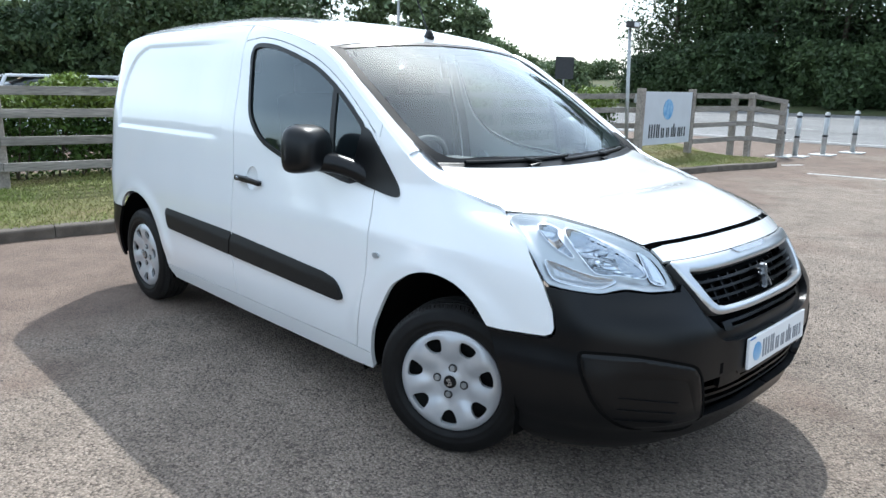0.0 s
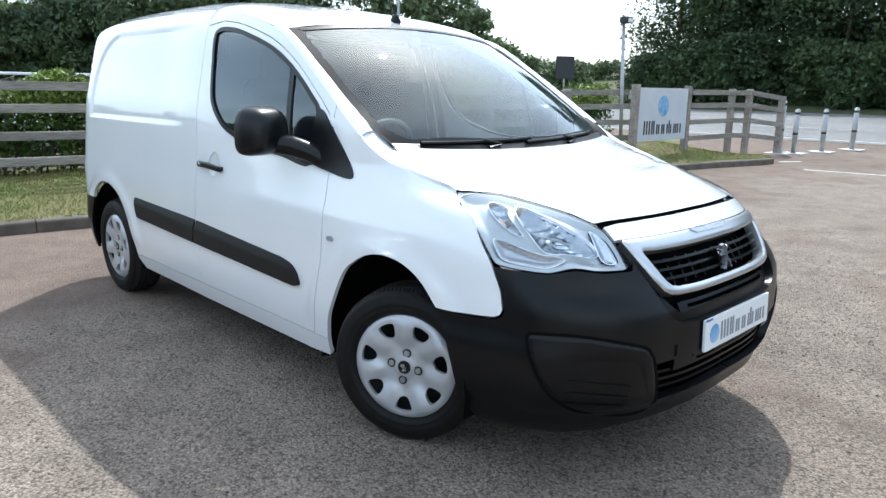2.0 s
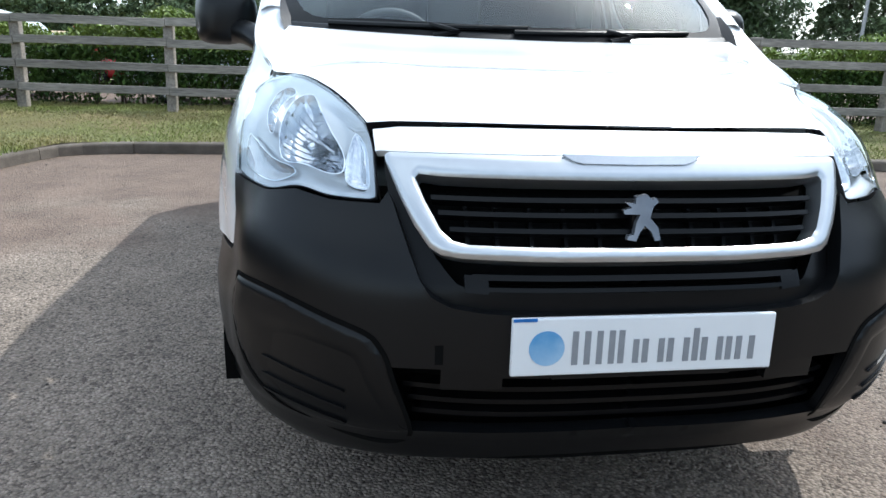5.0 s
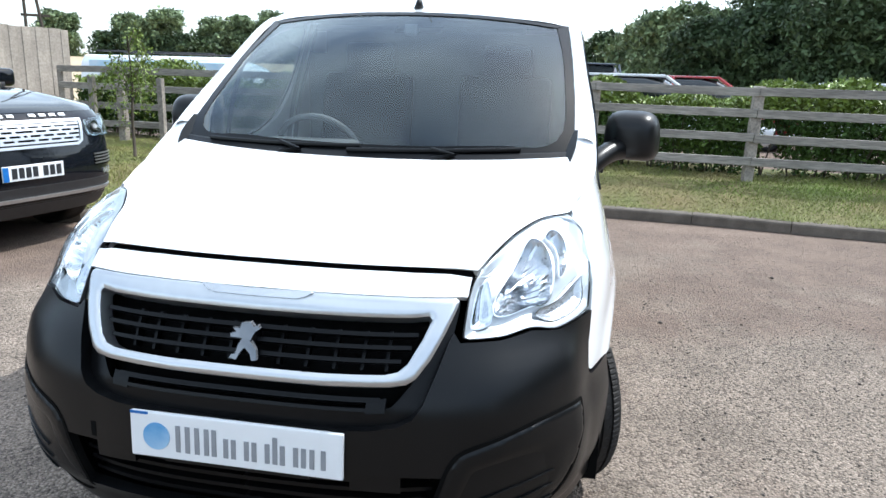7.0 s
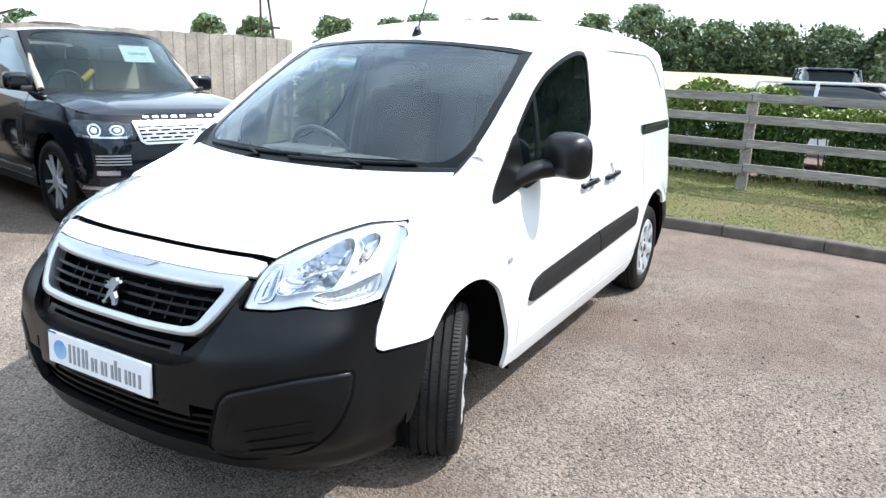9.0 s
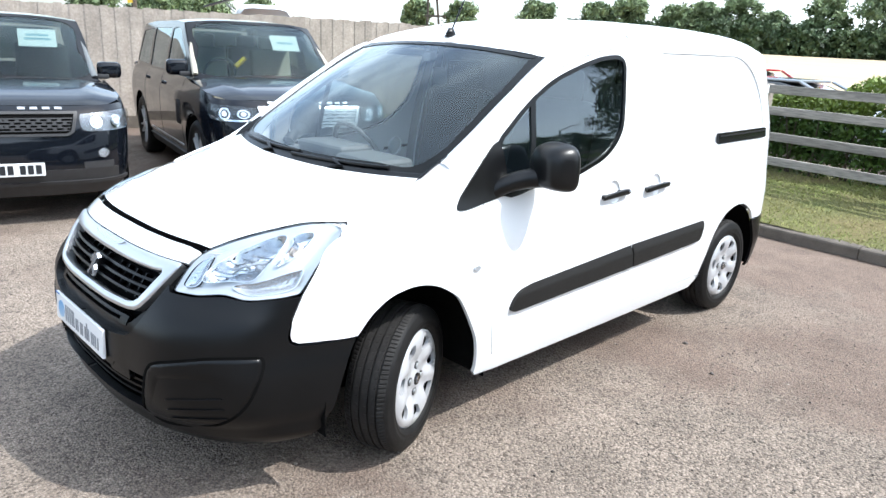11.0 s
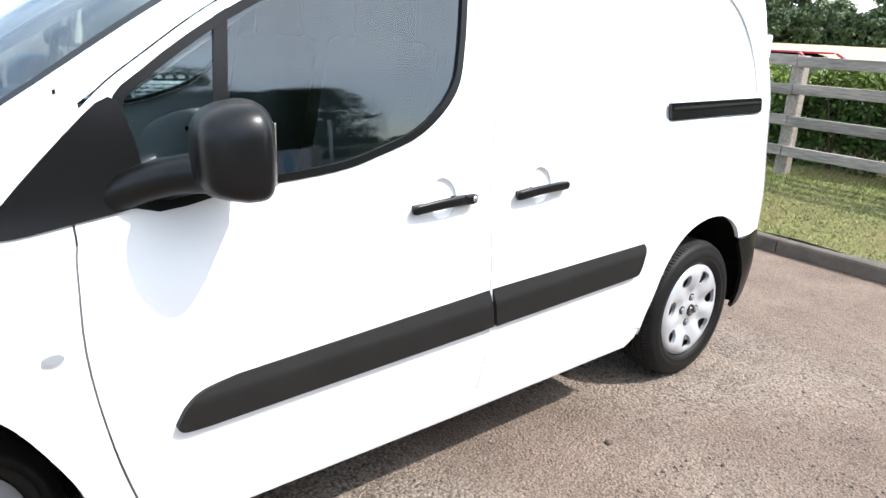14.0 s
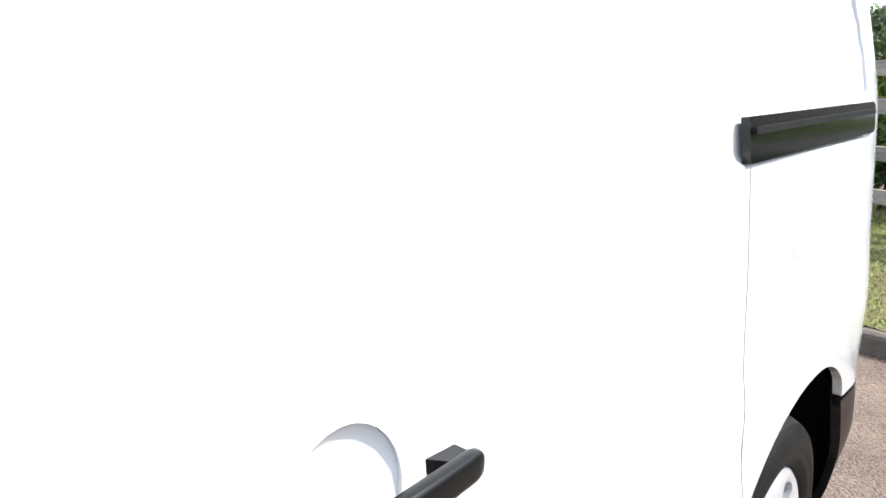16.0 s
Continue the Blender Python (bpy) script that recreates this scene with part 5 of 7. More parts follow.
# ---- mirrors, wipers, aerial, cowl ----
for s in (1, -1):
    mr = new("door_mirror")
    mr.parent = van
    tagged(mr, "large black plastic door mirror")
    V, F2, n, m = [], [], 28, 18
    for i in range(m + 1):
        b = -math.pi / 2 + math.pi * i / m
        for k in range(n):
            a = 2 * math.pi * k / n
            ca, sa, cb, sb = math.cos(a), math.sin(a), math.cos(b), math.sin(b)
            ex = lambda v, e: math.copysign(abs(v) ** e, v)
            rise = .58 if sb > 0 else .44
            x = ex(ca, .56) * ex(cb, rise)
            y = ex(sa, .56) * ex(cb, rise)
            z = ex(sb, rise)
            px_, py_, pz_ = .095 * x if x > 0 else .064 * x, .112 * y, .107 * z if z > 0 else .096 * z
            py_ *= 1 - .16 * max(0, x) - .05 * max(0, z)
            pz_ *= 1 - .16 * max(0, x)
            if z < 0 and y < 0:
                pz_ += .018 * (-y) * (-z)
            p = Matrix.Rotation(-.22, 3, "Z") @ Vector((px_, py_, pz_))
            V.append((p.x + .733, s * (p.y + .965), p.z + 1.162))
    for i in range(m):
        for k in range(n):
            f = (i * n + k, i * n + (k + 1) % n, (i + 1) * n + (k + 1) % n, (i + 1) * n + k)
            F2.append(f if s > 0 else f[::-1])
    mesh_object("mirror_housing", V, F2, M_SATIN, mr, "rounded black housing")
    bm = bmesh.new()
    hose(bm, smooth_open([(.950, s * .795, 1.046), (.92, s * .82, 1.072), (.87, s * .855, 1.096), (.82, s * .89, 1.110), (.76, s * .94, 1.118)], 5), .038, .044, 18)
    part("mirror_arm", bm, M_SATIN, mr, "black arm", True)
    bm = bmesh.new()
    box(bm, .6705, s * .977, 1.162, .004, .115, .130, rot=Matrix.Rotation(s * -.22, 3, "Z"), bevel=.0015)
    part("mirror_glass", bm, M_BRIGHT, mr, "mirror glass")

# cowl strip under the screen
V, F2 = [], []
for i in range(41):
    u = i / 40
    a, b = np.array(cowl(u)) + np.array((.0, 0, -.004)), np.array(screen_at(u, .040, .006))
    for k in range(4):
        p = a + (b - a) * k / 3 + np.array((0, 0, .004 * math.sin(math.pi * k / 3) - .010 * (k == 1)))
        V.append(tuple(p))
for i in range(40):
    for k in range(3):
        F2.append((i * 4 + k, i * 4 + k + 1, i * 4 + k + 5, i * 4 + k + 4))
mesh_object("cowl_panel", V, F2, M_BLACKTRIM, van, "black plastic scuttle panel")
for (u0, v0), (u1, v1), (pu, pv) in (((.09, .036), (.50, .058), (.30, -.0)), ((.47, .036), (.88, .052), (.68, -.0))):
    wp = new("wiper")
    wp.parent = van
    tagged(wp, "black windscreen wiper")
    bm = bmesh.new()
    pts = [Vector(screen_at(u0 + (u1 - u0) * k / 8, v0 + (v1 - v0) * k / 8, .013)) for k in range(9)]
    hose(bm, pts, .0090, .0075)
    part("wiper_blade", bm, M_BLACKTRIM, wp)
    bm = bmesh.new()
    hose(bm, [screen_at(pu, .006, .010), screen_at(pu + .05, .02, .020), pts[4] + Vector((0, 0, .006))], .012, .008, 10)
    part("wiper_arm", bm, M_BLACKTRIM, wp)
# scuttle end caps beside the screen
for s in (1, -1):
    ridge = along([(1.326, .722, 1.112), (1.255, .738, 1.161), (1.16, .742, 1.211)])
    foot_in = along([(1.318, .705, 1.108), (1.25, .706, 1.148), (1.15, .712, 1.206)])
    for name, c0, c1, mat, lab in (("scuttle_cap", ridge, foot_in, M_BLACKTRIM, "black scuttle end cap"),):
        V, F2 = [], []
        for i in range(11):
            a, b = np.array(c0(i / 10)), np.array(c1(i / 10))
            for k in range(4):
                p = a + (b - a) * k / 3 + (np.array((0, .004, .005)) * math.sin(math.pi * k / 3) if mat is M_WHITE else 0)
                V.append((p[0], s * p[1], p[2]))
        for i in range(10):
            for k in range(3):
                f = (i * 4 + k, i * 4 + k + 1, i * 4 + k + 5, i * 4 + k + 4)
                F2.append(f if s < 0 else f[::-1])
        mesh_object(name, V, F2, mat, van, lab)
aer = new("aerial")
aer.parent = van
bm = bmesh.new()
bmesh.ops.create_cone(bm, cap_ends=True, segments=20, radius1=.030, radius2=.012, depth=.045, matrix=pose(.455, 0, 1.70) @ Matrix.Diagonal((1.4, .75, 1, 1)))
part("aerial_base", bm, M_BLACKTRIM, aer, "", True)
bm = bmesh.new()
tube(bm, (.45, 0, 1.71), (.27, 0, 2.05), .0045, .003, 8)
part("aerial_rod", bm, M_BLACKTRIM, aer)

# ---- cabin ----
cab = new("cabin")
cab.parent = van
tagged(cab, "dark cabin interior with two seats")
bm = bmesh.new()
box(bm, 1.08, 0, .98, .50, 1.42, .14, bevel=.05, seg=4)
box(bm, .93, -.36, 1.075, .22, .40, .07, bevel=.03, seg=3)
box(bm, .95, 0, 1.03, .26, .34, .12, bevel=.04, seg=3)
part("dashboard", bm, M_DASH, cab, "dark grey plastic dashboard")
bm = bmesh.new()
box(bm, 1.14, .10, 1.056, .06, .34, .006)
box(bm, 1.14, -.42, 1.056, .05, .26, .006)
part("dash_vent", bm, M_DARK, cab)
verts, faces = [], []
wc, wn_ = Vector((.76, -.37, 1.04)), Vector((-.86, 0, .5)).normalized()
t1 = Vector((0, 1, 0))
t2 = wn_.cross(t1)
for k in range(36):
    a = 2 * math.pi * k / 36
    for j in range(8):
        b = 2 * math.pi * j / 8
        p = wc + (t1 * math.cos(a) + t2 * math.sin(a)) * (.185 + .014 * math.cos(b)) + wn_ * (.014 * math.sin(b))
        verts.append(tuple(p))
for k in range(36):
    for j in range(8):
        faces.append((k * 8 + j, k * 8 + (j + 1) % 8, ((k + 1) % 36) * 8 + (j + 1) % 8, ((k + 1) % 36) * 8 + j))
mesh_object("steering_wheel", verts, faces, M_DASH, cab, "grey steering wheel")
bm = bmesh.new()
box(bm, .77, -.37, 1.035, .05, .16, .10, rot=Matrix.Rotation(-.5, 3, "Y"), bevel=.02)
box(bm, .77, -.37, 1.03, .02, .34, .03, rot=Matrix.Rotation(-.5, 3, "Y"))
tube(bm, (.78, -.37, 1.03), (.95, -.37, .95), .03)
part("wheel_hub", bm, M_DASH, cab)
for y in (-.37, .37):
    bm = bmesh.new()
    box(bm, .30, y, .74, .52, .50, .16, bevel=.05, seg=3)
    box(bm, .02, y, 1.08, .14, .48, .62, rot=Matrix.Rotation(-.18, 3, "Y"), bevel=.05, seg=3)
    box(bm, -.045, y, 1.46, .09, .26, .17, bevel=.035, seg=3)
    part("seat", bm, M_FABRIC, cab, "dark fabric seat with headrest", True)
bm = bmesh.new()
box(bm, -.14, 0, .94, .02, 1.50, 1.10)
box(bm, -.14, 0, 1.55, .02, 1.30, .12)
part("bulkhead", bm, M_BULKHEAD, cab, "grey steel bulkhead")
bm = bmesh.new()
box(bm, .38, 0, .55, 1.06, 1.4, .04)
part("cabin_floor", bm, M_DASH, cab)
bm = bmesh.new()
box(bm, .16, 0, 1.635, .55, 1.20, .012)
box(bm, .455, -.30, 1.585, .05, .38, .012, rot=Matrix.Rotation(.5, 3, "Y"))
box(bm, .455, .30, 1.585, .05, .38, .012, rot=Matrix.Rotation(.5, 3, "Y"))
box(bm, .60, 0, 1.575, .05, .06, .05, bevel=.012)
part("headlining", bm, M_BULKHEAD, cab, "grey headlining and visors")

# ---- ground, kerb, grass ----
def ground_sheet():
    n = 40
    xs = np.concatenate([np.linspace(-900, -40, 10), np.linspace(-30, 30, n), np.linspace(40, 900, 10)])
    verts = [(x, y, -.0) for y in xs for x in xs]
    k = len(xs)
    faces = [(j * k + i, j * k + i + 1, (j + 1) * k + i + 1, (j + 1) * k + i) for j in range(k - 1) for i in range(k - 1)]
    g = mesh_object("ground", verts, faces, M_ASPHALT)
    tagged(g, "worn reddish-grey asphalt with pale chippings", "ground", kind="structure")


ground_sheet()


def fence_x(y):
    return -5.47 + .128 * y


KERB = [(-1.55, -5.6), (-1.70, -3.85), (-1.95, -3.52), (-2.5, -3.42), (-3.2, -3.30), (-3.75, -2.9), (-3.84, -1.2), (-3.70, 0.0), (-3.53, 1.9), (-3.24, 3.6), (-2.9, 6.5), (-2.5, 9.75), (-2.15, 11.2), (-2.05, 11.9), (-2.4, 12.3), (-3.5, 12.6)]
kerb_line = smooth_open([(x, y) for x, y in KERB], 8)


def bank(x, y, dist):
    """Grass height: kerb level, rising towards the fence."""
    return .105 + .15 * step01(0, 1.7, dist) + .012 * math.sin(x * 3.1 + y * 1.7) + .008 * math.sin(y * 5.3)


# The verge: everything behind the kerb line, down to the board fence
verge_poly = [(x - .06, y) for x, y in kerb_line] + [(-4.6, 13.0), (-6.2, 13.0), (-7.4, -7.2), (-6.9, -7.5), (-1.6, -9.3)]


def near_kerb(x, y):
    L = np.array(kerb_line)
    return float(np.sqrt(((L - (x, y)) ** 2).sum(1)).min())


pts, fcs, rings = sheet(verge_poly, [], .28, .14)
verge_verts = [(x, y, bank(x, y, near_kerb(x, y))) for x, y in pts]
verge = mesh_object("grass_verge", verge_verts, [tuple(f) for f in fcs], M_SOIL)
tagged(verge, "dry patchy mown grass verge", "grass", kind="structure")

rng = np.random.default_rng(5)
gp = np.stack([rng.uniform(-7.2, -1.6, 260000), rng.uniform(-7, 12.5, 260000)], 1)
gp = gp[inside_many(gp[:, :], verge_poly[::2])]
KL = np.array(kerb_line)
gd = np.concatenate([np.sqrt(((g[:, None, :] - KL[None]) ** 2).sum(2)).min(1) for g in np.array_split(gp, 60)])
gn = len(gp)
gh = rng.uniform(.008, .030, gn) * (1 + .5 * np.sin(gp[:, 0] * 1.7) * np.sin(gp[:, 1] * 1.3)) * np.where(gd < .10, 1.8, 1)
st = np.clip(gd / 1.7, 0, 1)
gz = .105 + .15 * st * st * (3 - 2 * st) + .012 * np.sin(gp[:, 0] * 3.1 + gp[:, 1] * 1.7) + .008 * np.sin(gp[:, 1] * 5.3)
ga = rng.uniform(0, 6.28, gn)
gw = .0055
foot = np.stack([np.cos(ga) * gw, np.sin(ga) * gw, np.zeros(gn)], 1)
root = np.stack([gp[:, 0], gp[:, 1], gz - .004], 1)
tip = np.stack([gp[:, 0] + rng.normal(0, .022, gn), gp[:, 1] + rng.normal(0, .022, gn), gz + gh], 1)
blades_v = np.stack([root - foot, root + foot, tip], 1).reshape(-1, 3)
blades_f = np.arange(3 * gn).reshape(-1, 3)
g = fast_mesh("grass_blades", blades_v, blades_f, M_GRASS)
tagged(g, "short dry green and straw grass blades", "grass", kind="stuff")

kerb = new("kerb")
tagged(kerb, "weathered concrete kerb stones along the grass", "kerb", kind="structure")
kl = np.array(kerb_line)
seg = np.concatenate([[0], np.cumsum(np.linalg.norm(np.diff(kl, axis=0), axis=1))])


def kerb_at(s):
    return np.array([np.interp(s, seg, kl[:, 0]), np.interp(s, seg, kl[:, 1])])


s0 = 0.0
prof = [(.0, 0.0), (.0, .082), (.006, .098), (.022, .108), (.115, .112), (.122, .105), (.125, .0)]
while s0 < seg[-1] - .3:
    s1 = min(seg[-1], s0 + .912)
    verts, faces = [], []
    for i in range(5):
        s = s0 + .004 + (s1 - s0 - .008) * i / 4
        p, q = kerb_at(s), kerb_at(min(seg[-1], s + .02)) - kerb_at(max(0, s - .02))
        q /= np.linalg.norm(q)
        nx, ny = -q[1], q[0]
        for d, z in prof:
            verts.append((p[0] + nx * d, p[1] + ny * d, z + .004 * math.sin(s0 * 7)))
    k = len(prof)
    for i in range(4):
        for j in range(k - 1):
            faces.append((i * k + j, (i + 1) * k + j, (i + 1) * k + j + 1, i * k + j + 1))
    faces += [tuple(range(k)), tuple(range(4 * k, 5 * k))[::-1]]
    mesh_object("kerb_stone", verts, faces, M_KERB, kerb, smooth=False)
    s0 = s1

# ---- post and rail fence ----
fence = new("post_and_rail_fence")
tagged(fence, "weathered grey timber fence with four rails", "fence", kind="structure")


def timber(name, a, b, w, h, parent, mat, twist=0.0):
    """A sawn timber from a to b, w thick and h high, slightly worn at its edges."""
    a, b = Vector(a), Vector(b)
    bm = bmesh.new()
    L = (b - a).length
    bmesh.ops.create_cube(bm, size=1)
    bmesh.ops.scale(bm, vec=(L, w, h), verts=bm.verts)
    bmesh.ops.bevel(bm, geom=bm.edges[:], offset=min(w, h) * .08, segments=1, affect="EDGES")
    x = (b - a).normalized()
    y = Vector((0, 0, 1)).cross(x)
    y = y.normalized() if y.length > .1 else Vector((0, 1, 0))
    z = x.cross(y)
    m = Matrix((x, y, z)).transposed().to_4x4()
    bmesh.ops.transform(bm, matrix=Matrix.Translation((a + b) / 2) @ m @ Matrix.Rotation(twist, 4, "X"), verts=bm.verts)
    return part(name, bm, mat, parent)


POSTS = [-7.2, -6.1, -4.4, -2.58, -.72, 1.0, 2.84, 4.62, 6.4, 8.2]
rs = random.Random(3)
for k, y in enumerate(POSTS):
    x = fence_x(y)
    zb = .2
    timber("fence_post", (x, y, zb - .15), (x + rs.uniform(-.01, .01), y + rs.uniform(-.02, .02), 1.372 + rs.uniform(-.015, .015)), .115, .125, fence, M_WOOD)
RAILZ = (1.315, 1.065, .785, .51)
for y0, y1 in zip(POSTS[:-1], POSTS[1:]):
    for z in RAILZ:
        dz = rs.uniform(-.012, .012)
        timber("fence_rail", (fence_x(y0) + .08, y0 + .003, z + dz), (fence_x(y1) + .08, y1 - .003, z + dz + rs.uniform(-.012, .012)), .038, .095, fence, M_RAIL, rs.uniform(-.03, .03))

# ---- hedge ----
rng = np.random.default_rng(11)
n = 150000
hy = rng.uniform(-7.5, 10.5, n)
hz = .2 + 1.14 * rng.uniform(0, 1, n) ** .8
lump = .12 * np.sin(hy * 2.3) + .08 * np.sin(hy * 5.1 + 1) + .05 * np.sin(hy * 11)
edge = rng.uniform(0, 1, n) ** .45
hx = -6.25 + .128 * hy - .55 * (1 - edge) * 1.6 + .25 * edge * rng.uniform(.4, 1, n) + lump * .5 - .1
hz *= 1 + .10 * np.sin(hy * 1.9 + .5) + .05 * np.sin(hy * 6.3)
thin = np.sin(hy * 3.7 + 2.0) + .6 * np.sin(hy * 8.1)
keep = ~((thin > 1.1) & (hz < .85)) & ~((hz < .45) & (rng.uniform(0, 1, n) < .65))
P = np.stack([hx, hy, hz], 1)[keep]
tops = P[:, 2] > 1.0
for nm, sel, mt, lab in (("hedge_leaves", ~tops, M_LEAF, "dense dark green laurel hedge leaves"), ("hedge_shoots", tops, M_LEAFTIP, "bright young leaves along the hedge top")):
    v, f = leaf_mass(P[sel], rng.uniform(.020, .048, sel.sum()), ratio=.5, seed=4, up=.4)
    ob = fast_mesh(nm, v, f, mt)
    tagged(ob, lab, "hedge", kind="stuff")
bm = bmesh.new()
for y in np.arange(-7.3, 10.4, .35):
    x = -6.4 + .128 * y
    for k in range(3):
        tube(bm, (x, y + rs.uniform(-.1, .1), .1), (x + rs.uniform(-.2, .2), y + rs.uniform(-.25, .25), rs.uniform(.8, 1.25)), .014, .006, 5)
ob = part("hedge_stems", bm, M_BARK, None)
tagged(ob, "bare brown hedge stems", "hedge", kind="stuff")

# ---- close-boarded fence ----
bf = new("close_board_fence")
tagged(bf, "tall pale close-boarded timber fence", "fence", kind="structure")
A, B = Vector((-7.05, -7.55, 0)), Vector((12.0, -14.0, 0))
d = (B - A).normalized()
nrm = Vector((-d.y, d.x, 0))
L = (B - A).length
s = 0.0
boards = []
while s < L:
    w = rs.uniform(.105, .125)
    h = 1.89 + rs.uniform(-.015, .015) + .012 * math.sin(s * .7)
    boards.append((s, w, h))
    s += w * .93
for k, (s, w, h) in enumerate(boards):
    c = A + d * (s + w / 2) + nrm * (.0 if k % 2 else .009)
    bm = bmesh.new()
    box(bm, 0, 0, h / 2 + .1, w, .016, h - .1, rot=None)
    bmesh.ops.rotate(bm, cent=(0, 0, 0), matrix=Matrix.Rotation(math.atan2(d.y, d.x) + rs.uniform(-.03, .03), 3, "Z"), verts=bm.verts)
    bmesh.ops.translate(bm, vec=c, verts=bm.verts)
    part("board", bm, M_BOARD, bf)
timber("gravel_board", A + Vector((0, 0, .1)) + nrm * .03, B + Vector((0, 0, .1)) + nrm * .03, .03, .2, bf, M_KERB)

# ---- loose stones on the asphalt ----
rng = np.random.default_rng(17)
base = np.array([(1, 0, 0), (-1, 0, 0), (0, 1, 0), (0, -1, 0), (0, 0, 1), (0, 0, -.3)], float)
tri_f = np.array([(0, 2, 4), (2, 1, 4), (1, 3, 4), (3, 0, 4), (2, 0, 5), (1, 2, 5), (3, 1, 5), (0, 3, 5)])


def grit(name, n, sizes, mat, label, spread):
    """Loose stones scattered on the asphalt, thicker along the van's left side."""
    at = np.stack([rng.uniform(-3.1, 4.6, n), rng.uniform(-3.2, 5.2, n)], 1)
    k = int(n * spread)
    at[:k] = np.stack([rng.normal(.6, 1.6, k), 1.25 + np.abs(rng.normal(0, 1.5, k))], 1)
    at = at[at[:, 0] > -3.1]
    n = len(at)
    r = rng.uniform(sizes[0], sizes[1], n) * np.where(rng.uniform(0, 1, n) < .06, 1.8, 1)
    p = base[None] * r[:, None, None] * rng.uniform(.6, 1.35, (n, 6, 3)) * (1, 1, .72)
    a = rng.uniform(0, 6.28, n)[:, None]
    x, y = p[:, :, 0] * np.cos(a) - p[:, :, 1] * np.sin(a), p[:, :, 0] * np.sin(a) + p[:, :, 1] * np.cos(a)
    v = np.stack([x + at[:, :1], y + at[:, 1:], p[:, :, 2] + r[:, None] * .15], 2).reshape(-1, 3)
    f = (tri_f[None] + 6 * np.arange(n)[:, None, None]).reshape(-1, 3)
    tagged(fast_mesh(name, v, f, mat), label, "gravel", kind="stuff")


grit("loose_grit", 26000, (.0022, .0056), M_STONE, "fine loose grey and buff grit on the asphalt", .55)
grit("loose_stones", 260, (.005, .010), M_STONEDARK, "scattered dark small stones on the asphalt", .6)
# dry leaves and crumbs blown against the kerb
n = 420
s = rng.uniform(0, seg[-1], n)
P = np.stack([np.interp(s, seg, kl[:, 0]) + np.abs(rng.normal(0, .10, n)) + .02, np.interp(s, seg, kl[:, 1]) + rng.normal(0, .05, n), np.full(n, .008)], 1)
v, f = leaf_mass(P, rng.uniform(.006, .020, n), ratio=.5, seed=12, up=0)
v[:, 2] = .004 + np.abs(v[:, 2] - .008) * .5
tagged(fast_mesh("dry_leaves", v, f, M_DRYLEAF), "dry brown leaves along the kerb", "leaves", kind="stuff")
# ---- field, road, woods ----
def slope(name, pts, mat, label, category):
    bm = bmesh.new()
    bm.faces.new([bm.verts.new(p) for p in pts])
    return tagged(part(name, bm, mat, None), label, category, kind="structure")


slope("wheat_field", ((-16, -60, .15), (-16, 5.5, .15), (-80, 8, 1.3), (-150, -20, 3.4), (-150, -170, 4.2), (-60, -140, 3.0)), M_FIELD, "pale ripe wheat field rising to a hedgerow", "field")
slope("road", ((-60, 22.5, .012), (-8, 19.9, .012), (60, 18.0, .012), (140, 17, .012), (140, 50, .012), (-160, 57, .012), (-160, 32, .012)), M_ROAD, "grey two-lane road", "road")
# tree shade on this verge comes from its dark colour
slope("roadside_verge", ((-160, 57.2, .02), (140, 50.2, .02), (160, 78, 3.2), (-160, 84, 3.2)), M_VERGE, "long grass verge with the tree shade in its colour", "grass")
for x in np.arange(-46, 60, 6.0):
    y = 28.2 - x * .0233
    slope("road_marking", ((x, y, .018), (x + 3.2, y - .07, .018), (x + 3.2, y + .10, .018), (x, y + .17, .018)), M_LINE, "white dashed centre line", "road marking")
for y in (20.6, 52.4):
    slope("road_edge_line", ((-90, y + 2.1, .018), (90, y - 2.1, .018), (90, y - 1.95, .018), (-90, y + 2.25, .018)), M_LINE, "white road edge line", "road marking")

rng = np.random.default_rng(21)


def crown_points(cx, cy, z0, z1, r, n, lobes):
    """Leaf places of a crown between z0 and z1: many uneven clumps, looser towards the outside."""
    out, per = [], n // lobes
    for k in range(lobes):
        a, t = rng.uniform(0, 6.28), rng.uniform(0, 1) ** .9
        z = z0 + (z1 - z0) * t
        wide = math.sqrt(max(.03, 1 - abs(2 * t - .85) ** 2.6 * .55)) if t < .9 else .55
        rr = r * wide * rng.uniform(.25, .95)
        q = r * rng.uniform(.13, .34)
        d = rng.normal(size=(per, 3)) * .62
        far = np.linalg.norm(d, axis=1)[:, None]
        d = d / np.maximum(far, 1e-6) * np.clip(far, .45, 1.35)
        out.append(np.array((cx + rr * math.cos(a), cy + rr * math.sin(a), min(z, z1 - q * .7))) + d * q * np.array((1, 1, .75)))
    return np.concatenate(out)


def wood(name, label, trees, leaf, per, lobes=26, low=.12, mat=None, seed=1):
    P = []
    bm = bmesh.new()
    for x, y, h, r, z in trees:
        P.append(crown_points(x, y, z + h * low, z + h, r, per, lobes))
        tube(bm, (x, y, z - .5), (x + .2, y, z + h * .6), .28, .12, 7)
    P = np.concatenate(P)
    v, f = leaf_tris(P, rng.uniform(leaf * .6, leaf * 1.5, len(P)), seed)
    tagged(fast_mesh(name, v, f, mat or M_WOODS), label, "woodland", kind="stuff")
    tagged(part(name.replace("leaves", "trunks"), bm, M_BARK, None), "dark trunks among the trees", "woodland", kind="stuff")


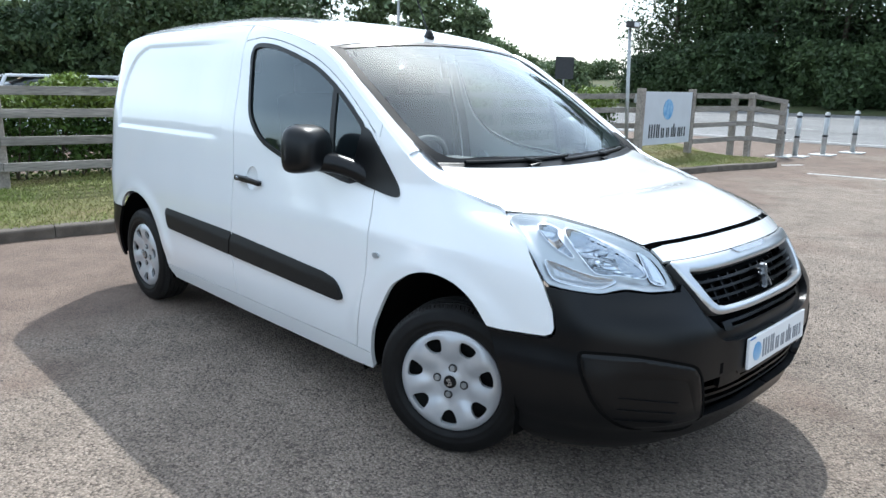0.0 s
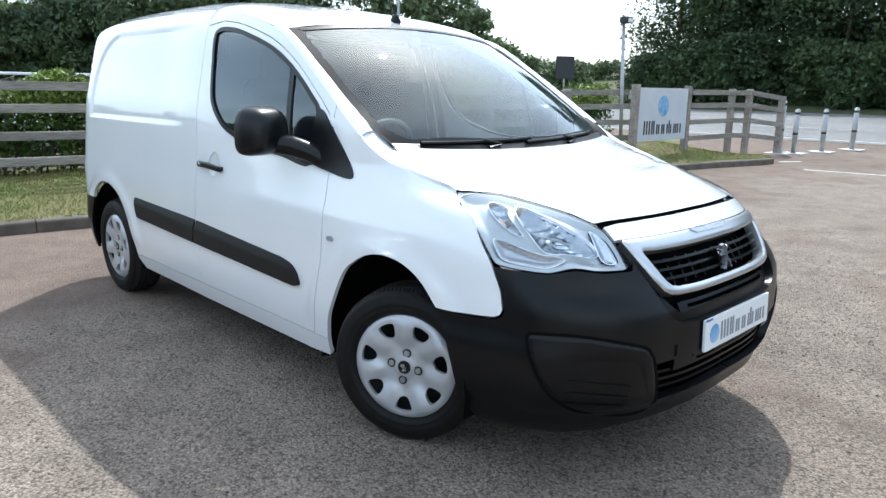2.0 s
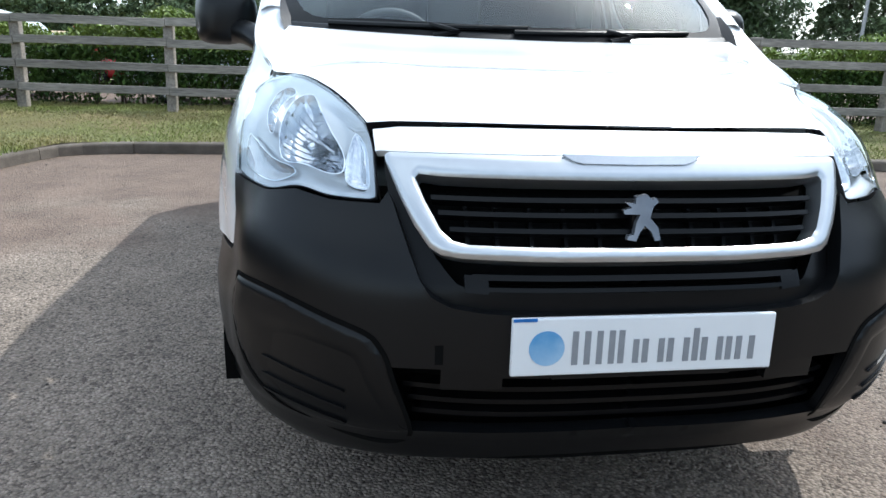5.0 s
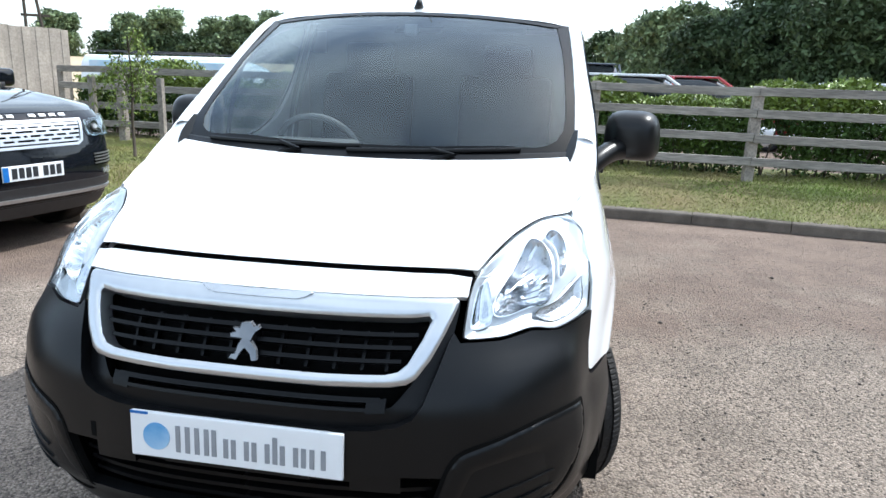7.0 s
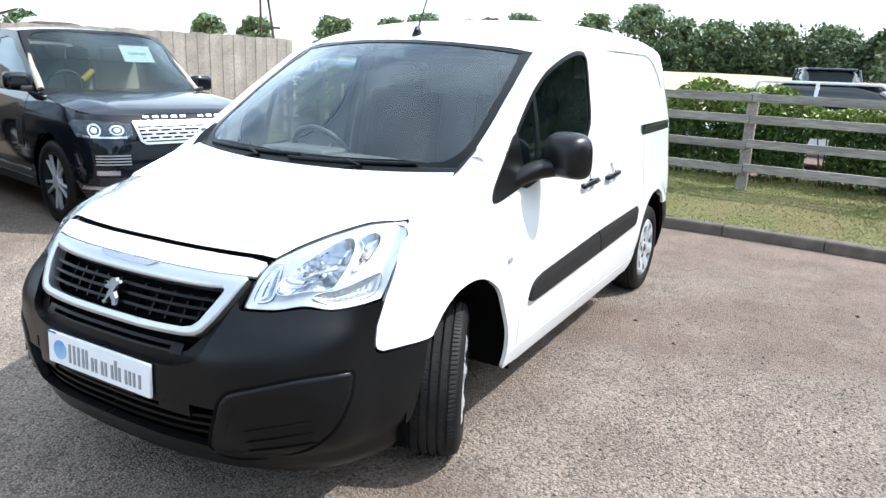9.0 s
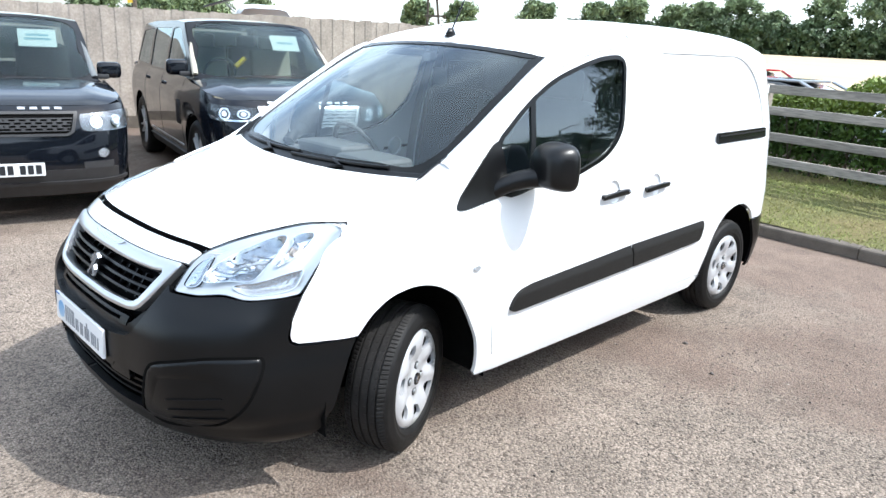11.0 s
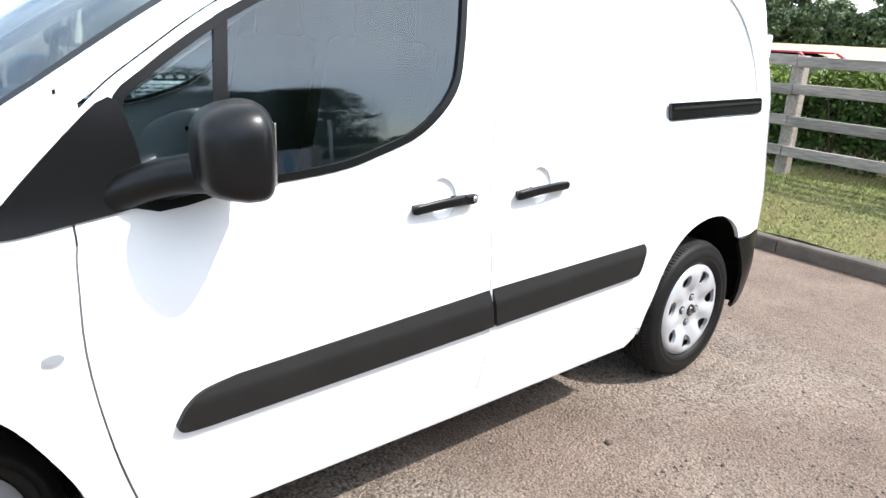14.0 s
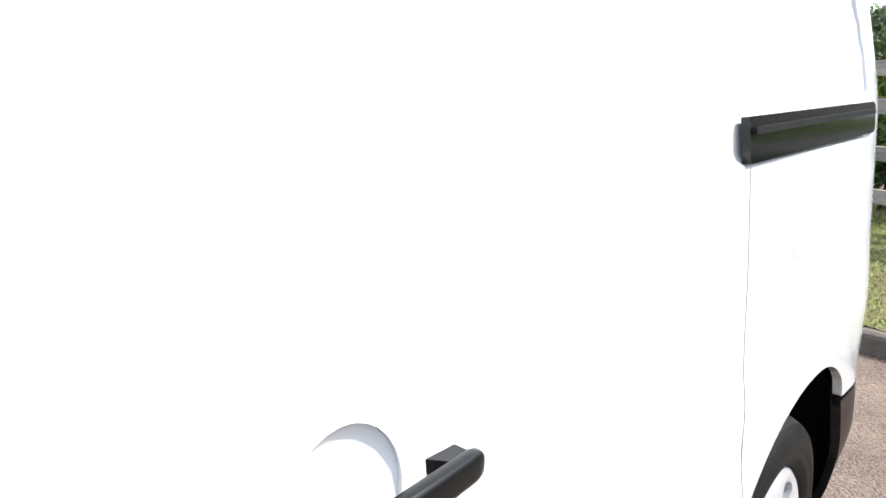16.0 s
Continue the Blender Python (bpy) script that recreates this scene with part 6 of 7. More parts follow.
def row(a, b, n, h, r, z=0.0, jit=1.5):
    out = []
    for k in range(n):
        t = (k + .5) / n
        out.append((a[0] + (b[0] - a[0]) * t + rng.uniform(-jit, jit), a[1] + (b[1] - a[1]) * t + rng.uniform(-jit, jit), h * rng.uniform(.86, 1.14), r * rng.uniform(.85, 1.2), z))
    return out


wood("wood_leaves", "tall dark green wood beyond the parked cars", row((-54, 13), (-39, 26), 8, 17, 4.8) + row((-57, 19), (-46, 31), 6, 20, 5.5) + row((-46, 9.5), (-34, 21), 8, 6, 2.8), .165, 23000, 130, .02, seed=2)
wood("wood_edge_leaves", "lighter small trees at the wood's end", row((-62, 6), (-50, 11), 5, 6.8, 2.8) + row((-48, 37), (-40, 40.5), 4, 9.8, 3.0) + [(-37.5, 40.5, 7.6, 2.2, 0), (-35.8, 41.5, 5.4, 1.8, 0), (-36.5, 45, 4.2, 2.0, 0)], .25, 5200, 60, .03, mat=M_TREE, seed=7)
wood("roadside_leaves", "tall dark trees across the road", row((-35.0, 65), (4, 61), 11, 24, 5.2, 1.0) + row((4, 61), (40, 57), 8, 16, 5.0, 1.0) + row((-37.5, 73), (14, 69), 11, 29, 6.2, 1.2) + row((-31, 60.5), (12, 57.5), 16, 5, 2.6, .4), .20, 22000, 130, .02, seed=3)
wood("gap_leaves", "low bushes beyond the bend in the road", row((-72, 84), (-50, 80), 9, 5.6, 3.6) + row((-66, 62), (-38, 58.5), 10, 4.0, 3.2), .22, 6000, 50, .02, mat=M_TREE, seed=8)
SKYLINE = [(-67, -76, 7.3, 2.1), (-72, -72, 7.2, 2.3), (-79, -64, 7.9, 2.5), (-84, -57, 7.9, 2.3), (-86, -53, 8.8, 2.9), (-89, -48, 7.9, 2.3), (-91, -45, 8.4, 2.6), (-93, -41, 9.2, 2.8), (-94.5, -37, 7.6, 2.2), (-96.5, -31, 9.5, 2.6), (-98, -25, 10.8, 3.4), (-99, -20, 9.2, 3), (-100, -15, 8.8, 3), (-101, -9, 8.6, 3.6), (-101, -2, 8.3, 3.6), (-30, -97, 6.3, 3.3), (-38, -94, 6.1, 4), (-43, -92, 5.6, 3.5), (-49, -88, 6.2, 2)]
wood("hedgerow_leaves", "separate leafy trees along the field's far edge", [(x, y, top - 1.5, r * 1.08, 1.5) for x, y, top, r in SKYLINE], .31, 7500, 95, .0, mat=M_TREE, seed=4)
wood("field_hedge_leaves", "dark continuous hedge beyond the wheat field", row((-82, -60), (-101, -6), 18, 4.2, 2.4, 1.3) + row((-101, -6), (-84, 8), 5, 5.6, 3.4, 1.3), .33, 3600, 60, .0, seed=5)
wood("yard_tree_leaves", "trees along the far side of the yard", row((44, 40), (66, -10), 9, 11, 4.2), .4, 3000, 40, .03, seed=6)
# ---- entrance: sign, lamp, gate, bollards ----
def plank(bm, a, b, w, h):
    a, b = Vector(a), Vector(b)
    x = (b - a).normalized()
    y = Vector((0, 0, 1)).cross(x)
    y = y.normalized() if y.length > .1 else Vector((0, 1, 0))
    m = Matrix((x, y, x.cross(y))).transposed()
    c = (a + b) / 2
    return box(bm, c.x, c.y, c.z, (b - a).length, w, h, rot=m, bevel=min(w, h) * .08, seg=1)


sign = empty("entrance_sign", pose(-3.42, 9.88, 0, 0, 0, 90), "pale grey dealership sign board between timber posts", "sign")
bm = bmesh.new()
box(bm, 0, 0, .94, 1.86, .03, .97, bevel=.004)
part("sign_board", bm, M_SIGN, sign, "pale grey painted board")
for x in (-.97, .97):
    bm = bmesh.new()
    box(bm, x, .02, .80, .12, .12, 1.36, bevel=.01)
    part("sign_post", bm, M_WOOD, sign, "weathered timber post")
bm = bmesh.new()
bmesh.ops.create_cone(bm, cap_ends=True, segments=36, radius1=.19, radius2=.19, depth=.006, matrix=pose(-.02, -.018, 1.10, 90, 0, 0))
part("round_mark", bm, M_LOGO, sign, "plain blue round mark")
word_bars(sign, M_DARKINK, -.68, .58, .25, .042, lambda b, at, z, w, hh: box(b, at, -.0175, z, w, .005, hh))

lamp = empty("yard_lamp", pose(-3.55, 8.72, 0), "slim grey post with a small square floodlight", "lamp post")
bm = bmesh.new()
tube(bm, (0, 0, .1), (-.07, -.07, 2.50), .035, .03, 12)
part("lamp_post", bm, M_POLE, lamp, "", True)
bm = bmesh.new()
box(bm, -.02, -.07, 2.56, .16, .20, .11, bevel=.015)
part("lamp_head", bm, M_CARGREY, lamp, "dark floodlight body")
bm = bmesh.new()
box(bm, .065, -.07, 2.555, .006, .15, .07)
part("lamp_glass", bm, M_PLATE, lamp, "pale lamp glass")
bm = bmesh.new()
box(bm, .04, .30, 1.30, .16, .22, .16, bevel=.01)
part("junction_box", bm, M_POLE, lamp, "grey box on the post")

wing = empty("entrance_fence", pose(0, 0, 0), "weathered timber rail fence at the entrance", "fence", kind="structure")
ent = [(-3.45, 10.9), (-3.40, 12.75), (-3.15, 13.05), (-2.95, 14.35)]
for x, y in ent[1:]:
    timber("fence_post", (x, y, 0), (x, y, 1.44 if y < 14 else 1.26), .12, .12, wing, M_WOOD)
for (a, b) in zip(ent[:-1], ent[1:]):
    for z in (1.36, 1.10, .78, .46):
        k = -.12 if b[1] > 14 else 0
        timber("fence_rail", (a[0] + .07, a[1], z), (b[0] + .07, b[1], z + k), .038, .10, wing, M_RAIL)
for y0, y1 in ((8.2, 9.0),):
    for z in RAILZ:
        timber("fence_rail", (fence_x(y0) + .08, y0, z), (-3.5, y1, z + .03), .038, .095, wing, M_RAIL)

for k, (x, y, h) in enumerate(((-2.93, 14.45, 1.22), (-2.72, 14.75, 1.02), (-2.45, 15.8, 1.02), (-2.2, 17.2, 1.05))):
    bo = empty("bollard", pose(x, y, 0), "galvanised steel bollard on a concrete foot", "bollard", "entrance bollards")
    bm = bmesh.new()
    bmesh.ops.create_cone(bm, cap_ends=True, segments=18, radius1=.057, radius2=.057, depth=h, matrix=pose(0, 0, h / 2))
    bmesh.ops.bevel(bm, geom=[e for e in bm.edges if all(v.co.z > h - .01 for v in e.verts)], offset=.02, segments=2, affect="EDGES")
    part("bollard_post", bm, M_POLE, bo, "", True)
    bm = bmesh.new()
    box(bm, 0, 0, .012, .5, .5, .024, bevel=.008)
    part("bollard_foot", bm, M_LINE, bo, "pale concrete foot")
    for z in (h - .10, h * .45):
        bm = bmesh.new()
        bmesh.ops.create_cone(bm, cap_ends=False, segments=18, radius1=.0585, radius2=.0585, depth=.05, matrix=pose(0, 0, z))
        part("bollard_band", bm, M_DARKINK, bo, "dark reflective band")
for k, (x, y, a, l) in enumerate(((-.6, 11.3, 8, 1.3), (-2.0, 12.6, 60, .5), (1.2, 15.0, 30, .9), (-1.6, 20.5, 5, 2.2))):
    bm = bmesh.new()
    box(bm, 0, 0, .004, l, .09, .004, rot=Matrix.Rotation(radians(a), 3, "Z"))
    bmesh.ops.translate(bm, vec=(x, y, 0), verts=bm.verts)
    tagged(part("bay_marking", bm, M_LINE, None), "worn white painted line", "road marking", kind="structure")

board = empty("distant_board", pose(-18.5, 27.2, 0, 0, 0, 60), "dark square-backed road sign seen from behind", "road sign")
bm = bmesh.new()
box(bm, 0, 0, 2.5, 1.0, .05, 1.1, bevel=.02)
part("sign_back", bm, M_CARGREY, board)
bm = bmesh.new()
tube(bm, (0, .05, 0), (0, .05, 2.4), .05)
part("sign_pole", bm, M_POLE, board)

# ---- young tree in the grass ----
yt = empty("young_tree", pose(-4.5, -4.78, .2), "thin young birch with drooping light leaves, staked", "tree")
bm = bmesh.new()
hose(bm, [(0, 0, -.05), (.02, .01, .5), (-.01, .03, 1.0), (.02, .02, 1.55)], .022, .008)
rs = random.Random(8)
tips = []
for k in range(16):
    z = rs.uniform(.75, 1.5)
    a = rs.uniform(0, 6.28)
    r = rs.uniform(.25, .5)
    mid = (r * .5 * math.cos(a), r * .5 * math.sin(a), z + .16)
    end = (r * math.cos(a), r * math.sin(a), z - rs.uniform(.05, .45))
    hose(bm, [(0, 0, z - .1), mid, end], .007, .002, 5)
    for t in np.linspace(.2, 1, 9):
        p = [mid[i] * (1 - abs(2 * t - 1)) + end[i] * max(0, 2 * t - 1) for i in range(2)]
        zz = (z - .1) + (mid[2] - z + .1) * min(1, 2 * t) + (end[2] - mid[2]) * max(0, 2 * t - 1)
        tips += [(p[0] + rs.gauss(0, .05), p[1] + rs.gauss(0, .05), zz + rs.gauss(0, .05)) for _ in range(11)]
part("trunk", bm, M_BARK, yt, "", True)
v, f = leaf_mass(tips, np.random.default_rng(3).uniform(.015, .034, len(tips)), ratio=.5, seed=9)
tagged(fast_mesh("crown", v, f, M_LEAFTIP, yt, "light green drooping leaves"))
for a in (0.45, -.5):
    bm = bmesh.new()
    box(bm, .05, a, .45, .07, .07, 1.2, bevel=.006)
    part("stake", bm, M_WOOD, yt, "timber stake")


# ---- dark sports utility cars ----
def car_wheel(parent, m, R, mat_rim, spokes=10):
    w = new("wheel")
    w.parent = parent
    w.matrix_basis = m
    hw = .125
    ring_mesh([(R * .70, -hw * .8), (R * .80, -hw), (R * .93, -hw * .96), (R * .99, -hw * .75), (R, -hw * .4), (R, hw * .4), (R * .99, hw * .75), (R * .93, hw * .96), (R * .80, hw), (R * .70, hw * .85)], 44, M_RUBBER, "tyre", w)
    ring_mesh([(R * .71, hw * .86), (R * .68, hw * .9), (R * .66, hw * .5), (R * .60, -.02), (.02, -.03)], 36, M_STEEL, "rim", w)
    bm = bmesh.new()
    for k in range(spokes):
        a = 2 * math.pi * (k + (.18 if k % 2 else -.18)) / spokes
        r0, r1 = .06, R * .68
        c = (r0 + r1) / 2
        box(bm, c * math.cos(a), hw * .72, c * math.sin(a), r1 - r0, .03, .026, rot=Matrix.Rotation(-a, 3, "Y"), bevel=.006, seg=1)
    bmesh.ops.create_cone(bm, cap_ends=True, segments=20, radius1=.075, radius2=.065, depth=.04, matrix=pose(0, hw * .72, 0, -90, 0, 0))
    part("alloy_spoke", bm, mat_rim, w, "alloy spokes")


def loft(name, stations, parent, mat, label="", n=10, power=5.0):
    """A closed body through stations (x, half width, z low, z high), each a rounded-square section."""
    verts, faces = [], []
    K = 4 * n
    for x, w, z0, z1 in stations:
        cz, hz = (z0 + z1) / 2, (z1 - z0) / 2
        for k in range(K):
            a = 2 * math.pi * (k + .5) / K
            c, s = math.cos(a), math.sin(a)
            r = (abs(c) ** power + abs(s) ** power) ** (-1 / power)
            yy = w * c * r
            zz = cz + hz * s * r
            yy *= 1 - .05 * max(0, (zz - cz) / hz) ** 2 - .05 * max(0, -(zz - cz) / hz) ** 2
            verts.append((x, yy, zz))
    for i in range(len(stations) - 1):
        for k in range(K):
            a, b = i * K + k, i * K + (k + 1) % K
            faces.append((a, b, b + K, a + K))
    faces += [tuple(range(K)), tuple(range((len(stations) - 1) * K, len(stations) * K))[::-1]]
    faces = [f[::-1] for f in faces]
    return mesh_object(name, verts, faces, mat, parent, label)


# body surface of the off-road cars: half width and nose reach by height
S_HALF = pchip([(.22, .86), (.30, .92), (.42, .955), (.60, .975), (.85, .985), (.98, .975), (1.06, .955), (1.13, .925), (1.20, .89)])
S_REACH = pchip([(.22, 2.16), (.30, 2.23), (.42, 2.285), (.52, 2.31), (.70, 2.30), (.82, 2.275), (.95, 2.235), (1.02, 2.18), (1.06, 2.10), (1.2, 1.9)])
S_NOSE = 1.55
_sp = 2 / 4.2
_s2, _c2 = np.sin(_th) ** _sp, np.cos(_th) ** _sp
_arc2 = np.concatenate([[0], np.cumsum(np.hypot(np.diff(_s2 * .74), np.diff(_c2 * .97)))])


def s_width(x, z):
    w = float(S_HALF(z))
    if x < -1.9:
        w -= .12 * ((-1.9 - x) / .55) ** 2.2
    return w


def s_qx(x, z):
    if x <= S_NOSE:
        return x
    return S_NOSE + float(np.interp(min(1, (x - S_NOSE) / (float(S_REACH(z)) - S_NOSE)), _s2, _arc2))


def s_qy(y, z):
    return S_NOSE + float(np.interp(-abs(y) / s_width(S_NOSE, z), -_c2, _arc2))


def s_point(q, z):
    if q <= S_NOSE:
        return np.array((q, s_width(q, z), z))
    a = min(q - S_NOSE, _arc2[-1])
    s, c = float(np.interp(a, _arc2, _s2)), float(np.interp(a, _arc2, _c2))
    return np.array((S_NOSE + (float(S_REACH(z)) - S_NOSE) * s, s_width(S_NOSE, z) * c, z))


def s_skin(q, z, off=0.0):
    e = .006
    a = s_point(q + e, z) - s_point(q - e, z)
    b = s_point(q, z + e) - s_point(q, z - e)
    n = np.cross(b, a)
    n /= np.linalg.norm(n) + 1e-9
    if n @ np.array((.35 if q > S_NOSE else 0, 1 if q < S_NOSE + .9 else .2, 0)) < 0:
        n = -n
    if q > S_NOSE + _arc2[-1] - .012:
        n[1] = 0
        n = n if n[0] > 0 else -n
    crease = .006 * math.exp(-((z - 1.005) / .012) ** 2) if q < S_NOSE + .3 else 0
    return tuple(s_point(q, z) + n * (off + crease))


def s_mixed(points):
    return [(s_qx(p[1], p[2]), p[2]) if p[0] == "x" else (s_qy(p[0], p[1]), p[1]) for p in points]


def s_edge(x):
    """Top edge of the sides: waist line, falling along the bonnet."""
    return 1.165 if x < .95 else 1.165 - .115 * ((x - .95) / 1.05) ** 1.5


def s_glass(x, z, off=0.0):
    """The side of the glasshouse, leaning in."""
    y = .905 - .25 * (z - 1.16) - .05 * max(0, z - 1.55) - (.10 * ((-1.7 - x) / .7) ** 2 if x < -1.7 else 0) - .05 * step01(.3, 1.0, x)
    return (x, y + off * .96, z + off * .26)


AXLE_F, AXLE_R = 1.47, -1.42
_arch = [(math.cos(a), math.sin(a)) for a in np.linspace(-.12, math.pi + .12, 15)]
side_outline = [(AXLE_F + .455 * c, .385 + .455 * s) for c, s in _arch] + [(.9, .30), (-.85, .30)] + [(AXLE_R + .455 * c, .385 + .455 * s) for c, s in _arch] + [(-2.25, .38), (-2.42, .45), (-2.44, .9), (-2.38, 1.12), (-2.3, 1.16), (-1.2, 1.165)] + [(x, s_edge(x)) for x in np.linspace(0, 1.93, 16)] + [(1.955, .98), (1.965, .82), (1.96, .6)]
SUV_SIDE = sheet([(s_qx(x, z), z) for x, z in side_outline], [], .09, .045)
SUV_FACE = sheet(s_mixed([(0, .36), (.5, .36), (.75, .37), ("x", 1.93, .33), ("x", 1.962, .6), ("x", 1.967, .82), ("x", 1.957, .98), ("x", 1.94, 1.045), (.80, 1.035), (.5, 1.03), (0, 1.03)]), [], .07, .04)
W1 = [(.84, 1.185), (.10, 1.19), (-.08, 1.19), (-.13, 1.66), (.10, 1.685), (.27, 1.655), (.55, 1.46)]
W2 = [(-.17, 1.19), (-1.02, 1.195), (-1.10, 1.66), (-.21, 1.675)]
W3 = [(-1.14, 1.20), (-1.98, 1.22), (-1.84, 1.62), (-1.20, 1.655)]
UPPER_POLY = [(1.02, 1.150), (.72, 1.42), (.42, 1.660), (.32, 1.738), (.0, 1.755), (-1.2, 1.745), (-1.9, 1.70), (-2.04, 1.62), (-2.30, 1.20), (-2.3, 1.150), (-1.0, 1.150)]
SUV_UPPER = sheet(UPPER_POLY, [W1, W2, W3], .10, .05)
SUV_PANES = [sheet(inset(w, -.006), [], .16, .08) for w in (W1, W2, W3)]


def bar_on_nose(name, y0, y1, z0, z1, mat, parent, off=.008, thick=.012, label="", mir=False, step=.05):
    flat = sheet(s_mixed([(y0, z0), (y1, z0), (y1, z1), (y0, z1)]), [], step, step)
    return shell(name, flat, s_skin, mat, parent, off=off, thick=thick, mirror=mir, label=label)


def suv(m, label, sport, group="dark cars by the fence"):
    """A large off-road car; its nose is at x = 2.31, y to its left."""
    c = empty("suv", m, label, "car", group)
    H = 1.80
    zg = .885 if sport else .878
    for mir in (False, True):
        s = -1 if mir else 1
        shell("side_panel", SUV_SIDE, s_skin, M_CARBLACK, c, thick=.03, mirror=mir, label="black painted side")
        shell("nose_panel", SUV_FACE, s_skin, M_CARBLACK, c, thick=.03, mirror=mir, label="black painted nose")
        shell("window_frame", SUV_UPPER, s_glass, M_GLOSSBLACK if not sport else M_CARBLACK, c, thick=.035, mirror=mir, label="black window frames and pillars")
        for flat in SUV_PANES:
            pane = shell("side_window", flat, s_glass, M_CARGLASS, c, off=-.008, thick=.005, mirror=mir, closed=True, label="tinted side window")
            pane.visible_shadow = False
        for cx in (AXLE_F, AXLE_R):
            V, F = [], []
            for i in range(17):
                a = math.radians(-12 + 204 * i / 16)
                for r, y in ((.452, .955), (.45, .60), (.04, .58)):
                    V.append((cx + r * math.cos(a), s * y, .385 + r * math.sin(a)))
            for i in range(16):
                for k in range(2):
                    F.append((i * 3 + k, i * 3 + k + 1, i * 3 + k + 4, i * 3 + k + 3))
            mesh_object("arch_liner", V, F, M_DARK, c)
            car_wheel(c, pose(cx, s * .845, .385, 0, 0, 0 if s > 0 else 180), .385, M_CAP)
        # doors: gaps, handles, sill, gill
        for x in (.93, -.14, -1.05):
            shell("door_gap", sheet([(x, .42), (x + .007, .42), (x + .007, 1.15), (x, 1.15)], [], .2, .1), s_skin, M_DARK, c, off=.0015, thick=.001, mirror=mir)
        for x in (.02, -.92):
            shell("door_handle", sheet(smooth_closed([(x, 1.03), (x - .18, 1.035), (x - .18, 1.065), (x, 1.06)], 3), [], .05), s_skin, M_CARBLACK, c, off=.03, thick=.026, mirror=mir, label="black pull handle")
        shell("side_sill", sheet([(.98, .27), (-.92, .27), (-.92, .36), (.98, .36)], [], .12), s_skin, M_CARGREY, c, off=.02, thick=.04, mirror=mir, label="dark grey side sill")
        if not sport:
            shell("sill_trim", sheet([(.90, .425), (-.85, .425), (-.85, .442), (.90, .442)], [], .12), s_skin, M_CHROME, c, off=.006, thick=.008, mirror=mir, label="bright sill trim")
            for k in range(3):
                shell("door_gill", sheet([(.86 - .055 * k, .66), (.83 - .055 * k, .66), (.85 - .055 * k, .92), (.88 - .055 * k, .92)], [], .1), s_skin, M_CARGREY, c, off=.008, thick=.008, mirror=mir, label="dark vertical gill")
        mr = new("door_mirror")
        mr.parent = c
        bm = bmesh.new()
        box(bm, .82, s * .975, 1.265, .13, .23, .165, bevel=.055, seg=4)
        part("mirror_housing", bm, M_CARBLACK, mr, "", True)
        bm = bmesh.new()
        box(bm, .86, s * .905, 1.20, .07, .12, .05, bevel=.015)
        part("mirror_arm", bm, M_CARGREY, mr)
        # headlamp: bright housing under a clear lens
        hl = new("headlamp")
        hl.parent = c
        dz = -.012 if sport else 0
        lamp = smooth_closed(s_mixed([(.575, .845 + dz), (.70, .832 + dz), ("x", 2.13, .835 + dz), ("x", 2.02, .86 + dz), ("x", 1.93, .955), ("x", 1.95, .985), ("x", 2.08, .985), (.75, .975), (.615, .965), (.56, .95)]), 3)
        shell("lamp_body", sheet(lamp, [], .03, .02), s_skin, M_LAMPMID if sport else M_LAMPDARK, hl, off=.004, thick=.01, mirror=mir, label="lamp housing")
        for y, r in ((.685, .052), (.845, .056)):
            for rr, mat, off in ((r, M_BRIGHT, .010), (r * .72, M_CARGREY if not sport else M_BEZEL, .0135), (r * .45, M_REFLECTOR, .017)):
                q0, z0 = s_qy(y, .905), .905 + dz
                ring = [(q0 + rr * (1.15 if y < .8 and not sport else 1) * math.cos(a), z0 + rr * math.sin(a) * (.8 if y < .8 and not sport else 1)) for a in np.linspace(0, 2 * math.pi, 18, endpoint=False)]
                shell("lamp_ring", sheet(ring, [], .03), s_skin, mat, hl, off=off, thick=.006, mirror=mir)
        if not sport:
            strip = smooth_open(s_mixed([(.60, .842), (.72, .838), ("x", 2.12, .845), ("x", 2.03, .87)]), 3)
            shell("lamp_strip", sheet(strip + [(q, z + .014) for q, z in strip[::-1]], [], .03, .02), s_skin, M_BRIGHT, hl, off=.011, thick=.006, mirror=mir)
        pane = shell("lamp_lens", sheet(inset(lamp, .002), [], .05, .03), s_skin, M_LENS, hl, off=.024, thick=.003, mirror=mir, closed=True, label="clear lamp lens")
        pane.visible_shadow = False
        # bumper corner vents
        if sport:
            bar_on_nose("bumper_vent", .56, .80, .50, .56, M_CARGREY, c, .006, mir=mir)
            ring = [(s_qy(.72, .62) + .045 * math.cos(a), .63 + .04 * math.sin(a)) for a in np.linspace(0, 2 * math.pi, 16, endpoint=False)]
            shell("fog_lamp", sheet(ring, [], .02), s_skin, M_BEZEL, c, off=.010, thick=.01, mirror=mir, label="round fog lamp")
        else:
            bar_on_nose("bumper_vent", .60, .86, .60, .705, M_DARK, c, .003, mir=mir)
            for z in (.617, .642, .667, .692):
                bar_on_nose("vent_bar", .605, .86, z - .0055, z + .0055, M_CHROME, c, .010, mir=mir, label="bright vent bar")
            bar_on_nose("fog_lamp", .70, .86, .525, .565, M_BEZEL, c, .006, mir=mir, label="slim fog lamp")
        # lower edge
        bar_on_nose("bumper_slot", 0, .84, .40, .50, M_CARGREY, c, .004, .02, "dark lower intake", mir)
        bar_on_nose("bumper_trim", 0, .92, .37 if sport else .40, .40 if sport else .425, M_CARGREY if sport else M_CHROME, c, .016, .02, "lower bumper trim", mir)
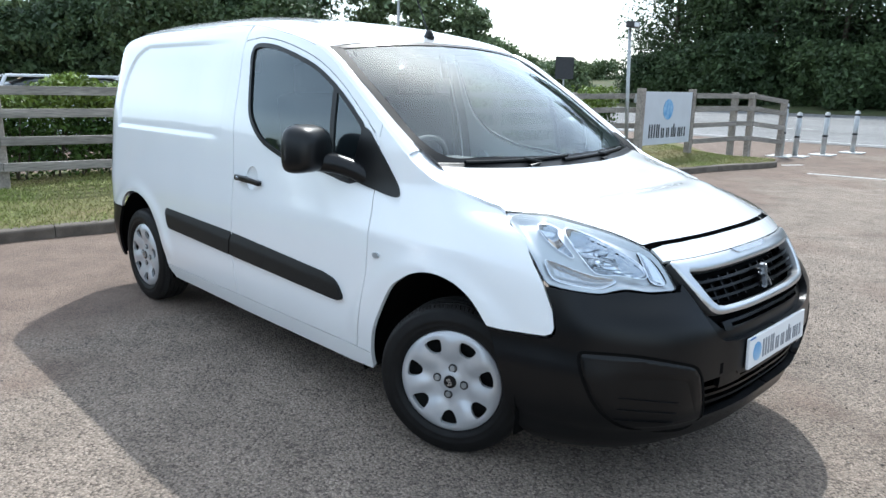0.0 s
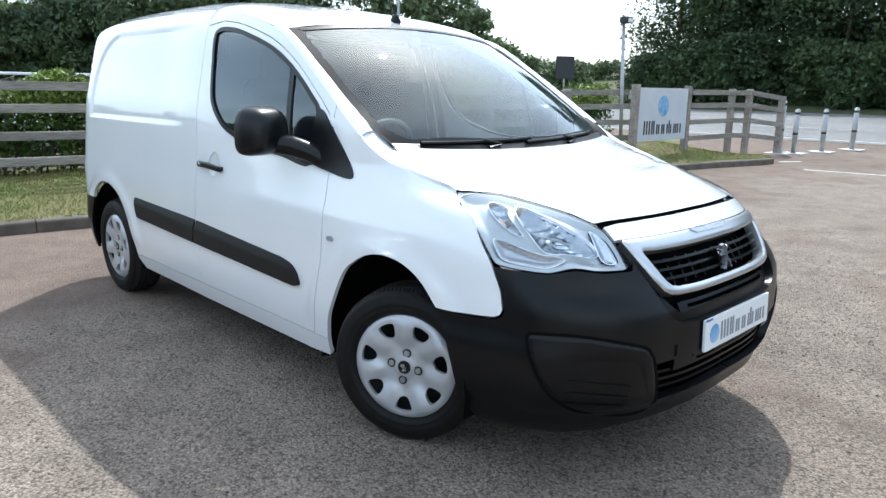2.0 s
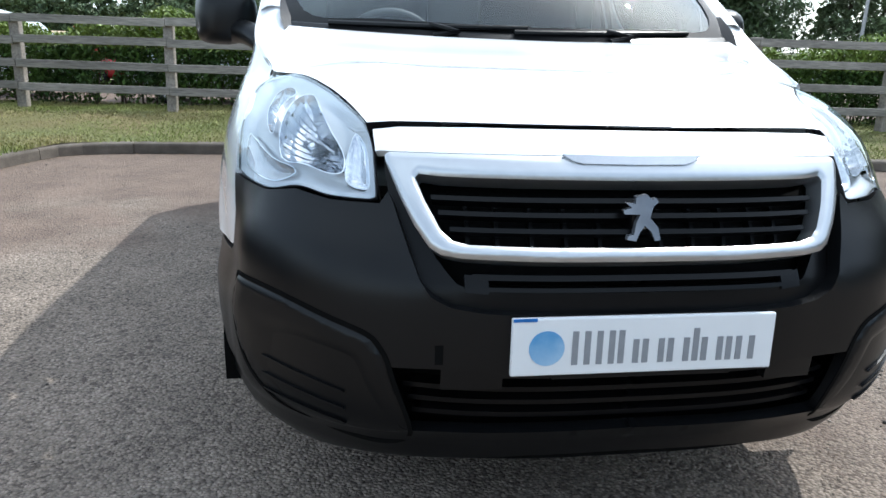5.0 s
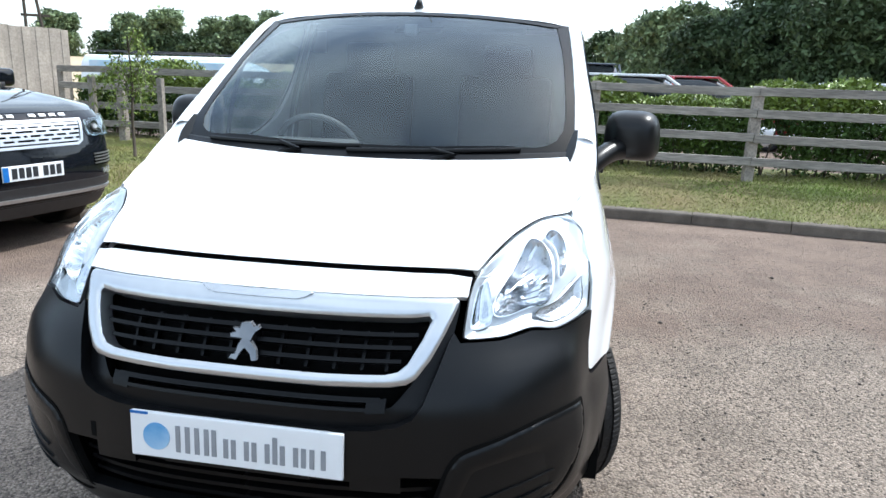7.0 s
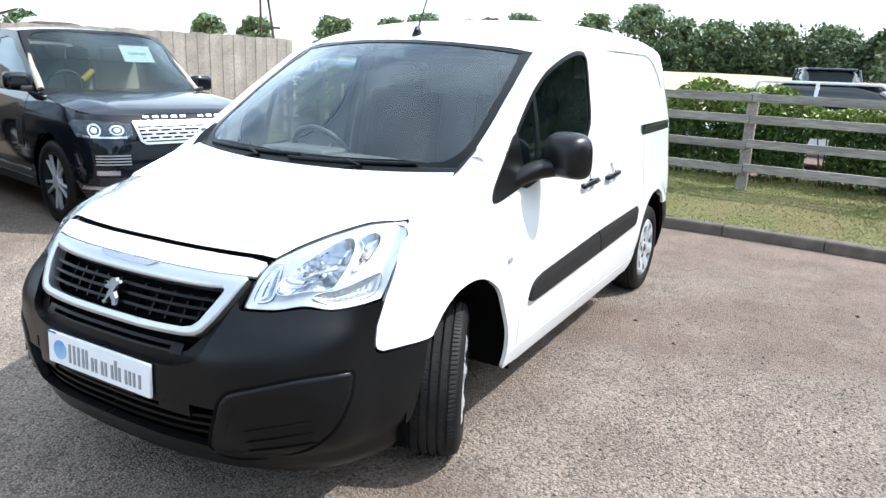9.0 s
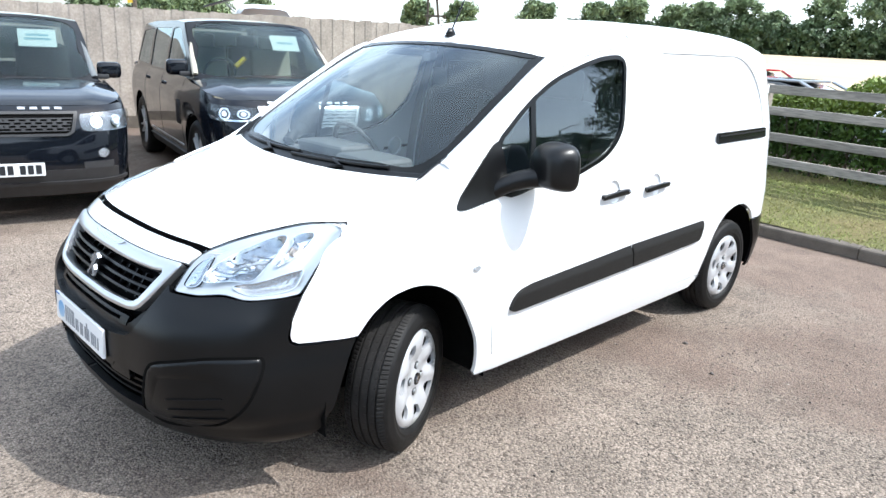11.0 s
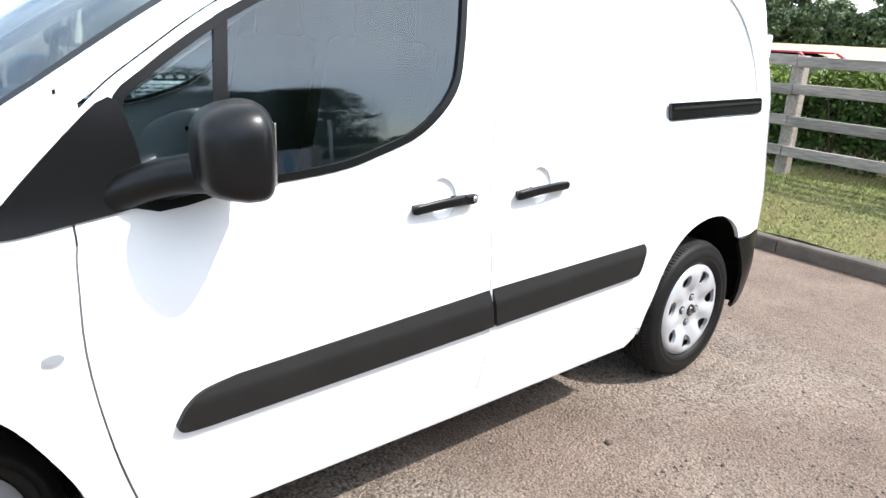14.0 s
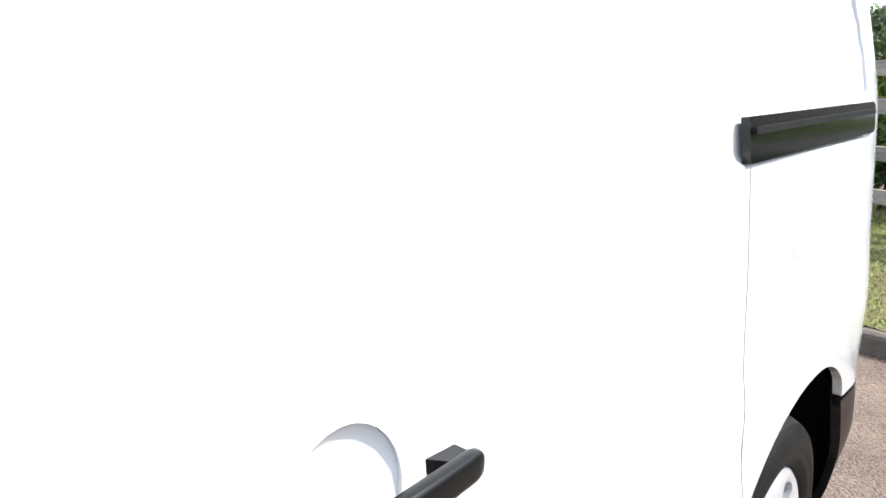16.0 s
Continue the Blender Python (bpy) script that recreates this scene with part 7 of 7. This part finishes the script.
        shell("bumper_skirt", sheet(s_mixed([(0, .26), (.6, .26), ("x", 1.98, .27), ("x", 1.975, .37), (.6, .37), (0, .37)]), [], .07), s_skin, M_CARGREY, c, off=.0, thick=.04, mirror=mir, label="dark grey lower skirt")
        # grille half
        fr = [(0, zg - .10), (.46, zg - .10), (.505, zg - .07), (.545, zg + .085), (.54, zg + .098), (0, zg + .098)]
        fi = [(0, zg + .078), (.515, zg + .078), (.482, zg - .06), (.45, zg - .08), (0, zg - .08)]
        shell("grille_frame", sheet(s_mixed(fr + fi), [], .04, .03), s_skin, M_CHROME if not sport else M_CARGREY, c, off=.016, thick=.03, mirror=mir, label="grille frame")
        # near-black sheet painting the shade between the grille bars
        shell("grille_back", sheet(s_mixed(fi), [], .06, .05), s_skin, M_DARK, c, off=.004, thick=0, mirror=mir)
        rows = (-.06, -.028, .004, .036, .064) if not sport else (-.055, -.03, -.005, .02, .045)
        for k, z in enumerate(rows):
            w = .475 + (.03 * (z + .06) / .12)
            t = .0085 if not sport else .004
            bar_on_nose("grille_bar", 0, w, zg + z - t, zg + z + t, M_CHROME if not sport else M_CARGREY, c, .013, .01, mir=mir)
        n = 8 if not sport else 12
        for k in range(n):
            y = (.46 / n) * (k + .5)
            for j, (za, zb) in enumerate(zip(rows[:-1], rows[1:])):
                if (j + k) % 2:
                    bar_on_nose("grille_stud", y - .014, y + .014, zg + za, zg + zb, M_CHROME if not sport else M_CARGREY, c, .0115, .008, mir=mir, step=.03)
        # pale linings of the windscreen pillars
        bm = bmesh.new()
        hose(bm, [(.98, s * .82, 1.19), (.68, s * .775, 1.43), (.40, s * .70, 1.655)], .035, .03, 8)
        part("pillar_lining", bm, M_CREAM if not sport else M_BULKHEAD, c, "pale pillar lining", True)
    # bonnet between the shoulder lines
    def b_lip(u):
        y = .80 * (2 * u - 1)
        p = s_point(s_qy(y, 1.033), 1.033)
        return (p[0] - .006, math.copysign(p[1], y), 1.033)

    def b_rear(u):
        y = .86 * (2 * u - 1)
        return (1.02 + .10 * (1 - (y / .86) ** 2), y, 1.155 + .02 * (1 - (y / .86) ** 4))

    ends = [tuple(s_point(s_qx(x, s_edge(x)), s_edge(x)) - np.array((0, .004, -.002))) for x in (1.93, 1.75, 1.5, 1.25)]
    sh = along([b_lip(1)] + ends + [b_rear(1)])
    P, F = coons(b_lip, b_rear, flip(sh), sh, 28, 18, lambda u, v: (0, 0, .035 * math.sin(math.pi * min(1, v * 1.0)) ** .45 * (1 - abs(2 * u - 1) ** 5) + .012 * math.sin(math.pi * v) ** .6 * math.exp(-((abs(2 * u - 1) - .74) / .08) ** 2)))
    mesh_object("bonnet", P, F, M_CARBLACK, c, "black bonnet with raised edges")
    bm = bmesh.new()
    box(bm, 1.0, 0, 1.115, .30, 1.72, .05, bevel=.01)
    part("scuttle", bm, M_CARGREY, c, "dark scuttle under the windscreen")
    # name letters become plain bars
    for k in range(10):
        if k != 5:
            bm = bmesh.new()
            y = -.405 + .09 * k
            p = s_point(s_qy(y, 1.015), 1.015)
            box(bm, p[0] + .004, y, 1.012, .010, .055, .026, rot=Matrix.Rotation(-.75, 3, "Y"))
            part("nose_bar", bm, M_CHROME, c, "bright plain bar")
    # roof and screen
    def roof_side(t, s):
        x = .33 - 2.32 * t
        z = float(np.interp(x, [-2.02, -1.9, -1.2, 0, .32], [1.63, 1.70, 1.745, 1.755, 1.738]))
        p = s_glass(x, z)
        return (p[0], s * p[1], p[2])

    V, F = [], []
    for i in range(15):
        t = i / 14
        a, b = np.array(roof_side(t, -1)), np.array(roof_side(t, 1))
        for k in range(15):
            u = k / 14
            g = 1 - abs(2 * u - 1) ** 3
            p = a + (b - a) * u + np.array((.10 * g * (1 - t) ** 3, 0, (H - 1.756) * g * (1 - .3 * t ** 3)))
            V.append(tuple(p))
    for i in range(14):
        for k in range(14):
            a = i * 15 + k
            F.append((a, a + 1, a + 16, a + 15))
    mesh_object("roof", V, F, M_CARBLACK, c, "black roof")
    lo = lambda u: (1.02 + .10 * (1 - (2 * u - 1) ** 2), .835 * (2 * u - 1), 1.158 + .012 * (1 - (2 * u - 1) ** 2))
    hi = lambda u: (.335 + .10 * (1 - abs(2 * u - 1) ** 3), .745 * (2 * u - 1), 1.738 + (H - 1.756) * .8 * (1 - abs(2 * u - 1) ** 3))
    edge_r = along([lo(1), (.70, .797, 1.43), hi(1)])
    P, F = coons(lo, hi, flip(edge_r), edge_r, 16, 12, lambda u, v: (.04 * math.sin(math.pi * v) * (1 - (2 * u - 1) ** 2), 0, .03 * math.sin(math.pi * v) * (1 - (2 * u - 1) ** 2)))
    G = np.array([tuple(p) for p in P]).reshape(13, 17, 3)

    def pane_at(u, v, off=0.0):
        x, y = min(1, max(0, u)) * 16, min(1, max(0, v)) * 12
        i, j = min(15, int(x)), min(11, int(y))
        a, b = x - i, y - j
        p = G[j, i] * (1 - a) * (1 - b) + G[j, i + 1] * a * (1 - b) + G[j + 1, i] * (1 - a) * b + G[j + 1, i + 1] * a * b
        return tuple(p + np.array((.66, 0, .75)) * off)

    whole = [(0, 0), (1, 0), (1, 1), (0, 1)]
    pane = shell("windscreen", sheet(whole, [], .0625, .0625), pane_at, M_CARSCREEN, c, off=0, thick=.005, closed=True, label="clear windscreen")
    pane.visible_shadow = False
    shell("screen_border", sheet(whole, [smooth_closed([(.05, .07), (.5, .055), (.95, .07), (.945, .5), (.93, .93), (.5, .95), (.07, .93), (.055, .5)], 4)], .06, .04), pane_at, M_GLOSSBLACK, c, off=.004, thick=.004, label="black printed screen border")
    bm = bmesh.new()
    box(bm, -2.14, 0, 1.43, .02, 1.30, .46, rot=Matrix.Rotation(.42, 3, "Y"))
    ob = part("rear_window", bm, M_CARGLASS, c)
    bm = bmesh.new()
    box(bm, -2.42, 0, .78, .05, 1.72, .78, bevel=.02)
    part("tailgate", bm, M_CARBLACK, c)
    # cabin
    bm = bmesh.new()
    box(bm, .80, 0, 1.08, .36, 1.60, .14, bevel=.05, seg=3)
    part("dashboard", bm, M_DASH, c, "dark dashboard")
    bm = bmesh.new()
    box(bm, -.8, 0, .62, 3.1, 1.70, .06)
    part("cabin_floor", bm, M_CARGREY, c)
    bm = bmesh.new()
    box(bm, -.8, 0, 1.725, 2.0, 1.36, .02, bevel=.006)
    part("headlining", bm, M_CREAM, c, "pale headlining")
    seat_mat = M_FABRIC if sport else M_CREAM
    for y in (-.42, .42):
        for x in (-.10, -1.05):
            bm = bmesh.new()
            box(bm, x, y, 1.14, .14, .52, .66, rot=Matrix.Rotation(-.2, 3, "Y"), bevel=.05, seg=3)
            box(bm, x - .10, y, 1.53, .09, .26, .17, bevel=.04, seg=3)
            part("seat", bm, seat_mat, c, "car seat with headrest", True)
    V, F = [], []
    for k in range(28):
        a = 2 * math.pi * k / 28
        for j in range(6):
            b = 2 * math.pi * j / 6
            rr = .18 + .014 * math.cos(b)
            V.append((.52 + .4 * rr * math.sin(a), -.42 + rr * math.cos(a), 1.20 + .9 * rr * math.sin(a) + .014 * math.sin(b)))
    for k in range(28):
        for j in range(6):
            F.append((k * 6 + j, k * 6 + (j + 1) % 6, ((k + 1) % 28) * 6 + (j + 1) % 6, ((k + 1) % 28) * 6 + j))
    mesh_object("steering_wheel", V, F, M_DASH, c)
    bm = bmesh.new()
    hose(bm, [(.57, -.25, 1.27), (.55, -.13, 1.37)], .028, .028, 10)
    part("steering_lock", bm, M_YELLOW, c, "yellow steering wheel lock")
    bm = bmesh.new()
    box(bm, 0, 0, 0, .004, .34, .22)
    tilt = Matrix.Rotation(-.70, 3, "Y")
    bmesh.ops.rotate(bm, cent=(0, 0, 0), matrix=tilt, verts=bm.verts)
    bmesh.ops.translate(bm, vec=(.565, .36, 1.555), verts=bm.verts)
    sheet_ob = part("paper_notice", bm, M_PLATE, c, "white paper notice behind the glass")
    for z, w in (((.035, .20), (-.015, .24)) if sport else ((.0, .20),)):
        bm = bmesh.new()
        box(bm, .003, 0, z, .003, w, .026)
        bmesh.ops.rotate(bm, cent=(0, 0, 0), matrix=tilt, verts=bm.verts)
        bmesh.ops.translate(bm, vec=(.565, .36, 1.555), verts=bm.verts)
        part("notice_bar", bm, M_NOTICE, sheet_ob)
    # plate with bars
    bm = bmesh.new()
    z = .515 if sport else .615
    box(bm, 2.322, 0, z, .012, .52, .111, bevel=.003, seg=1)
    pl = part("number_plate", bm, M_PLATE, c, "white number plate with plain bars")
    bm = bmesh.new()
    box(bm, 2.3295, -.235, z, .004, .045, .105)
    part("plate_band", bm, M_BLUE, pl)
    for k in range(7):
        bm = bmesh.new()
        box(bm, 2.3295, -.165 + .058 * k + (.03 if k > 3 else 0), z, .003, .042, .076)
        part("plate_bar", bm, M_DARKINK, pl)
    for u in (-.45, .15):
        bm = bmesh.new()
        hose(bm, [(1.12, u - .1, 1.178), (1.12, u + .2, 1.185), (1.08, u + .5, 1.178)], .012, .008, 6)
        part("wiper", bm, M_BLACKTRIM, c)
    return c


def suv_place(px, py, deg):
    """Put the number plate, 2.33 m ahead of the middle, at (px, py); deg is the heading."""
    a = radians(deg)
    return pose(px - 2.33 * math.cos(a), py - 2.33 * math.sin(a), 0, 0, 0, deg)


suv(suv_place(-.80, -3.14, 78.5) @ Matrix.Diagonal((1, .97, .99, 1)), "black off-road car with silver grille, parked nose out by the fence", False)
suv(suv_place(1.77, -3.60, 77) @ Matrix.Diagonal((1, .97, .957, 1)), "black sports utility car with dark mesh grille, parked nose out", True)


# ---- parked cars beyond the hedge ----
def far_car(m, label, paint, h=1.48, pickup=False, name="parked_car"):
    c = empty(name, m, label, "car", "cars beyond the hedge")
    loft("body", [(-2.15, .70, .40, .88), (-2.05, .82, .28, .92), (-1.2, .87, .24, .95), (.6, .87, .24, .93), (1.5, .85, .26, .84), (2.0, .78, .30, .74), (2.12, .66, .38, .66)], c, paint, "", 8, 6)
    top = [(-2.0, .66, .88, .95), (-1.75, .70, .88, h - .12), (-1.3, .70, .88, h), (-.2, .70, .88, h), (.15, .69, .88, h - .06), (1.05, .76, .86, .93)]
    if pickup:
        top = [(-.75, .66, .88, .95), (-.62, .70, .88, h - .06), (-.4, .72, .88, h), (.3, .72, .88, h), (.55, .70, .88, h - .06), (1.2, .78, .86, .95)]
    loft("glasshouse", top, c, M_CARGLASSDARK, "dark glass", 8, 6)
    lo, hi = (-1.72, .18) if not pickup else (-.62, .55)
    bm = bmesh.new()
    box(bm, (lo + hi) / 2, 0, h + .004, hi - lo, 1.22, .05, bevel=.022, seg=2)
    part("roof", bm, paint, c)
    for s in (1, -1):
        for a, b in (((1.02, .77, .93), (hi, .66, h)), (((lo + hi) / 2, .81, .92), ((lo + hi) / 2, .665, h)), ((lo - .28, .74, .92), (lo, .66, h))):
            bm = bmesh.new()
            hose(bm, [(a[0], s * a[1], a[2]), (b[0], s * b[1], b[2])], .035, .03, 6)
            part("pillar", bm, paint, c)
        for x in (1.3, -1.3):
            car_wheel(c, pose(x, s * .78, .31, 0, 0, 0 if s > 0 else 180), .31, M_CAP, 7)
        bm = bmesh.new()
        box(bm, .75, s * .95, .98, .08, .16, .11, bevel=.03)
        part("door_mirror", bm, M_CARGREY, c)
        bm = bmesh.new()
        box(bm, 2.02, s * .58, .62, .10, .26, .12, bevel=.03)
        part("headlamp", bm, M_BEZEL, c)
    return c


far_car(pose(-10.6, 2.3, 0, 0, 0, 82), "white estate car parked beyond the hedge", M_CARWHITE, 1.50)
far_car(pose(-13.5, 3.8, 0, 0, 0, 80), "red hatchback parked beyond the hedge", M_CARRED, 1.52)
far_car(pose(-18.6, 1.25, 0, 0, 0, 15), "dark blue-grey pickup parked by the field", M_CARBLUE, 1.86, True)
far_car(pose(-11.0, -2.2, 0, 0, 0, 85), "silver estate car parked beyond the hedge", M_CARSILVER, 1.30)
far_car(pose(-14.6, -4.6, 0, 0, 0, 80), "red hatchback parked near the field", M_CARRED, 1.40)
far_car(pose(-10.2, 7.0, 0, 0, 0, 82), "white car parked beyond the hedge", M_CARWHITE, 1.45)
wv = empty("parked_van", pose(-11.7, -8.0, 0, 0, 0, 100), "white van with pale blue band parked beyond the fence", "van")
loft("body", [(-2.2, .70, .0, 1.5), (-2.1, .88, .0, 1.62), (1.0, .90, .25, 1.64), (1.6, .88, .25, 1.45), (2.1, .84, .3, 1.0), (2.3, .70, .35, .8)], wv, M_CARWHITE, "", 8, 6)
bm = bmesh.new()
box(bm, -.4, 0, 1.40, 3.0, 1.815, .22, bevel=.02)
part("blue_band", bm, M_PALEBLUE, wv)
for y in (-.7, .7):
    bm = bmesh.new()
    hose(bm, [(-1.8, y, 1.70), (.8, y, 1.70)], .02, .02, 6)
    part("roof_bar", bm, M_CARGREY, wv)

# ---- poles and roofs beyond the board fence ----
def pole(x, y, h, cross=True, lean=0.0, z=0.0):
    p = empty("utility_pole", pose(x, y, z), "tall brown wooden utility pole", "pole")
    bm = bmesh.new()
    tube(bm, (0, 0, 0), (lean, 0, h), .13, .09, 8)
    part("pole_shaft", bm, M_BARK, p)
    if cross:
        bm = bmesh.new()
        box(bm, lean, 0, h - .25, .12, 1.8, .12)
        part("cross_arm", bm, M_BARK, p)
        for y2 in (-.8, 0, .8):
            bm = bmesh.new()
            tube(bm, (lean, y2, h - .19), (lean, y2, h + .02), .04, .03, 6)
            part("insulator", bm, M_CARGREY, p)
    return p


pole(-111, -59, 8.6, True, 0, 1.6)
big = pole(-9.1, -29, 9.0, False, 0)
bm = bmesh.new()
box(bm, .16, .02, 2.75, .02, .24, .34, rot=Matrix.Rotation(1.1, 3, "Z"))
part("pole_plate", bm, M_YELLOW, big, "small yellow plate")
props = empty("prop_poles", pose(-6.75, -8.05, 0), "two thin dark poles leaning together behind the fence", "pole")
for a, b in (((0, 0, 0), (0, 0, 4.2)), ((-.22, .24, 1.2), (-.02, .02, 3.6))):
    bm = bmesh.new()
    tube(bm, a, b, .026, .022, 8)
    part("prop", bm, M_BARK, props)
bm = bmesh.new()
box(bm, -.10, .11, 2.14, .42, .04, .04, rot=Matrix.Rotation(2.3, 3, "Z"))
part("cross_bar", bm, M_BARK, props)
street = empty("street_lamp", pose(-27, 23.5, 0), "grey street lamp with a bent arm", "street lamp")
bm = bmesh.new()
hose(bm, [(0, 0, 0), (0, 0, 7.0), (0, -.25, 7.8), (0, -1.2, 8.1)], .09, .05, 8)
part("lamp_column", bm, M_POLE, street)
bm = bmesh.new()
box(bm, 0, -1.4, 8.08, .2, .6, .1, bevel=.03)
part("lamp_head", bm, M_POLE, street)
camper = empty("camper_van", pose(-10.8, -21.4, 0, 0, 0, 62), "white camper van with a tilted roof panel behind the fence", "van")
loft("body", [(-2.4, .9, .0, 2.48), (-2.3, 1.0, .0, 2.56), (1.9, 1.0, .0, 2.56), (2.3, .98, .0, 2.52), (2.45, .9, .0, 2.42)], camper, M_CARWHITE, "", 8, 7)
bm = bmesh.new()
box(bm, 1.4, -1.45, 2.58, .9, 1.15, .05, rot=Matrix.Rotation(.32, 3, "X"))
part("roof_panel", bm, M_CARGREY, camper, "tilted dark roof panel")
bm = bmesh.new()
tube(bm, (1.2, -.98, 2.3), (1.2, -1.3, 2.58), .03, .03, 8)
part("panel_stay", bm, M_POLE, camper)
